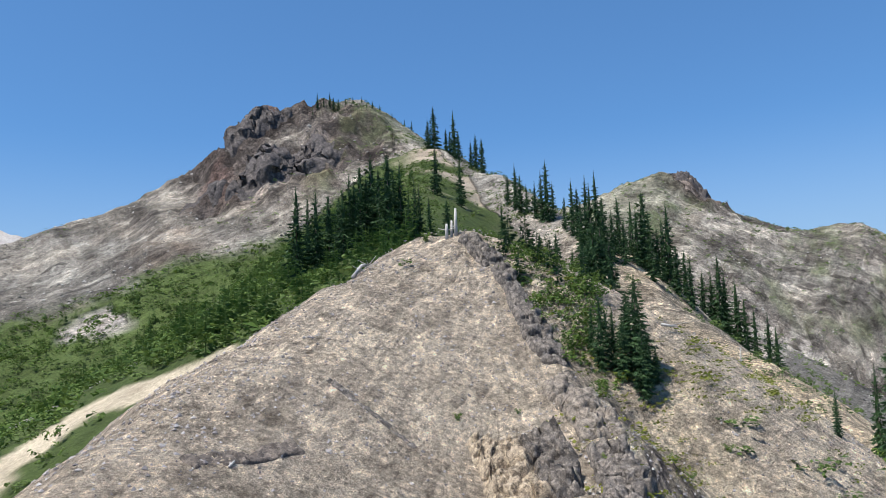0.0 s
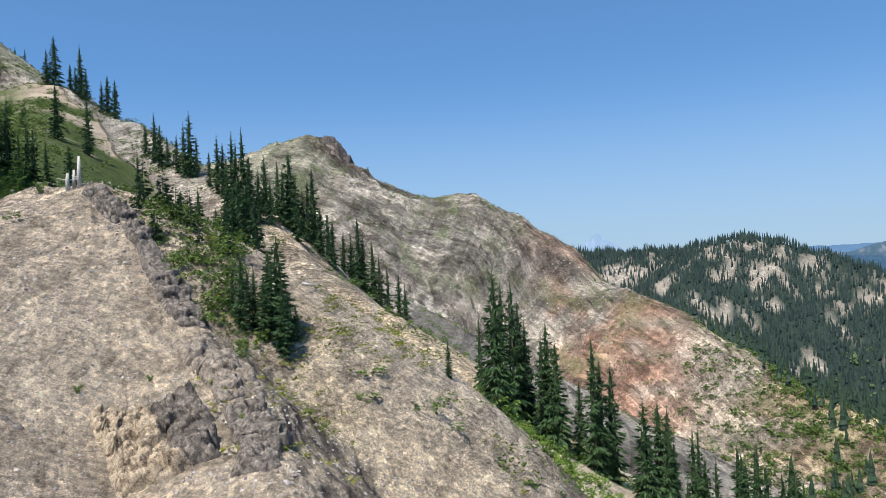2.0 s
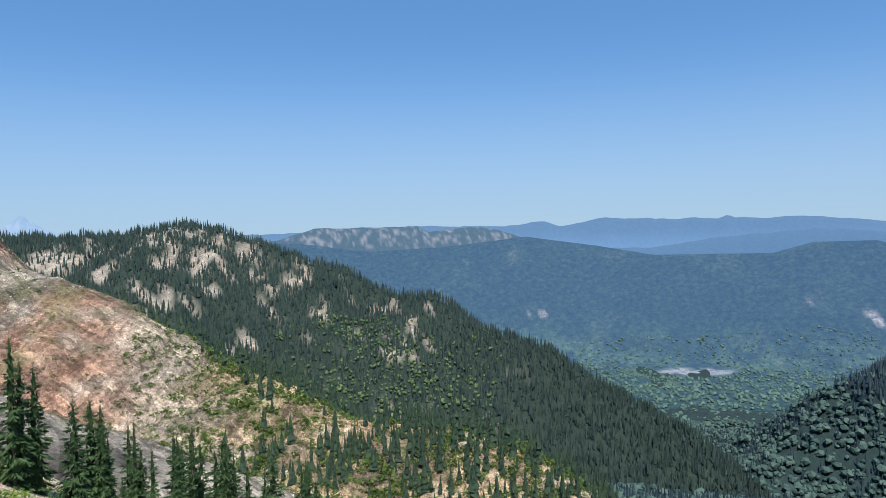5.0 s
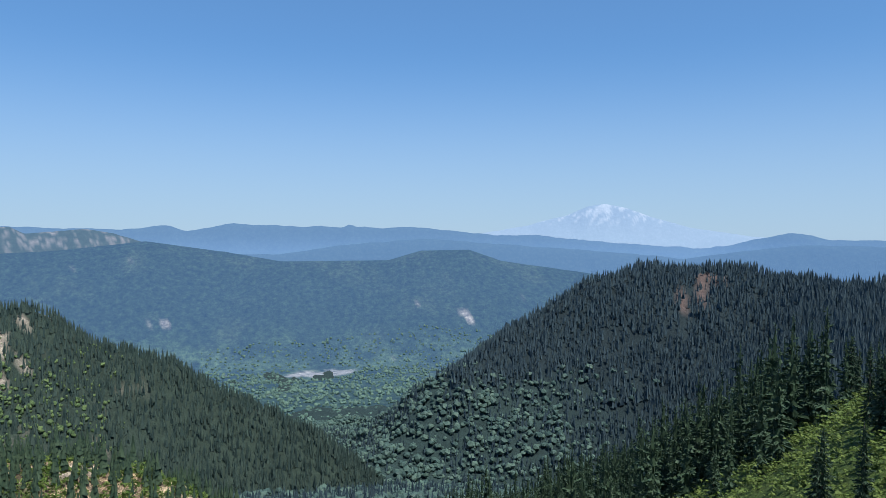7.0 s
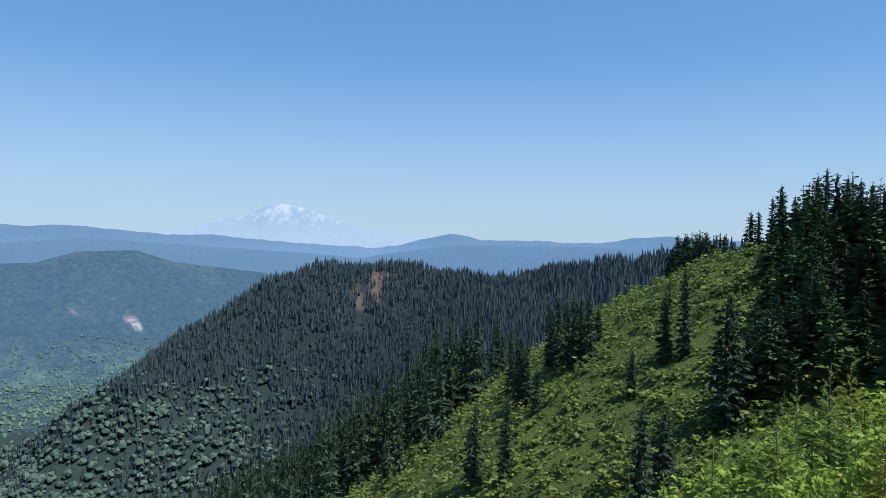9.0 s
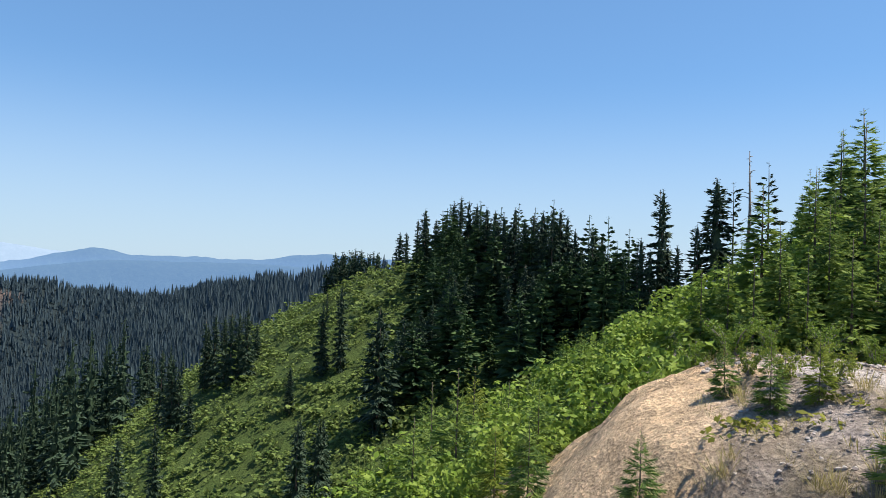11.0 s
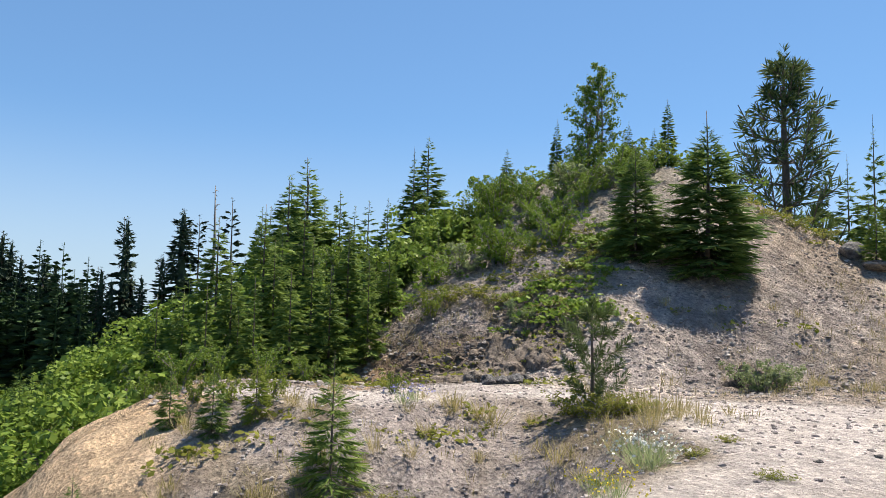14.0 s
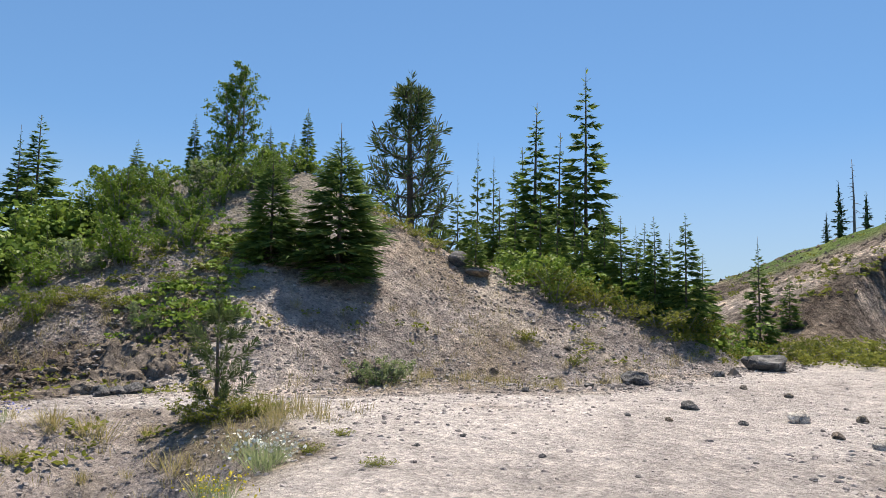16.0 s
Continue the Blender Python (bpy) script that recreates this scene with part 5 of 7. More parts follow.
KNOLL_FIRS = [(175.5, 33.0, 11.3), (176.7, 34.0, 10.0), (172.8, 32.0, 8.8), (174.0, 34.0, 8.3), (171.5, 32.0, 7.6), (170.4, 33.0, 8.1), (168.9, 31.0, 8.3), (165.7, 29.0, 13.3), (178.1, 31.0, 7.3), (179.2, 29.0, 5.5), (177.2, 28.0, 6.0), (179.9, 27.0, 3.2), (174.9, 26.0, 5.1), (173.2, 25.0, 4.2), (171.6, 24.0, 3.8), (169.7, 23.0, 4.7), (167.8, 23.0, 5.4), (166.8, 24.0, 6.1), (164.3, 24.0, 7.4), (162.3, 24.0, 8.2), (-179.2, 28.0, 1.8), (167.2, 22.0, 3.9), (175.8, 25.0, 3.3)]
CREST_FIRS = [(144.1, 20.0, 14.7), (149.3, 20.0, 12.6), (146.8, 27.0, 15.8), (147.8, 26.0, 13.7), (150.1, 26.0, 13.6), (128.1, 33.0, 16.7), (126.2, 33.0, 14.3), (124.2, 34.0, 19.3), (116.9, 24.0, 7.7), (119.2, 24.0, 7.5), (120.5, 25.0, 6.8), (133.1, 24.0, 7.6), (111.7, 34.0, 5.8), (109.7, 36.0, 3.2), (129.4, 34.0, 13.3), (125.3, 31.0, 10.1), (123.1, 30.0, 8.2), (131.3, 32.0, 10.1), (163.6, 25.0, 7.8), (159.3, 27.0, 12.3), (155.3, 27.0, 14.6), (149.7, 29.0, 14.3), (166.9, 28.0, 12.5)]
SLOPE_SAPLINGS = [(-169.6, 10.2, -12.8), (172.6, 9.7, -4.7), (-175.5, 12.3, -5.8), (178.4, 11.6, -5.0), (-178.5, 11.5, -6.0), (-162.1, 16.0, -10.7), (-155.7, 24.0, -9.5), (-157.0, 30.0, -9.4), (-153.6, 28.0, -10.7), (-167.0, 27.0, -5.7), (-171.1, 26.0, -4.9), (-168.9, 25.0, -6.3), (-159.8, 22.0, -10.3), (-152.2, 20.0, -13.4), (-158.7, 15.0, -13.1), (-164.5, 20.0, -9.9), (-161.3, 13.0, -12.8)]
PATH_PINE = [(152.7, 11.9, 0.5)]
RIGHT_HILL_FIRS = [(107.0, 75, 7.4), (106.2, 76, 9.6), (105.3, 76, 10.9), (104.5, 74, 8.7), (103.3, 70, 7.4)]
BROADLEAF = [(151.9, 28.0, 18.6), (152.8, 28.0, 17.2), (132.2, 34.0, 14.9), (135.0, 34.0, 13.2), (138.5, 33.0, 18.8), (139.7, 34.0, 17.6)]
KNOLL_LOW = [(178.7, 27.0, 7.2), (176.8, 30.0, 9.7), (175.2, 32.0, 10.3), (173.0, 19.0, 3.8), (168.6, 20.0, 3.9), (170.3, 21.0, 4.6), (162.8, 24.0, 8.7), (166.0, 27.0, 9.3), (-179.9, 18.0, -0.7), (-177.6, 18.0, -2.7), (175.2, 22.0, 2.7), (177.2, 20.0, 2.2), (171.8, 24.0, 5.9), (167.4, 22.0, 4.7), (164.8, 22.0, 5.3), (161.2, 25.0, 8.6), (178.4, 19.0, 0.5)]
# mature firs of the ridges and slopes
SPIRES = [fir(20 + k, 27, 7, 5, 0.150 + 0.012 * (k % 3), 0.02, 0.30, 0.10, NEEDLES, fat=0.27, full=(0.62, 0.8, 0.55, 0.7)[k % 4], uneven=0.5, loose=0.7, hang=0.25) for k in range(6)]
STOUT = [fir(30 + k, 26, 8, 5, 0.17 + 0.015 * k, 0.01, 0.25, 0.06, NEEDLES, fat=0.27, full=0.66, uneven=0.45, loose=0.7, hang=0.25) for k in range(4)]
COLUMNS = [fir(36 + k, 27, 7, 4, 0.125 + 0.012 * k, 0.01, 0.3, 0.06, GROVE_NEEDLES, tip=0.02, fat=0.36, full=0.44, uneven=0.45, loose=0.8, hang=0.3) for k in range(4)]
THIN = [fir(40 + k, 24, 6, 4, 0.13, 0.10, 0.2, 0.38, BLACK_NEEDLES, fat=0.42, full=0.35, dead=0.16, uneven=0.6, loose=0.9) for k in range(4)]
FULL_FIRS = [fir(50 + k, 24, 9, 7, 0.28, 0.01, 0.12, 0.05, YOUNG, fat=0.25, uneven=0.4, loose=0.6, lift=0.6) for k in range(3)]
HERO_FIRS = [fir(56 + k, 27, 10, 12, 0.28, 0.01, 0.16, 0.03, WEST_NEEDLES, tip=0.12 - 0.06 * k, fat=0.17, full=0.8) for k in range(2)]
LADDER = [fir(60 + k, 20, 8, 9, 0.27, 0.03, 0.05, 0.06, YOUNG, tip=0.10, fat=0.24, uneven=0.4, lift=0.55) for k in range(2)]
SLIM = [fir(65 + k, 30, 9, 8, 0.18, 0.02, 0.10, 0.05, YOUNG, tip=0.05, fat=0.30, full=0.7, uneven=0.45, loose=0.5, lift=0.45) for k in range(2)]
SAPLINGS = [fir(70 + k, 15, 8, 12, 0.36, 0.03, 0.12, 0.08, FRESH if k == 1 else YOUNG, tip=0.10, fat=0.15) for k in range(3)]


def outline(parts):
    """The crown of a small fir as vertices and faces, for woods of one mesh."""
    me = parts[1][1]
    v, f = np.zeros(len(me.vertices) * 3), np.zeros(len(me.loops), dtype=np.int64)
    me.vertices.foreach_get("co", v)
    me.loops.foreach_get("vertex_index", f)
    spike = Shape()
    spike.tube([(0, 0, 0), (0, 0, 0.5), (0, 0, 1.0)], [0.008, 0.006, 0.002], 3)
    bpy.data.meshes.remove(parts[0][1])
    bpy.data.meshes.remove(me)
    return np.r_[v.reshape(-1, 3), np.array(spike.v)], np.r_[f.reshape(-1, 3), np.array(spike.f) + len(v) // 3]


LIGHT_FIRS = [outline(fir(140 + k, 14, 6, 0, 0.18, 0.02, 0.30, 0.05, NEEDLES, fat=0.8, full=0.8, uneven=0.5, loose=1.0)) for k in range(5)]
FOREST_FIRS = [outline(fir(146 + k, 15, 5, 1, 0.135, 0.02, 0.30, 0.05, NEEDLES, fat=0.62, full=0.6, uneven=0.5, loose=0.9, hang=0.3)) for k in range(6)]
NEAR_FIRS = [outline(fir(160 + k, 13, 6, 4, 0.26, 0.02, 0.15, 0.05, NEEDLES, fat=0.28)) for k in range(4)]
BUSHY_FIRS = [outline(fir(150 + k, 15, 7, 1, 0.22, 0.01, 0.28, 0.04, NEEDLES, fat=0.75, full=0.7)) for k in range(4)]
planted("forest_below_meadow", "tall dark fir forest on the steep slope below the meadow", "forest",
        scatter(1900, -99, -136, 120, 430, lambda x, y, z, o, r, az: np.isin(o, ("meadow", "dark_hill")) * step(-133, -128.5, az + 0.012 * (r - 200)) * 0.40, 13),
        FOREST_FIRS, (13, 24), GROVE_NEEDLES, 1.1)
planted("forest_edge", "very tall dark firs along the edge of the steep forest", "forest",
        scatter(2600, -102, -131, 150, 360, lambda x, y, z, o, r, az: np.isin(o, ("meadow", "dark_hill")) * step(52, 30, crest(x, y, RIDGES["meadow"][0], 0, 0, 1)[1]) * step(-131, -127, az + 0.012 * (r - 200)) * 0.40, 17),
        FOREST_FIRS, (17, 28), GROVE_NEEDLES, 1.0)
DARK_FIR = "dark green narrow fir with ragged drooping limbs on the scree slope"
for rows, group in ((SUMMIT_FIRS, "firs along the summit crest"), (SHOULDER_FIRS, "firs along the mountain shoulder"), (SPUR_FIRS, "firs down the rocky spur"), (SPUR_FIRS_B, "firs down the rocky spur")):
    grow("fir_tree", SPIRES, DARK_FIR, "fir tree", rows, group, jitter=0.01, least=3)
grow("fir_tree", SPIRES + STOUT, "dense dark fir in a tight clump behind the bare crest", "fir tree", SADDLE_FIRS, "clump of firs on the saddle", jitter=0.06, least=3)
grow("fir_tree", STOUT, "bushy dark green fir low on the scree flank", "fir tree", FLANK_FIRS + RIM_FIRS, "firs on the scree flank", jitter=0.03, least=2)
grow("fir_tree", SPIRES + STOUT, "tall dark fir standing on the steep east slope", "fir tree", EAST_FIRS, "firs on the east slope", (0.7, 0.9), jitter=0.03, least=2)
grow("fir_tree", SPIRES, "small dark fir at the foot of the red slope", "fir tree", EAST_LOW_FIRS, "firs below the red slope", jitter=0.04, least=2)
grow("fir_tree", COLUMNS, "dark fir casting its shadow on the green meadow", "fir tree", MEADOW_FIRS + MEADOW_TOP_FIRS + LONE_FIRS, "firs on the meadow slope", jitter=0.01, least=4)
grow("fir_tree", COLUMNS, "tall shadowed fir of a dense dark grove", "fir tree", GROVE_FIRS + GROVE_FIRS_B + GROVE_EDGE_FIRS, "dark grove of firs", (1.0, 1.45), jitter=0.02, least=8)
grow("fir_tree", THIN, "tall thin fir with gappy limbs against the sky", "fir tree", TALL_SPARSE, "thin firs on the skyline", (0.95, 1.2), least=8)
for az, d, top in BARE_SNAG:
    plant("dead_tree", snag(3, 44), "bare grey dead conifer with broken twigs", "dead tree", *plan(az, d), EYE + d * math.tan(radians(top)) - ground_at(*plan(az, d)), 40, "thin firs on the skyline")
POLES = [snag(80 + k, 5) for k in range(3)]
for k in range(14):
    az, d = -55.5 - 1.35 * k + pick.uniform(-0.4, 0.4), pick.uniform(600, 700)
    plant("dead_tree", POLES[k % 3], "silver-grey dead conifer pole standing in the forest", "dead tree", *plan(az, d), pick.uniform(14, 24), 50 * k, "dead trees in the forest", 0.9, 0.4)
grow("fir_tree", FULL_FIRS, "full green fir growing on the knoll's shoulder", "fir tree", KNOLL_FIRS, "firs on the knoll", (0.9, 1.3), least=1.5)
grow("fir_tree", FULL_FIRS[:2] + LADDER, "green fir with tiered limbs on the knoll top", "fir tree", [q for q in CREST_FIRS[2:] if q[2] < 14], "firs on the knoll", (0.8, 1.1), least=1.2)
grow("fir_tree", SLIM, "slender tall fir with short dense tiers on the knoll top", "fir tree", [q for q in CREST_FIRS[2:] if q[2] >= 14], "firs on the knoll", (0.95, 1.15), least=1.2)
grow("fir_tree", FULL_FIRS + LADDER, "sunlit green fir crowding the bank above the path", "fir tree", KNOLL_LOW + [(118.0, 25, 6.2), (119.8, 26, 7.0), (121.6, 26, 7.6), (122.8, 27, 8.6), (124.6, 27, 8.0), (126.6, 28, 9.2), (127.8, 29, 10.6), (129.8, 30, 9.4), (130.6, 28, 7.4), (115.6, 26, 4.6), (133.4, 29, 8.2)], "firs on the knoll", (0.95, 1.3), least=1.2)
KNOLL_FRONT = [(182.5, 17.5, 1.0), (180.8, 18.5, 3.5), (179.0, 17.2, 1.8), (177.6, 19.0, 4.6), (176.2, 17.0, 2.4), (174.6, 18.6, 5.0), (173.2, 17.4, 2.8), (171.8, 19.4, 6.0), (170.2, 18.0, 3.6), (184.2, 19.0, 0.8), (186.0, 20.5, 0.2), (181.8, 21.0, 6.2), (178.4, 22.0, 7.4), (175.4, 22.0, 8.0)]
grow("fir_tree", FULL_FIRS + LADDER, "deep green fir at the edge of the bank above the path", "fir tree", KNOLL_FRONT, "firs on the knoll", (0.85, 1.15), least=1.2)
grow("fir_tree", [HERO_FIRS[0]], "broad dark fir with a bare cross-shaped leader above the path", "fir tree", CREST_FIRS[:1], "firs on the knoll", (1.45, 1.5))
grow("fir_tree", [HERO_FIRS[1]], "broad fir with greyish inner twigs above the path", "fir tree", CREST_FIRS[1:2], "firs on the knoll", (1.35, 1.4))
grow("fir_sapling", SAPLINGS, "young fir sapling with pale green tips on the gravel bank", "fir sapling", [(a, d, e + 0.9) for a, d, e in SLOPE_SAPLINGS], "saplings below the path", (0.85, 1.1), least=0.8)
grow("pine_sapling", [pine(5, 5, 5, 0.52, 0.070, PINE, 0.11, 3.2, (), 0.42)], "small pine with upswept bristly limbs beside the path", "pine sapling", PATH_PINE, "")
grow("fir_tree", SPIRES, "fir on the grassy brow of the scree hill", "fir tree", RIGHT_HILL_FIRS[:2] + RIGHT_HILL_FIRS[3:], "trees on the scree hill", least=2)
for az, d, top in RIGHT_HILL_FIRS[2:3]:
    plant("dead_tree", snag(4, 26), "bare grey pole of a dead conifer", "dead tree", *plan(az, d), EYE + d * math.tan(radians(top)) - ground_at(*plan(az, d)), 10, "trees on the scree hill")
grow("fir_tree", LADDER, "thin-topped young fir among the knoll shrubs", "fir tree", [(131.6, 33, 12.5), (133.0, 34, 13.6), (134.6, 33, 11.0), (136.2, 34, 11.6)], "firs on the knoll", (0.6, 0.8))
TALL_ALDER = [airy_tree(80 + k, 24, LEAVES) for k in range(2)]
grow("alder_tree", TALL_ALDER, "slender light green alder with airy foliage on the knoll", "alder tree", BROADLEAF[:2], "alders on the knoll", (0.9, 1.1))
grow("pine_tree", [pine(12, 10, 5, 0.31, 0.044, PINE, 0.13, 1.25, (-1, 1), 0.85)], "bushy pine with upswept tufted limbs on the knoll top", "pine tree", BROADLEAF[4:5], "pines on the knoll", (1.0, 1.05))


# ---- low cover ----
MEADOW_LEAVES = leaf_material("meadow_leaves", [(0.036, 0.068, 0.019), (0.082, 0.132, 0.034), (0.145, 0.20, 0.058)], 0.6, 0.3)
SLOPE_LEAVES = leaf_material("sunlit_slope_leaves", [(0.045, 0.085, 0.022), (0.085, 0.145, 0.036), (0.15, 0.21, 0.06)], 0.6, 0.3)
ALDER_DARK = leaf_material("dark_alder_leaves", [(0.036, 0.072, 0.016), (0.078, 0.132, 0.027), (0.14, 0.20, 0.045)], 0.6, 0.25)
rng1 = np.random.default_rng(21)


def leafy(rng, leaves, size, flat=1.0, count=11):
    """A rounded bush of unit width: leaves laid like shingles round several lobes, with dark gaps between them."""
    v, f = [], []
    lobes = rng.normal(size=(count, 3)) * np.array((0.27, 0.27, 0.17)) + np.array((0, 0, 0.30))
    girth = rng.uniform(0.09, 0.19, count)
    for k in range(leaves):
        d = rng.normal(size=3) + (lobes[k % count] - (0, 0, 0.1)) * 1.5 + np.array((0, 0, 0.35))
        d = d / np.linalg.norm(d)
        c = lobes[k % count] + d * girth[k % count] * rng.uniform(0.75, 1.15)
        c[2] = abs(c[2]) * flat
        n = d + rng.normal(size=3) * 0.45
        u = np.cross(n, rng.normal(size=3))
        w = np.cross(n, u)
        q = size * rng.uniform(0.7, 1.3)
        u, w = q * u / np.linalg.norm(u), 0.65 * q * w / np.linalg.norm(w)
        b = len(v)
        v += [c - u, c + w, c + u, c - w]
        f += [(b, b + 1, b + 2), (b, b + 2, b + 3)]
    return np.array(v), np.array(f)


LEAFY_FINE = [leafy(rng1, 260, 0.040) for _ in range(5)]
LEAFY = [leafy(rng1, 105, 0.060) for _ in range(5)]
MATS = [leafy(rng1, 40, 0.095, 0.85, 7) for _ in range(4)]

def off_chute(x, y):
    """0 on the pale chute behind the hump and on the hump itself, 1 elsewhere."""
    return step(2.4, 3.6, crest(x, y, CHUTE, 0, 0, 1)[1] + 3.5 * fbm(x / 6, y / 6, 119, 3)) * step(1.2, 2.4, crest(x, y, RIDGES["hump"][0], 0, 0, 1)[1])


planted("meadow_shrubs", "waist-high green shrubs covering the meadow slope", "shrubs",
        scatter(10500, -112, -170, 55, 250, lambda x, y, z, o, r, az: (o == "meadow") * np.where(r > 130, 0.5, 0.9) * 0.55, 31), MATS, (0.9, 2.3), MEADOW_LEAVES, 1.8, 0.1)
planted("meadow_alders", "rounded green alder bushes crowding the meadow slope", "shrubs",
        scatter(9000, -112, -172, 50, 215, lambda x, y, z, o, r, az: (o == "meadow") * np.clip(90 / r, 0.35, 1) * 0.75, 43), [leafy(rng1, 26, 0.13, 0.9, 6) for _ in range(5)], (1.0, 2.2), MEADOW_LEAVES, 1.25, 0.15)


def thicket_edge(x, y, r, az):
    return step(17.0, 18.5, r + 0.22 * np.maximum(0, np.mod(az, 360) - 186) + 1.2 * fbm(x / 3, y / 3, 402, 3))


planted("bank_thicket", "bright green alder and willow thicket on the slope below the path", "thicket",
        scatter(680, -138, -184, 15.5, 27, lambda x, y, z, o, r, az: thicket_edge(x, y, r, az) * 0.62, 32), LEAFY_FINE, (0.9, 2.1), LEAVES, 1.15, 0.15)
planted("far_bank_thicket", "green thicket further down the slope", "thicket",
        scatter(2000, -138, -184, 27, 48, lambda x, y, z, o, r, az: np.where(r > 36, 0.6, 0.9) * 0.55, 42), LEAFY, (0.9, 2.3), LEAVES, 1.15, 0.15)
planted("knoll_thicket", "bright green alder thicket crowding the knoll's shoulder", "thicket",
        scatter(330, 184, 143, 18, 29.5, lambda x, y, z, o, r, az: np.isin(o, ("knoll", "bank")) * np.where(np.mod(az, 360) > 163, step(17.5, 20, r), step(22.5, 24.5, r + 0.25 * (np.mod(az, 360) - 155))) * 0.42, 64), LEAFY_FINE, (0.9, 2.0), LEAVES, 1.15, 0.15)
planted("bank_heath", "bright green low heath hanging over the bank", "heath",
        scatter(620, 166, 147, 17.2, 22, lambda x, y, z, o, r, az: step(0.0, 0.25, fbm(x / 1.9, y / 1.9, 497, 3) - 0.02) * step(3.2, 1.6, np.abs(r - 18.2 - 0.16 * (162 - np.mod(az, 360)))) * 0.55, 66), [leafy(rng1, 80, 0.065, 0.45) for _ in range(4)], (0.45, 0.95), LEAVES, 1.3, 0.05)
planted("knoll_east_thicket", "green alder and huckleberry thicket behind the small path", "thicket",
        scatter(300, 131, 112.5, 21.5, 31, lambda x, y, z, o, r, az: step(23.4, 24.6, r - 0.06 * (121 - np.mod(az, 360))) * 0.45, 73), LEAFY_FINE, (0.8, 1.7), LEAVES, 1.15, 0.12)
planted("path_huckleberry", "olive-green huckleberry edging the small path", "shrubs",
        scatter(380, 129, 103, 20.3, 31, lambda x, y, z, o, r, az: np.where(np.mod(az, 360) > 113, step(22.8, 23.6, r - 0.12 * (np.mod(az, 360) - 122)) * step(26, 24.8, r), step(24.5, 26, r) * 0.9) * 0.5, 74), LEAFY_FINE, (0.5, 1.1), HEATH, 1.3, 0.08)
planted("west_slope_alders", "dark green alder bushes on the west slope", "shrubs",
        scatter(1700, 40, 2.5, 54, 214, lambda x, y, z, o, r, az: np.isin(o, ("neck", "hump", "mountain")) * off_chute(x, y) * (0.3 + step(-0.1, 0.2, fbm(x / 17, y / 17, 412, 3))) * 0.45, 65), LEAFY, (1.4, 3.4), ALDER_DARK, 1.2, 0.2)
planted("bank_young_firs", "young firs standing in the thicket below the path", "young firs",
        scatter(480, -140, -184, 18, 42, lambda x, y, z, o, r, az: step(17.5, 19, r) * 0.22, 39), NEAR_FIRS, (1.2, 3.4), YOUNG, 1.15, 0.1)
planted("west_slope_firs", "young green firs crowded on the west slope", "young firs",
        scatter(4800, 40, 1.5, 52, 205, lambda x, y, z, o, r, az: np.isin(o, ("neck", "hump", "mountain")) * off_chute(x, y) * step(-0.05, 0.35, fbm(x / 16, y / 16, 400, 3) + 0.35 - 0.020 * az) * step(1.5, 4, az) * 0.42, 33), LIGHT_FIRS, (1.8, 5.0), WEST_NEEDLES, 1.5, 0.1)
planted("west_slope_shrubs", "green shrubs and heath spread over the west slope", "shrubs",
        scatter(5200, 40, 0.5, 46, 222, lambda x, y, z, o, r, az: (np.isin(o, ("neck", "mountain", "hump")) * off_chute(x, y) * (r < 217) * step(-0.25, 0.15, fbm(x / 13, y / 13, 410, 3) + 0.1)) * (1 - 0.8 * step(17, 22, az) * step(0.05, 0.22, fbm(x / 22, y / 22, 118, 4))) * 0.5, 34), MATS, (0.7, 1.8), MEADOW_LEAVES, 1.9, 0.1)



def crest_gap(x, y, name):
    return crest(x, y, *RIDGES[name])[1]


planted("crest_shrubs", "green heath and stunted firs along the mountain crest", "shrubs",
        scatter(24000, 12, -30, 85, 310, lambda x, y, z, o, r, az: np.isin(o, ("spur", "neck", "mountain")) * step(16, 5, np.minimum(crest_gap(x, y, "spur"), crest_gap(x, y, "neck"))) * step(-0.3, 0.2, fbm(x / 11, y / 11, 420, 3)) * 0.30, 35), MATS, (0.6, 1.6), MEADOW_LEAVES, 1.6, 0.1)
def past_rib(r, az):
    """1 behind the dark rib of the hump, 0 before it."""
    return step(1.0, 3.0, r - np.interp(-az, [0, 2.2, 4.3, 7.3, 11.8, 13.9, 20], [53, 51, 46, 40, 33, 28, 24]))


planted("rim_shrubs", "bright green alder shrubs behind the dark rib of the crest", "shrubs",
        scatter(2600, -2.5, -14, 36, 74, lambda x, y, z, o, r, az: past_rib(r, az) * step(-13.5, -10.5, az - 0.12 * (r - 45)) * (0.25 + step(-0.1, 0.2, fbm(x / 6, y / 6, 457, 3))) * 0.5, 67), LEAFY, (0.5, 1.2), ALDER_DARK, 1.3, 0.12)
planted("east_foot_shrubs", "bright green shrubs at the feet of the east firs", "shrubs",
        scatter(1500, -27, -47, 44, 84, lambda x, y, z, o, r, az: step(-29, -32, az) * step(0.0, 0.3, fbm(x / 6, y / 6, 458, 3) + 0.15) * 0.5, 69), LEAFY, (0.6, 1.5), LEAVES, 1.3, 0.12)
planted("west_heath", "dark olive heath clumps over the west slope", "shrubs",
        scatter(5000, 40, 3, 60, 216, lambda x, y, z, o, r, az: np.isin(o, ("neck", "hump", "mountain")) * off_chute(x, y) * step(-0.2, 0.2, fbm(x / 8, y / 8, 414, 3)) * 0.5, 76), BUSHES, (0.8, 2.4), ALDER_DARK, 1.5, 0.1)
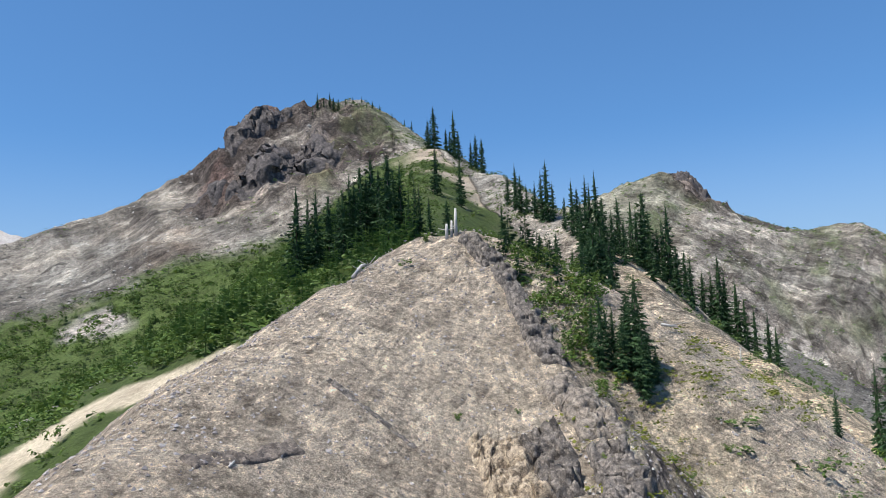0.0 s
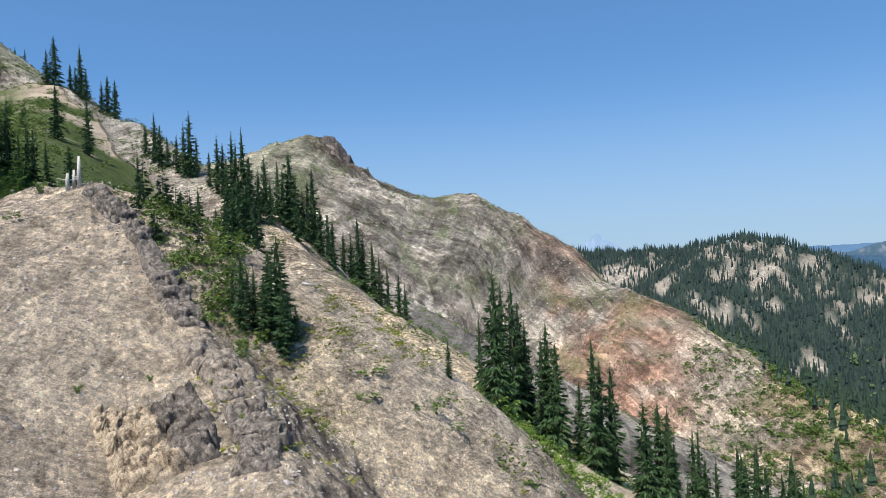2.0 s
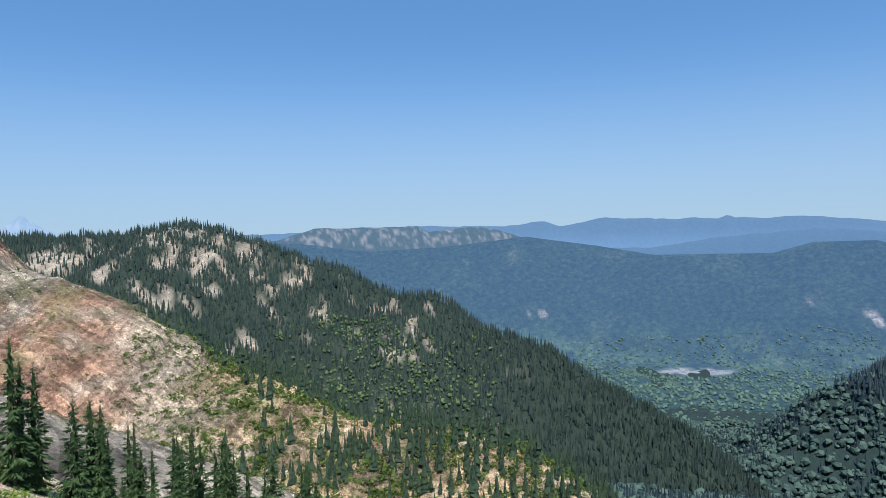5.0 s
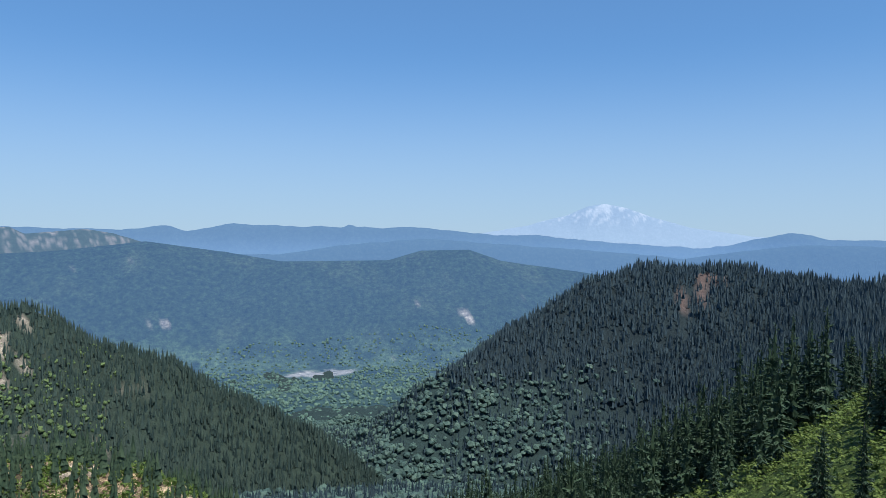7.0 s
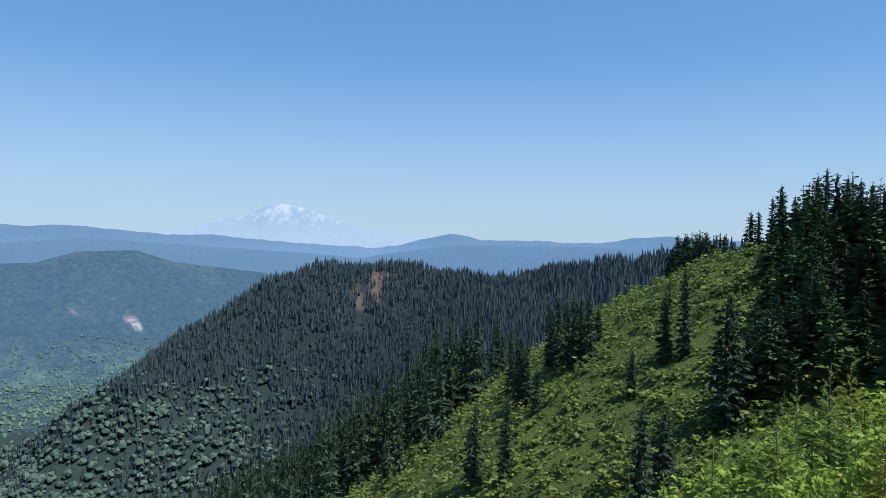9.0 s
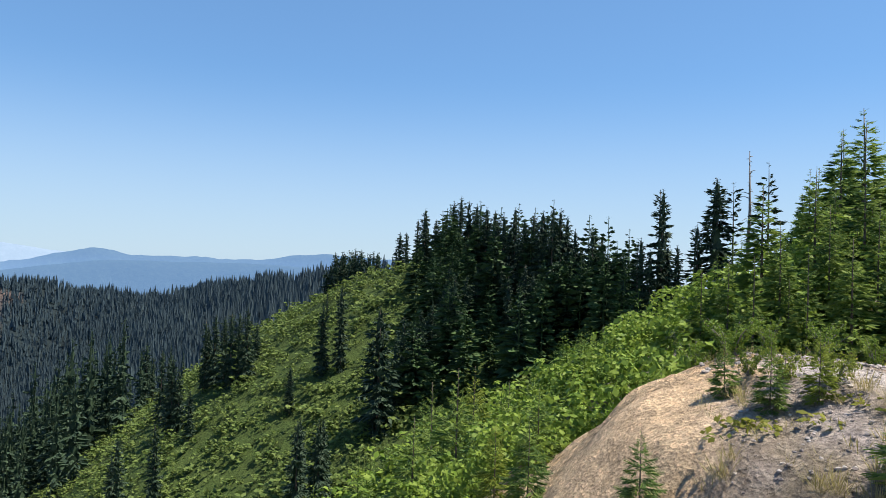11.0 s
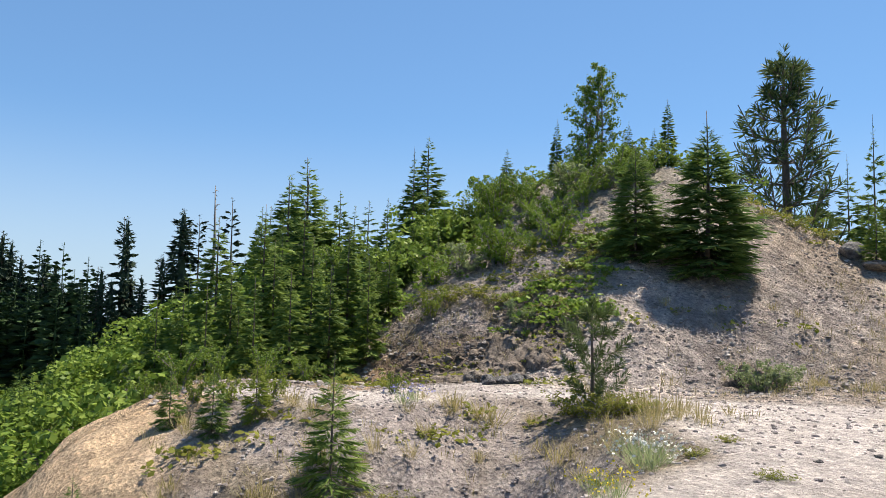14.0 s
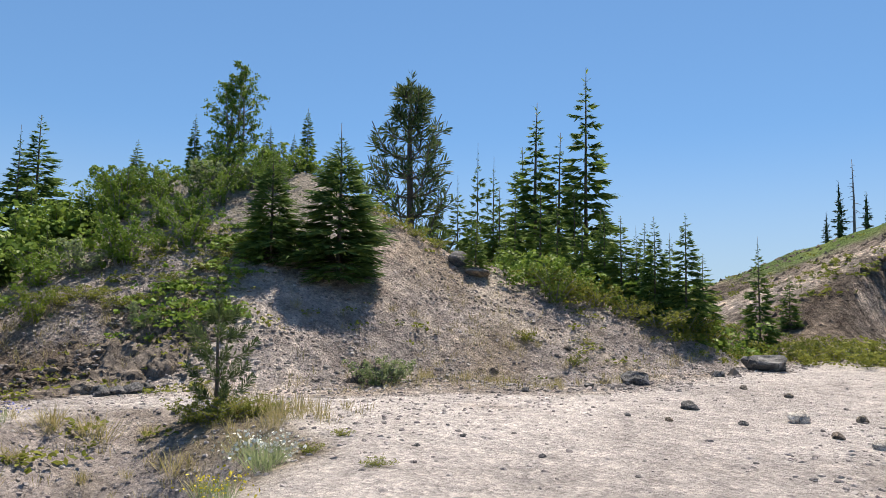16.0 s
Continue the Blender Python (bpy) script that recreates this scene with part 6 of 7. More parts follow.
planted("flank_tufts", "sparse dull green tufts on the scree flank", "herbs",
        scatter(8000, -8, -46, 26, 66, lambda x, y, z, o, r, az: np.isin(o, ("hump", "rib", "spur")) * step(-7, -14, az - 0.2 * (r - 30)) * step(0.0, 0.4, fbm(x / 5, y / 5, 459, 3)) * 0.5, 70), [leafy(rng1, 14, 0.13, 0.6) for _ in range(4)], (0.18, 0.60), HEATH, 1.7, 0.03)
planted("rim_firs", "young firs among the shrubs behind the crest", "young firs",
        scatter(420, -4, -15, 42, 74, lambda x, y, z, o, r, az: past_rib(r, az) * step(-13.5, -11, az - 0.12 * (r - 45)) * 0.16, 68), LIGHT_FIRS, (1.2, 3.2), NEEDLES, 1.4, 0.1)
planted("red_slope_shrubs", "scattered dull green shrubs on the red and grey slope", "shrubs",
        scatter(17000, -14, -86, 240, 500, lambda x, y, z, o, r, az: (o == "second") * (0.15 + 0.5 * step(0.0, 0.5, fbm(x / 30, y / 30, 430, 4)) + 1.2 * step(-44, -54, az)) * 0.8, 36), BUSHES, (0.9, 2.4), MEADOW_LEAVES, 1.3, 0.1)
planted("low_slope_shrubs", "yellow-green shrubs crowding the tan foot of the slope", "shrubs",
        scatter(13000, -44, -88, 240, 345, lambda x, y, z, o, r, az: (o == "second") * step(-44, -54, az) * (0.25 + step(-0.15, 0.2, fbm(x / 14, y / 14, 432, 3))) * 0.5, 75), BUSHES, (1.4, 4.2), SLOPE_LEAVES, 1.2, 0.1)
planted("red_slope_firs", "small dark firs dotted over the lower red slope", "firs",
        scatter(6200, -36, -86, 200, 420, lambda x, y, z, o, r, az: (o == "second") * step(-42, -60, az) * np.clip(step(-0.2, 0.25, fbm(x / 28, y / 28, 440, 3)) + 0.8 * step(-64, -70, az), 0, 1) * 0.8, 37), FIRS_MID, (5, 13), DARK_NEEDLES, 0.95, 0.2)
planted("east_slope_shrubs", "low green shrubs under the firs on the east slope", "shrubs",
        scatter(7000, -3, -62, 38, 110, lambda x, y, z, o, r, az: np.isin(o, ("spur", "rib", "hump", "neck")) * np.clip(1.2 * step(-3.5, -5, az) * step(-15, -12, az) * step(56, 62, r) + step(0.1, 0.4, fbm(x / 9, y / 9, 450, 3)) * 0.25 * step(-14, -20, az) + step(-30, -36, az) * step(70, 60, r) * step(-0.1, 0.3, fbm(x / 7, y / 7, 455, 3)), 0, 1) * 0.5, 38), MATS, (0.4, 1.1), MEADOW_LEAVES, 1.7, 0.08)


# near shrubs as things
ALDERS = [broadleaf(90 + k, 8, 2200, 0.042, LEAVES, 0.5, 0.95, 0.12, 0.55) for k in range(3)]
WILLOWS = [broadleaf(95 + k, 8, 1300, 0.055, WILLOW, 0.55, 0.8, 0.2) for k in range(2)]
HUCKLE = [broadleaf(100 + k, 14, 1700, 0.048, HEATH, 0.75, 0.75, 0.15) for k in range(3)]
GRASSES = [tuft(110 + k, 46, 0.8, DRY) for k in range(3)]


def shrubs(name, shapes, label, category, spots, group, wide=(0.9, 1.3)):
    """Plants (azimuth, distance, height) spots."""
    for az, d, h in spots:
        plant(name, pick.choice(shapes), label, category, *plan(az, d), h, pick.uniform(0, 360), group, pick.uniform(*wide), 0.03 * h)


def strewn(count, az0, az1, d0, d1, h0, h1):
    return [(pick.uniform(az0, az1), pick.uniform(d0, d1), pick.uniform(h0, h1)) for _ in range(count)]


shrubs("alder_shrub", ALDERS, "leafy bright green alder shrub on the knoll", "shrub",
       strewn(12, 144, 163, 24.5, 29, 1.0, 2.0) + strewn(13, 145, 158, 22.8, 26.0, 0.8, 1.6) + strewn(6, 160, 182, 19.5, 28, 1.0, 2.0) + strewn(8, 126, 144, 28, 33, 1.2, 2.4) + strewn(7, 155, 166, 20.5, 25, 0.9, 1.8), "shrubs on the knoll")
shrubs("alder_shrub", ALDERS, "leafy green alder shrub on the brow of the sandy cut", "shrub",
       [(181.5, 14.6, 0.9), (184.0, 15.2, 1.1), (186.5, 15.6, 0.9), (189.5, 16.4, 1.2), (192.5, 16.8, 1.0), (196.0, 17.6, 1.3), (199.5, 18.2, 1.1), (178.0, 15.4, 1.0), (174.8, 15.2, 0.8)], "shrubs on the brow")
shrubs("willow_shrub", WILLOWS, "pale grey-green willow shrub on the bank", "shrub",
       [(154.5, 24.5, 1.5), (152, 24, 1.3), (163, 21, 1.4), (158.5, 17.5, 1.0), (140.6, 15.4, 1.0), (139.4, 15.6, 0.9), (141.4, 15.9, 0.7), (-173, 22, 1.2)], "willows on the bank")
shrubs("huckleberry_shrub", HUCKLE, "dense olive-green huckleberry shrub on gravel", "shrub",
       [(127.5, 24.2, 1.2), (125.5, 23.8, 1.1), (123.5, 23.8, 1.2), (121, 23.4, 1.3), (119, 22.8, 1.3), (117, 23.5, 1.5), (115.5, 24.5, 1.3), (129, 20.0, 0.55), (125.2, 19.2, 0.5), (123.8, 17.8, 0.4), (109, 27, 1.4), (107, 28, 1.5), (105, 27, 1.4), (103.5, 27.5, 1.3), (111.5, 29, 1.5), (108, 31, 1.6), (105.5, 31, 1.3), (103, 24, 0.8)], "huckleberry by the path")
shrubs("heath_mat", HUCKLE, "low olive heath mat clinging to the rocky bank", "heath",
       [(156, 19, 0.5), (154, 19.5, 0.55), (152.5, 20, 0.5), (150.8, 20.5, 0.5), (158, 18.5, 0.45), (160, 18.5, 0.5), (162, 19, 0.6), (164, 19, 0.55), (148.6, 21.5, 0.5), (140, 24.5, 0.6), (138, 25.0, 0.6), (136.3, 25.4, 0.6), (141.8, 25.2, 0.6)], "heath on the bank", (1.6, 2.2))
shrubs("yellow_green_shrub", [broadleaf(120, 12, 1800, 0.05, FRESH, 0.6, 0.85, 0.2)], "yellow-green young fir shrub beside the small path", "shrub",
       [(126.8, 23.0, 1.8), (165.2, 18.5, 1.1), (-179.5, 12.2, 0.7), (177.6, 12.0, 0.8), (168, 12.8, 0.5), (-177.2, 12.6, 0.6)], "yellow-green shrubs", (0.8, 1.0))
shrubs("grass_tuft", GRASSES, "dry straw-coloured grass tuft on gravel", "grass tuft",
       strewn(26, 142, 179, 9.5, 12.3, 0.22, 0.45) + strewn(22, 126, 160, 14.5, 20, 0.2, 0.4) + strewn(12, 170, 185, 9, 12, 0.2, 0.5) + [(151, 11.5, 0.5), (149, 11.4, 0.5), (146.5, 11.2, 0.5), (148, 11.0, 0.45), (145, 11.0, 0.4), (160.5, 11.6, 0.55), (163.5, 11.8, 0.5), (152.5, 12.4, 0.5)], "grass tufts")
shrubs("low_shrub", HUCKLE, "low green mat at the foot of the small pine", "shrub", [(154.2, 11.7, 0.5), (153.0, 11.5, 0.65), (151.6, 11.4, 0.6), (150.3, 11.5, 0.5), (149.0, 11.3, 0.45)], "greenery round the pine", (1.2, 1.5))
shrubs("heath_mat", HUCKLE, "small low green mat on the gravel", "heath", [(140.6, 7.8, 0.16), (145.6, 8.9, 0.2), (143.2, 9.6, 0.16), (152.0, 8.4, 0.22), (156.4, 9.0, 0.24), (160.6, 9.4, 0.26), (164.2, 9.2, 0.24), (168.4, 9.6, 0.28)], "mats on the gravel", (1.5, 2.0))
shrubs("yellow_flower_clump", [tuft(132, 50, 0.9, WILLOW, YELLOW_FLOWER)], "clump of small yellow flowers on the gravel edge", "flowers", [(151.2, 6.4, 0.3), (152.6, 6.7, 0.26)], "yellow flowers")
FLOWERS = tuft(130, 70, 0.9, WILLOW, FLOWER)
shrubs("dwarf_shrub", ALDERS, "small dark green shrub alone on the bare scree crest", "shrub", [(1.4, 50.6, 0.9), (12.4, 43.5, 1.0), (-0.6, 33.0, 0.5), (-5.4, 34.0, 0.35), (-12.0, 29.5, 0.5), (-17.0, 34.0, 0.6), (-18.2, 35.0, 0.5), (-21.0, 38.0, 0.6)], "shrubs on the scree")
shrubs("white_flower_clump", [FLOWERS], "clump of tiny white flowers on the gravel edge", "flowers", [(149.2, 8.6, 0.45), (148.6, 8.1, 0.4), (149.6, 9.2, 0.4), (148.0, 8.7, 0.35)], "white flowers")
shrubs("lupine_clump", [tuft(131, 50, 0.9, WILLOW, BLUE_FLOWER)], "small blue lupine clump by the path edge", "flowers", [(167.3, 11.6, 0.35), (166.3, 11.9, 0.3)], "lupines")


TUFTS = []
for k in range(5):
    g = Shape()
    r_ = np.random.default_rng(300 + k)
    for _ in range(9):
        a, out = r_.uniform(0, 6.28), r_.uniform(0.2, 0.9)
        q = np.array((r_.normal() * 0.2, r_.normal() * 0.2, 0))
        g.blade(q, q + np.array((math.cos(a) * out, math.sin(a) * out, r_.uniform(0.4, 1.0))), 0.035, (math.cos(a), math.sin(a), 0.2))
    TUFTS.append((np.array(g.v), np.array(g.f)))
planted("dry_grass", "thin straw and olive grass over the knoll's earth slope", "grass",
        scatter(9000, 186, 112, 9, 27, lambda x, y, z, o, r, az: np.isin(o, ("knoll", "trail")) * step(0.9, 1.4, crest_gap(x, y, "trail")) * step(3.4, 4.2, crest_gap(x, y, "pad")) * (0.12 + step(-0.05, 0.35, fbm(x / 2.2, y / 2.2, 490, 3))) * 0.55, 61), TUFTS, (0.12, 0.34), DRY, 1.0, 0.0)
planted("olive_herbs", "low olive-green herbs on the knoll and bank", "herbs",
        scatter(7000, 186, 112, 9, 28, lambda x, y, z, o, r, az: np.isin(o, ("knoll", "trail", "bank")) * step(0.9, 1.4, crest_gap(x, y, "trail")) * step(0.1, 0.4, fbm(x / 2.8, y / 2.8, 495, 3) + 0.10 * step(146, 156, np.mod(az, 360)) * step(17, 20, r) - 0.05) * 0.45, 62), [leafy(rng1, 22, 0.10, 0.5) for _ in range(4)], (0.18, 0.5), HEATH, 1.5, 0.03)


# ---- stones ----
def rock_material(name, a, b, c, scale=1.0):
    m, t, s = material(name)
    co = t.nodes.new("ShaderNodeTexCoord")
    n = node(t, "ShaderNodeTexNoise", Scale=3.5 * scale, Detail=9.0, Roughness=0.72)
    p = node(t, "ShaderNodeTexNoise", Scale=22.0 * scale, Detail=5.0, Roughness=0.6)
    info = t.nodes.new("ShaderNodeObjectInfo")
    for k in (n, p):
        t.links.new(co.outputs["Object"], k.inputs["Vector"])
    base = ramp(t, n.outputs["Fac"], [(0.36, a), (0.5, b), (0.64, c)])
    joint = node(t, "ShaderNodeTexVoronoi", Scale=1.7 * scale)
    joint.feature = "DISTANCE_TO_EDGE"
    wobble = t.nodes.new("ShaderNodeVectorMath")
    wobble.operation = "MULTIPLY_ADD"
    wobble.inputs[1].default_value = (0.5 / scale,) * 3
    t.links.new(n.outputs["Color"], wobble.inputs[0])
    t.links.new(co.outputs["Object"], wobble.inputs[2])
    t.links.new(wobble.outputs[0], joint.inputs["Vector"])
    seam = ramp(t, joint.outputs["Distance"], [(0.0, (0.50, 0.49, 0.48)), (0.03, (0.88, 0.88, 0.88)), (0.07, (1, 1, 1))])
    spot = ramp(t, p.outputs["Fac"], [(0.35, (0.60, 0.60, 0.61)), (0.62, (1.25, 1.24, 1.22))])
    t.links.new(multiply(t, multiply(t, base.outputs[0], spot.outputs[0]), seam.outputs[0]), s.inputs["Base Color"])
    s.inputs["Roughness"].default_value = 0.85
    bump = node(t, "ShaderNodeBump", Strength=0.8, Distance=0.10 / scale)
    t.links.new(n.outputs["Fac"], bump.inputs["Height"])
    cut = node(t, "ShaderNodeBump", Strength=0.7, Distance=0.04 / scale)
    t.links.new(seam.outputs[0], cut.inputs["Height"])
    t.links.new(bump.outputs[0], cut.inputs["Normal"])
    t.links.new(cut.outputs[0], s.inputs["Normal"])
    return m


BASALT = rock_material("dark_basalt", (0.050, 0.042, 0.037), (0.15, 0.128, 0.11), (0.32, 0.275, 0.23))
GREY_ROCK = rock_material("grey_rock", (0.10, 0.085, 0.07), (0.24, 0.20, 0.16), (0.40, 0.335, 0.265))
EARTH_ROCK = rock_material("earthy_rock", (0.060, 0.047, 0.038), (0.135, 0.108, 0.088), (0.26, 0.212, 0.17))
CRAG_ROCK = rock_material("crag_rock", (0.034, 0.028, 0.027), (0.080, 0.067, 0.063), (0.18, 0.152, 0.138), 0.30)
TAN_ROCK = rock_material("tan_rock", (0.10, 0.075, 0.055), (0.38, 0.30, 0.21), (0.56, 0.46, 0.33))
PALE_ROCK = rock_material("pale_stone", (0.45, 0.40, 0.35), (0.62, 0.57, 0.51), (0.72, 0.68, 0.62))


def rock_mesh(name, seed, mat, level=3, chip=0.28, smooth=False):
    """A broken stone of about unit size: a ball cut by flat breaks and roughened."""
    rng = np.random.default_rng(seed)
    bm = bmesh.new()
    bmesh.ops.create_icosphere(bm, subdivisions=level, radius=0.5)
    cuts = [(rng.normal(size=3), rng.uniform(0.28, 0.44)) for _ in range(9)]
    for v in bm.verts:
        p = np.array(v.co)
        for d, w in cuts:
            d = d / np.linalg.norm(d)
            over = p @ d - w
            if over > 0:
                p = p - d * over * 0.92
        q = Vector(p)
        q += q.normalized() * (chip * 0.35 * noise.noise(Vector(p * 4.0) + Vector((seed, 0, 0))) + chip * 0.16 * noise.noise(Vector(p * 11.0)))
        v.co = q
    me = bpy.data.meshes.new(name)
    bm.to_mesh(me)
    bm.free()
    me.polygons.foreach_set("use_smooth", np.full(len(me.polygons), smooth))
    me.materials.append(mat)
    return me


def boulder(name, me, label, az, d, size, turn, sink=0.25, group="stones by the path"):
    x, y = plan(az, d)
    ob = new(name, me)
    ob.matrix_world = pose(x, y, ground_at(x, y) + size[2] * (0.42 - sink), pick.uniform(-12, 12), pick.uniform(-12, 12), turn) @ Matrix.Diagonal((*size, 1))
    return tagged(ob, label, "boulder" if max(size) > 0.4 else "stone", group)


BOULDER_ROCK = rock_material("grey_boulder", (0.055, 0.053, 0.053), (0.13, 0.128, 0.13), (0.27, 0.262, 0.255))
ROCKS = [rock_mesh("boulder", 200 + k, BOULDER_ROCK) for k in range(4)] + [rock_mesh("boulder", 210 + k, GREY_ROCK) for k in range(3)]
PALES = [rock_mesh("stone", 220 + k, PALE_ROCK, 2) for k in range(2)]
boulder("boulder", ROCKS[0], "dark angular basalt boulder at the edge of the path", 120.8, 17.0, (0.95, 0.7, 0.6), 20)
boulder("boulder", ROCKS[1], "large dark rounded boulder beside the small side path", 111.5, 22.5, (1.5, 1.0, 0.85), 65)
boulder("boulder", ROCKS[2], "dark boulder on the knoll beside a flat slab", 134.5, 24.4, (0.85, 0.8, 0.7), 10)
boulder("boulder", ROCKS[4], "flat grey slab lying on the knoll", 132.9, 23.9, (1.1, 0.9, 0.35), 40)
boulder("boulder", ROCKS[5], "half-buried grey boulder in the bank", 128.6, 16.9, (0.55, 0.45, 0.4), 80)
boulder("stone", PALES[0], "pale round stone among gravel", 109.9, 12.2, (0.42, 0.35, 0.3), 0)
boulder("stone", PALES[1], "pale stone on the gravel edge", 105.2, 10.4, (0.25, 0.2, 0.16), 50)
for k, (az, d, s) in enumerate([(129.2, 14.6, 0.22), (124.2, 15.8, 0.3), (117.0, 13.0, 0.34), (113.5, 11.6, 0.16), (118.6, 11.4, 0.14), (106.0, 12.8, 0.25), (107.6, 10.9, 0.2), (121.5, 11.8, 0.13), (134, 9.6, 0.1), (128, 8.4, 0.1), (137.5, 8.9, 0.09), (110.3, 15.6, 0.2), (113.2, 16.7, 0.2), (123, 18.6, 0.3), (158.6, 14.6, 0.5), (159.6, 14.5, 0.4), (160.6, 14.4, 0.45), (157.6, 15.0, 0.35), (161.6, 14.7, 0.5), (131.5, 18.0, 0.3), (125.8, 20.2, 0.3), (114.8, 19.8, 0.4)]):
    boulder("stone", ROCKS[k % 7], "loose dark stone lying on the gravel", az, d, (s, s * 0.8, s * 0.65), 37 * k)


def little_stone(rng):
    v = np.array([(1, 0, 0), (-1, 0, 0), (0, 1, 0), (0, -1, 0), (0, 0, 1), (0, 0, -1)]) * 0.5 * rng.uniform(0.6, 1.2, (6, 1)) * np.array((1, 0.85, 0.65))
    v = v + rng.uniform(-0.08, 0.08, (6, 3))
    return v, np.array([(0, 2, 4), (2, 1, 4), (1, 3, 4), (3, 0, 4), (2, 0, 5), (1, 2, 5), (3, 1, 5), (0, 3, 5)])


def rough_stone(rng):
    """A broken stone of twenty faces."""
    g = (1 + math.sqrt(5)) / 2
    v = np.array([(-1, g, 0), (1, g, 0), (-1, -g, 0), (1, -g, 0), (0, -1, g), (0, 1, g), (0, -1, -g), (0, 1, -g), (g, 0, -1), (g, 0, 1), (-g, 0, -1), (-g, 0, 1)]) / 3.8
    v = v * rng.uniform(0.7, 1.25, (12, 1)) * np.array((1.1, 0.85, 0.6)) + rng.uniform(-0.05, 0.05, (12, 3))
    return v, np.array([(0, 11, 5), (0, 5, 1), (0, 1, 7), (0, 7, 10), (0, 10, 11), (1, 5, 9), (5, 11, 4), (11, 10, 2), (10, 7, 6), (7, 1, 8), (3, 9, 4), (3, 4, 2), (3, 2, 6), (3, 6, 8), (3, 8, 9), (4, 9, 5), (2, 4, 11), (6, 2, 10), (8, 6, 7), (9, 8, 1)])


ROUGH = [rough_stone(rng1) for _ in range(7)]
LITTLE = [little_stone(rng1) for _ in range(6)]
STONY = leaf_material("loose_gravel", [(0.10, 0.09, 0.09), (0.24, 0.215, 0.21), (0.44, 0.40, 0.375)], 0.9)
BOULDERS = leaf_material("mountain_rubble", [(0.04, 0.037, 0.036), (0.17, 0.16, 0.145), (0.46, 0.43, 0.39)], 0.9)
FAR_HEATH = [far_bush(rng1, 7) for _ in range(4)]
DARK_RUBBLE = leaf_material("dark_rubble", [(0.05, 0.04, 0.033), (0.11, 0.09, 0.073), (0.22, 0.18, 0.145)], 0.9)
RUBBLE = leaf_material("earthy_rubble", [(0.11, 0.095, 0.085), (0.24, 0.215, 0.20), (0.42, 0.38, 0.35)], 0.9)
planted("gravel", "loose grey and pinkish gravel over the path and bank", "gravel",
        scatter(16000, 184, 97, 4.5, 22, lambda x, y, z, o, r, az: np.clip(9.0 / r, 0, 1) * 0.9 * (0.10 + 0.90 * step(1.5, 4.5, crest_gap(x, y, "pad") + 2.0 * fbm(x / 3, y / 3, 465, 3))), 51), ROUGH, (0.02, 0.09), STONY, 1.0, 0.0)
planted("knoll_rubble", "brown and grey rubble over the knoll's slope", "stones",
        scatter(16000, 186, 108, 12.5, 26, lambda x, y, z, o, r, az: np.isin(o, ("knoll", "trail")) * step(0.7, 1.3, crest_gap(x, y, "trail")) * (0.3 + step(-0.1, 0.3, fbm(x / 2.4, y / 2.4, 485, 3))) * 0.8, 54), ROUGH, (0.025, 0.14), RUBBLE, 1.0, 0.0)
planted("scree_stones", "loose stones strewn over the bare hump", "stones",
        scatter(26000, 30, -38, 20, 75, lambda x, y, z, o, r, az: np.isin(o, ("hump", "rib", "spur")) * (0.25 + step(0.0, 0.4, fbm(x / 5, y / 5, 470, 3))) * 0.8, 52), LITTLE, (0.05, 0.26), STONY, 1.0, 0.0)
planted("mountain_boulders", "pale and dark boulders strewn over the mountain faces", "stones",
        scatter(30000, 38, -62, 215, 500, lambda x, y, z, o, r, az: np.isin(o, ("second", "mountain", "spur")) * step(-0.2, 0.3, fbm(x / 18, y / 18, 471, 4)) * 0.8, 55), LITTLE, (0.4, 1.4), BOULDERS, 1.3, 0.1)
planted("mountain_heath", "dark low shrubs dotted over the mountain faces", "shrubs",
        scatter(26000, 36, -62, 215, 500, lambda x, y, z, o, r, az: np.isin(o, ("second", "mountain", "spur")) * step(-0.05, 0.35, fbm(x / 24, y / 24, 472, 4)) * (1 - 0.6 * step(13, 18, az)) * 0.7, 56), FAR_HEATH, (0.7, 1.9), ALDER_DARK, 1.7, 0.1)
planted("bank_rocks", "dark angular stones packed in the bank above the path", "stones",
        scatter(2600, 171, 153, 14.2, 19, lambda x, y, z, o, r, az: step(1.9, 0.9, np.abs(r - np.interp(np.mod(az, 360), [154, 157, 161, 165, 170], [18.2, 16.9, 16.0, 15.6, 15.2]))) * 0.75, 71), ROUGH, (0.05, 0.22), DARK_RUBBLE, 1.0, 0.02)
planted("hill_tufts", "olive tufts dotted over the scree hill", "herbs",
        scatter(1500, 118, 97, 24, 75, lambda x, y, z, o, r, az: (o == "scree") * step(0.0, 0.4, fbm(x / 6, y / 6, 482, 3)) * 0.6, 72), [leafy(rng1, 20, 0.12, 0.6) for _ in range(4)], (0.3, 0.9), HEATH, 1.6, 0.05)
planted("slope_rubble", "dark rubble on the right-hand scree hill", "stones",
        scatter(5200, 121, 96, 20, 80, lambda x, y, z, o, r, az: np.clip(0.25 + step(0, 0.4, fbm(x / 7, y / 7, 480, 3)), 0, 1) * 0.7 * step(1.5, 4, crest_gap(x, y, "pad")), 53), LITTLE, (0.08, 0.75), DARK_RUBBLE, 1.0, 0.08)


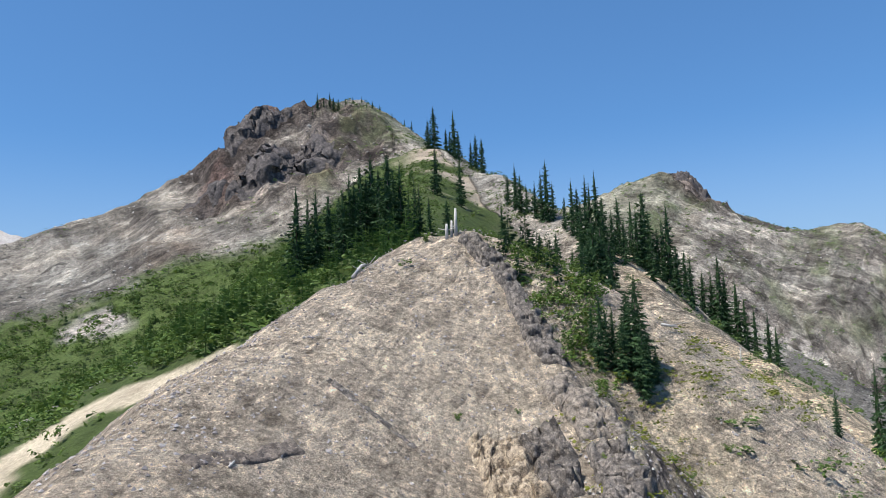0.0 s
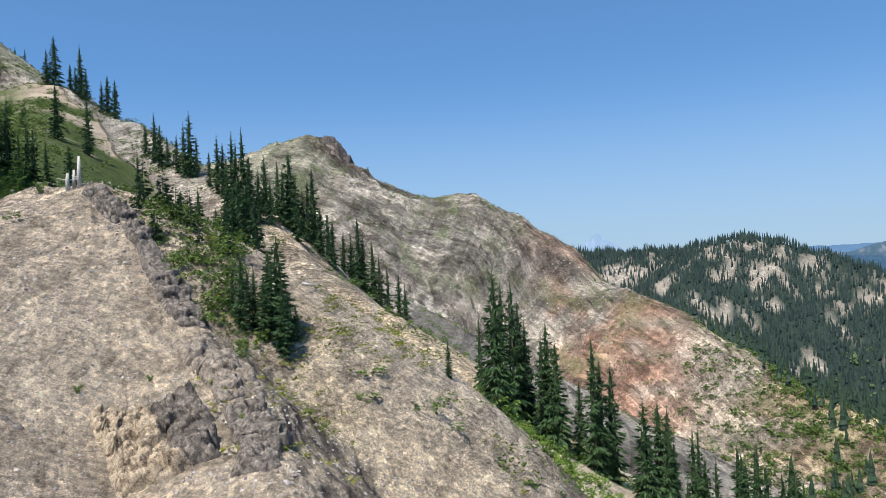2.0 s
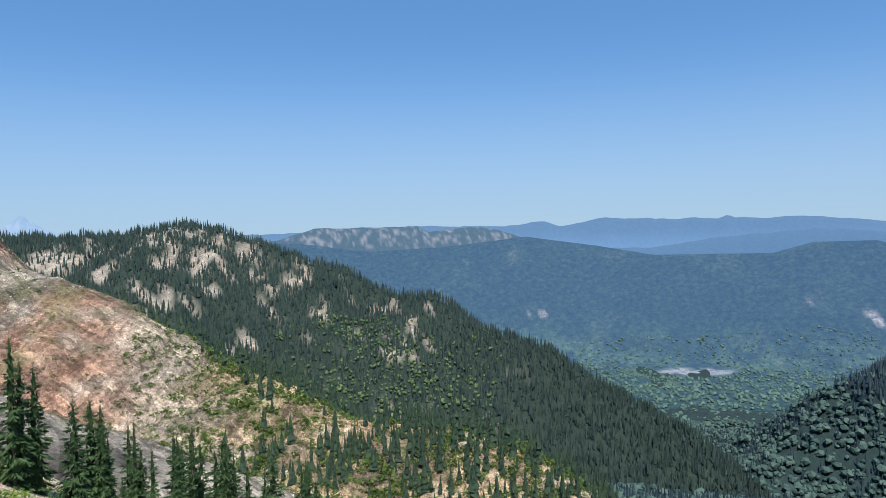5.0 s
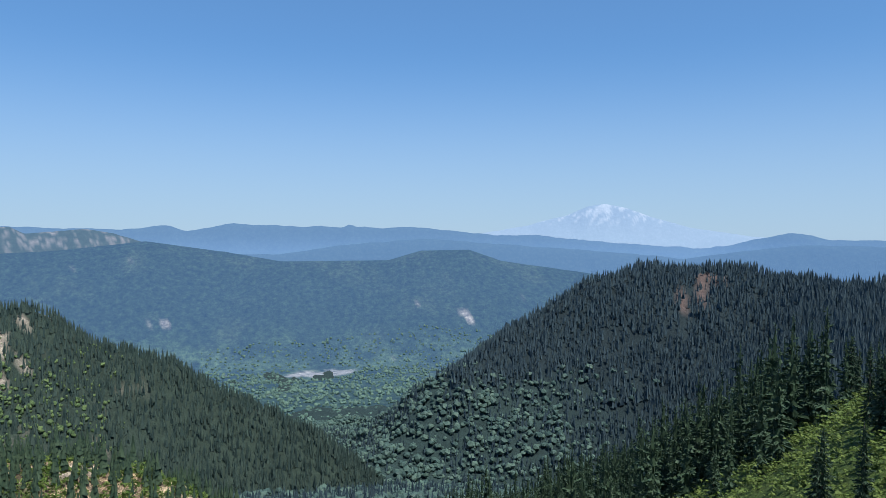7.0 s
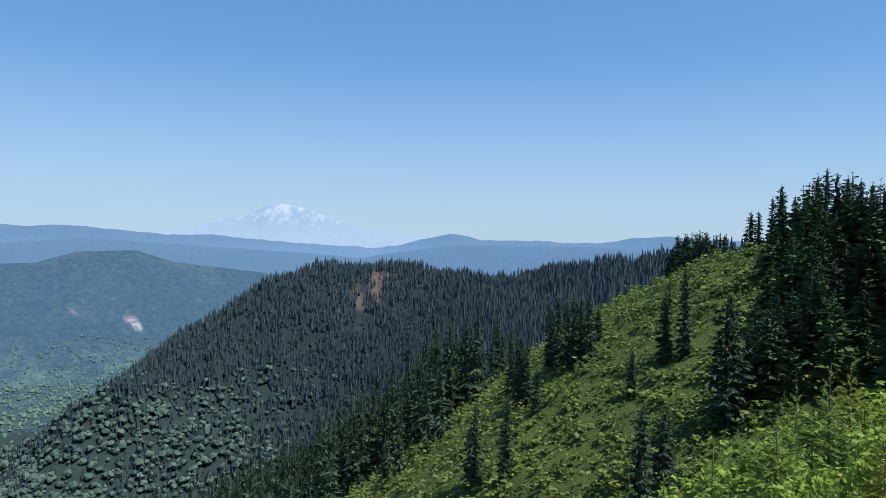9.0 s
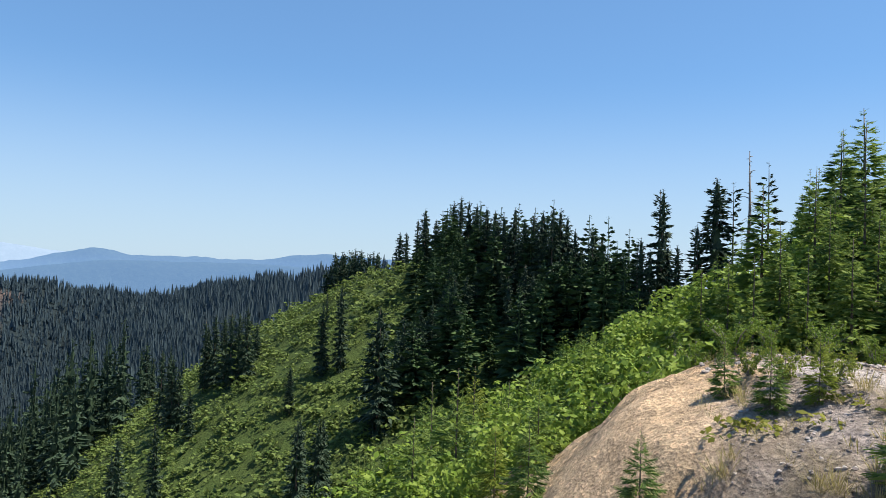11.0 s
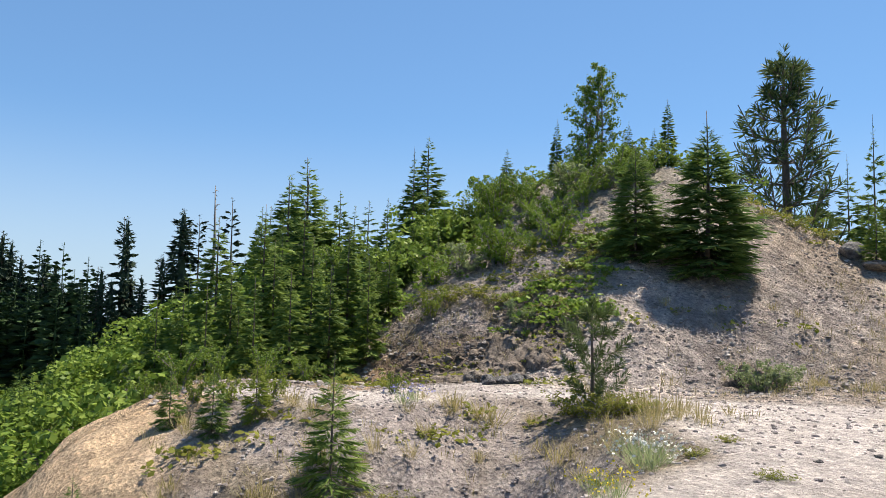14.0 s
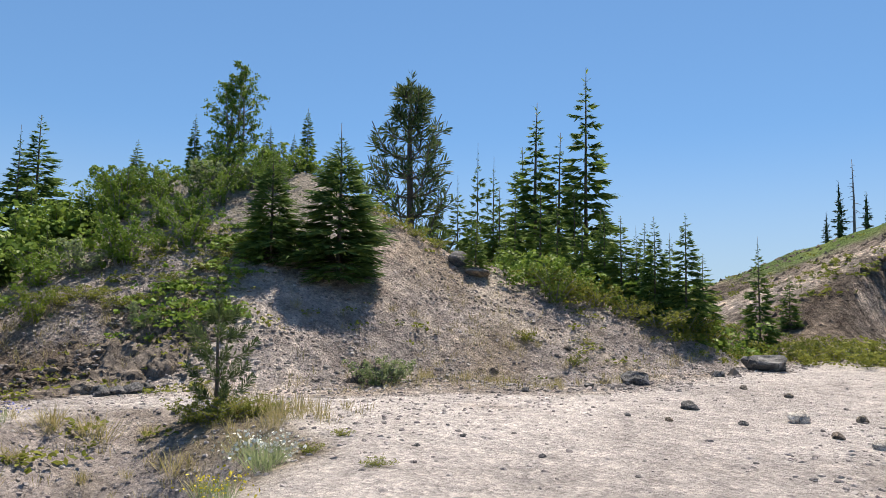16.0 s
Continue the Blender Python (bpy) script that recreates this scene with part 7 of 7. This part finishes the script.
# ---- outcrops of the near ridge ----
def cells(x, y, seed):
    """Random blocks of unit size: each place's block value, and its distance to the nearest joint."""
    ix, iy = np.floor(x), np.floor(y)
    best = np.full(x.shape, 9.0)
    second = np.full(x.shape, 9.0)
    value, block = np.zeros(x.shape), np.zeros(x.shape)
    for dx in (-1, 0, 1):
        for dy in (-1, 0, 1):
            jx, jy = ix + dx, iy + dy
            px, py = jx + 0.5 + 0.42 * lattice(jx, jy, seed), jy + 0.5 + 0.42 * lattice(jx, jy, seed + 1)
            d = np.hypot(x - px, y - py)
            near = d < best
            second = np.where(near, best, np.minimum(second, d))
            value = np.where(near, lattice(jx, jy, seed + 2), value)
            block = np.where(near, jx * 1000 + jy, block)
            best = np.where(near, d, best)
    return value, second - best, block


def rock_face(label, mat, line, half, amount, size, grain, seed):
    """A jointed rock face that breaks out of the ground along a line of (azimuth, distance) points; half: its half width in metres."""
    p = [np.array(plan(*q)) for q in line]
    steps = [np.linalg.norm(b - a) for a, b in zip(p, p[1:])]
    total = sum(steps)
    n, k = int(total / grain) + 1, int(2 * half / grain) + 1
    s, w = np.linspace(0, total, n), np.linspace(-1, 1, k)
    cx, cy = np.interp(s, np.r_[0, np.cumsum(steps)], [q[0] for q in p]), np.interp(s, np.r_[0, np.cumsum(steps)], [q[1] for q in p])
    tx, ty = np.gradient(cx), np.gradient(cy)
    L = np.hypot(tx, ty)
    x = (cx[:, None] - ty[:, None] / L[:, None] * w[None] * half).ravel()
    y = (cy[:, None] + tx[:, None] / L[:, None] * w[None] * half).ravel()
    edge = np.minimum(1 - np.abs(np.tile(w, n)), np.repeat(np.minimum(s, total - s) / half, k)) + 0.30 * fbm(x / (size * 1.5), y / (size * 1.5), seed + 5, 3)
    out = step(0.12, 0.45, edge)
    along, across = np.repeat(s, k) * 1.5, np.tile(w, n) * half
    bx, by = along + 0.6 * size * fbm(x / size, y / size, seed, 4), across + 0.6 * size * fbm(x / size, y / size, seed + 3, 4)
    v1, j1, block = cells(bx / size, by / size, seed)
    v2, j2, _ = cells(bx / (0.38 * size), by / (0.30 * size), seed + 11)
    open_ = step(-0.25, 0.25, fbm(x / (1.6 * size), y / (1.6 * size), seed + 9, 3))
    rise = 0.42 + 0.34 * v1 + 0.16 * v2 * open_ + 0.24 * ridged(bx / (0.9 * size), by / (0.6 * size), seed + 7, 3) - 0.70 * step(0.10, 0.0, j1) * open_ - 0.22 * step(0.14, 0.0, j2)
    z = height(x, y)
    d = 1.2 * grain + 0.15
    gx, gy = (height(x + d, y) - height(x - d, y)) / (2 * d), (height(x, y + d) - height(x, y - d)) / (2 * d)
    tall = np.sqrt(1 + gx * gx + gy * gy)
    push = amount * out * rise - 0.35 * (1 - out)
    x, y, z = x - push * gx / tall, y - push * gy / tall, z + push / tall
    i, j = np.meshgrid(np.arange(n - 1), np.arange(k - 1), indexing="ij")
    faces = np.stack([i * k + j, (i + 1) * k + j, (i + 1) * k + j + 1, i * k + j + 1], -1).reshape(-1, 4)
    keep = (out.reshape(n, k)[:-1, :-1] > 0.0).ravel()
    faces = faces[keep]
    block = block[faces[:, 0]]
    a = np.cross(np.c_[x, y, z][faces[0, 1]] - np.c_[x, y, z][faces[0, 0]], np.c_[x, y, z][faces[0, 2]] - np.c_[x, y, z][faces[0, 0]])
    ob = new("rock_outcrop")
    low = float(z.min())
    ob.location = (cx[0], cy[0], low)
    verts = np.c_[x - cx[0], y - cy[0], z - low]
    for b in np.unique(block):
        used, local = np.unique(faces[block == b], return_inverse=True)
        local = local.reshape(-1, 4)
        piece = new("block", mesh_from("block", verts[used], local if a[2] > 0 else local[:, ::-1], mat, True))
        piece.parent = ob
    return tagged(ob, label, "rock outcrop", "outcrops of the ridge")


rock_face("dark fractured basalt outcrop along the crest edge", BASALT, [(-1.6, 50.2), (-2.2, 49.5), (-4.4, 46), (-7.2, 40.5), (-8.6, 37)], 1.0, 0.7, 0.8, 0.08, 600)
rock_face("grey jointed rock ledge on the bare ridge", GREY_ROCK, [(-7.6, 36), (-10.2, 34), (-12.2, 31)], 1.4, 0.6, 1.0, 0.09, 620)
rock_face("dark rock rib at the ridge foot", BASALT, [(-11.6, 31), (-13.4, 28.5), (-13.0, 25.5)], 1.3, 0.7, 0.9, 0.09, 640)
rock_face("broken tan rock with dark clefts", TAN_ROCK, [(-3.0, 32.6), (-4.4, 30.2), (-5.6, 27.0)], 1.5, 1.0, 0.9, 0.07, 660)
rock_face("dark cleft rock beside tan blocks", BASALT, [(-6.6, 32.8), (-8.0, 30.4), (-8.8, 27.2)], 1.15, 1.0, 0.8, 0.07, 680)
rock_face("brown low rock ledge on the gravel face", EARTH_ROCK, [(11.5, 28.4), (15.5, 26.8), (20.5, 25.4)], 0.7, 0.14, 0.6, 0.06, 700)
rock_face("thin dark cracked ledge across the gravel face", BASALT, [(9.6, 33.5), (6.5, 32), (2.6, 30.5)], 0.28, 0.12, 0.35, 0.05, 720)
rock_face("dark rocky bank above the path", EARTH_ROCK, [(168, 14.9), (164, 15.4), (160.5, 15.8), (157, 16.8), (155, 17.8)], 1.2, 0.20, 0.6, 0.05, 740)
rock_face("dark earthy hollow with stones in the bank", EARTH_ROCK, [(143.4, 16.4), (141.2, 16.2), (138.8, 16.6)], 0.85, 0.4, 0.5, 0.05, 780)
rock_face("dark basalt crag with steep clefts on the mountain", CRAG_ROCK, [(16.0, 259), (14.6, 255), (12.6, 254), (10.4, 255), (8.6, 260)], 13.0, 5.0, 6.5, 0.5, 820)
rock_face("dark summit bluff with broken ledges", CRAG_ROCK, [(17.4, 284), (15.8, 286), (14.2, 289), (11.8, 292)], 9.0, 3.6, 6.0, 0.5, 840)
rock_face("dark cap rock on the second peak", CRAG_ROCK, [(-18.6, 473), (-20.0, 470), (-21.2, 466)], 6.0, 2.4, 5.0, 0.7, 860)
rock_face("dark rock rib low on the mountain face", CRAG_ROCK, [(20.5, 262), (18.5, 256), (17.2, 250)], 4.5, 3.0, 5.0, 0.7, 880)


# ---- dead wood ----
def log(points, radii, branches, seed, label, name="driftwood_log", category="dead wood"):
    """A weathered log or stump through points (azimuth, distance, height over the ground)."""
    rng = np.random.default_rng(seed)
    p = []
    for az, d, h in points:
        x, y = plan(az, d)
        p.append(np.array((x, y, ground_at(x, y) + h)))
    s = Shape()
    s.tube([q - p[0] for q in p], radii, 8)
    for k in range(branches):
        a = p[0] + (p[-1] - p[0]) * rng.uniform(0.25, 1.0) - p[0]
        e = a + rng.normal(size=3) * np.array((0.5, 0.5, 0.35)) + np.array((0, 0, 0.25))
        s.tube([a, (a + e) / 2 + rng.normal(size=3) * 0.06, e], [radii[-1] * 0.8, radii[-1] * 0.5, radii[-1] * 0.15], 5)
    ob = new(name, s.mesh(name, DEAD, True))
    ob.location = p[0]
    return tagged(ob, label, category, "bleached dead wood")


log([(-0.35, 50.5, -0.2), (-0.35, 50.5, 0.75), (-0.37, 50.5, 1.15)], [0.13, 0.12, 0.08], 0, 1, "short bleached broken trunk standing on the crest", "dead_stump")
log([(-0.75, 50.8, -0.2), (-0.78, 50.8, 1.1)], [0.11, 0.07], 0, 2, "short bleached broken trunk standing on the crest", "dead_stump")
log([(-1.1, 50.6, -0.2), (-1.1, 50.6, 0.9), (-1.13, 50.6, 1.9)], [0.15, 0.13, 0.08], 2, 3, "bleached broken trunk with a crooked limb on the crest", "dead_stump")
log([(5.0, 60, -0.2), (5.0, 60, 2.6)], [0.14, 0.08], 3, 4, "bleached broken trunk with bent limbs behind the crest", "dead_stump")
log([(7.4, 46.5, 0.1), (6.6, 46.8, 0.5), (5.9, 47.2, 0.3)], [0.14, 0.11, 0.06], 12, 5, "bleached gnarled root wad on the crest edge")
log([(-16.8, 47, 0.1), (-17.4, 47.2, 0.25), (-17.9, 47.8, 0.4)], [0.10, 0.08, 0.04], 2, 6, "bleached bent log lying on the scree")
log([(-20.3, 98, -0.1), (-20.2, 98, 3.4)], [0.18, 0.05], 8, 7, "bleached dead snag leaning among firs", "dead_stump")
log([(-22.3, 95, -0.1), (-22.4, 95, 2.6)], [0.16, 0.05], 8, 8, "grey dead snag with tangled limbs", "dead_stump")
log([(17.0, 25.6, 0.05), (16.6, 25.9, 0.12)], [0.05, 0.03], 0, 9, "short bleached stick on gravel")
planted("grove_undergrowth", "lower dark firs closing the gaps of the grove", "young firs",
        scatter(520, -149, -170, 82, 130, lambda x, y, z, o, r, az: step(-150, -153, az + 0.05 * (r - 90)) * 0.30, 63), BUSHY_FIRS, (6, 13), NEEDLES, 1.35, 0.3)
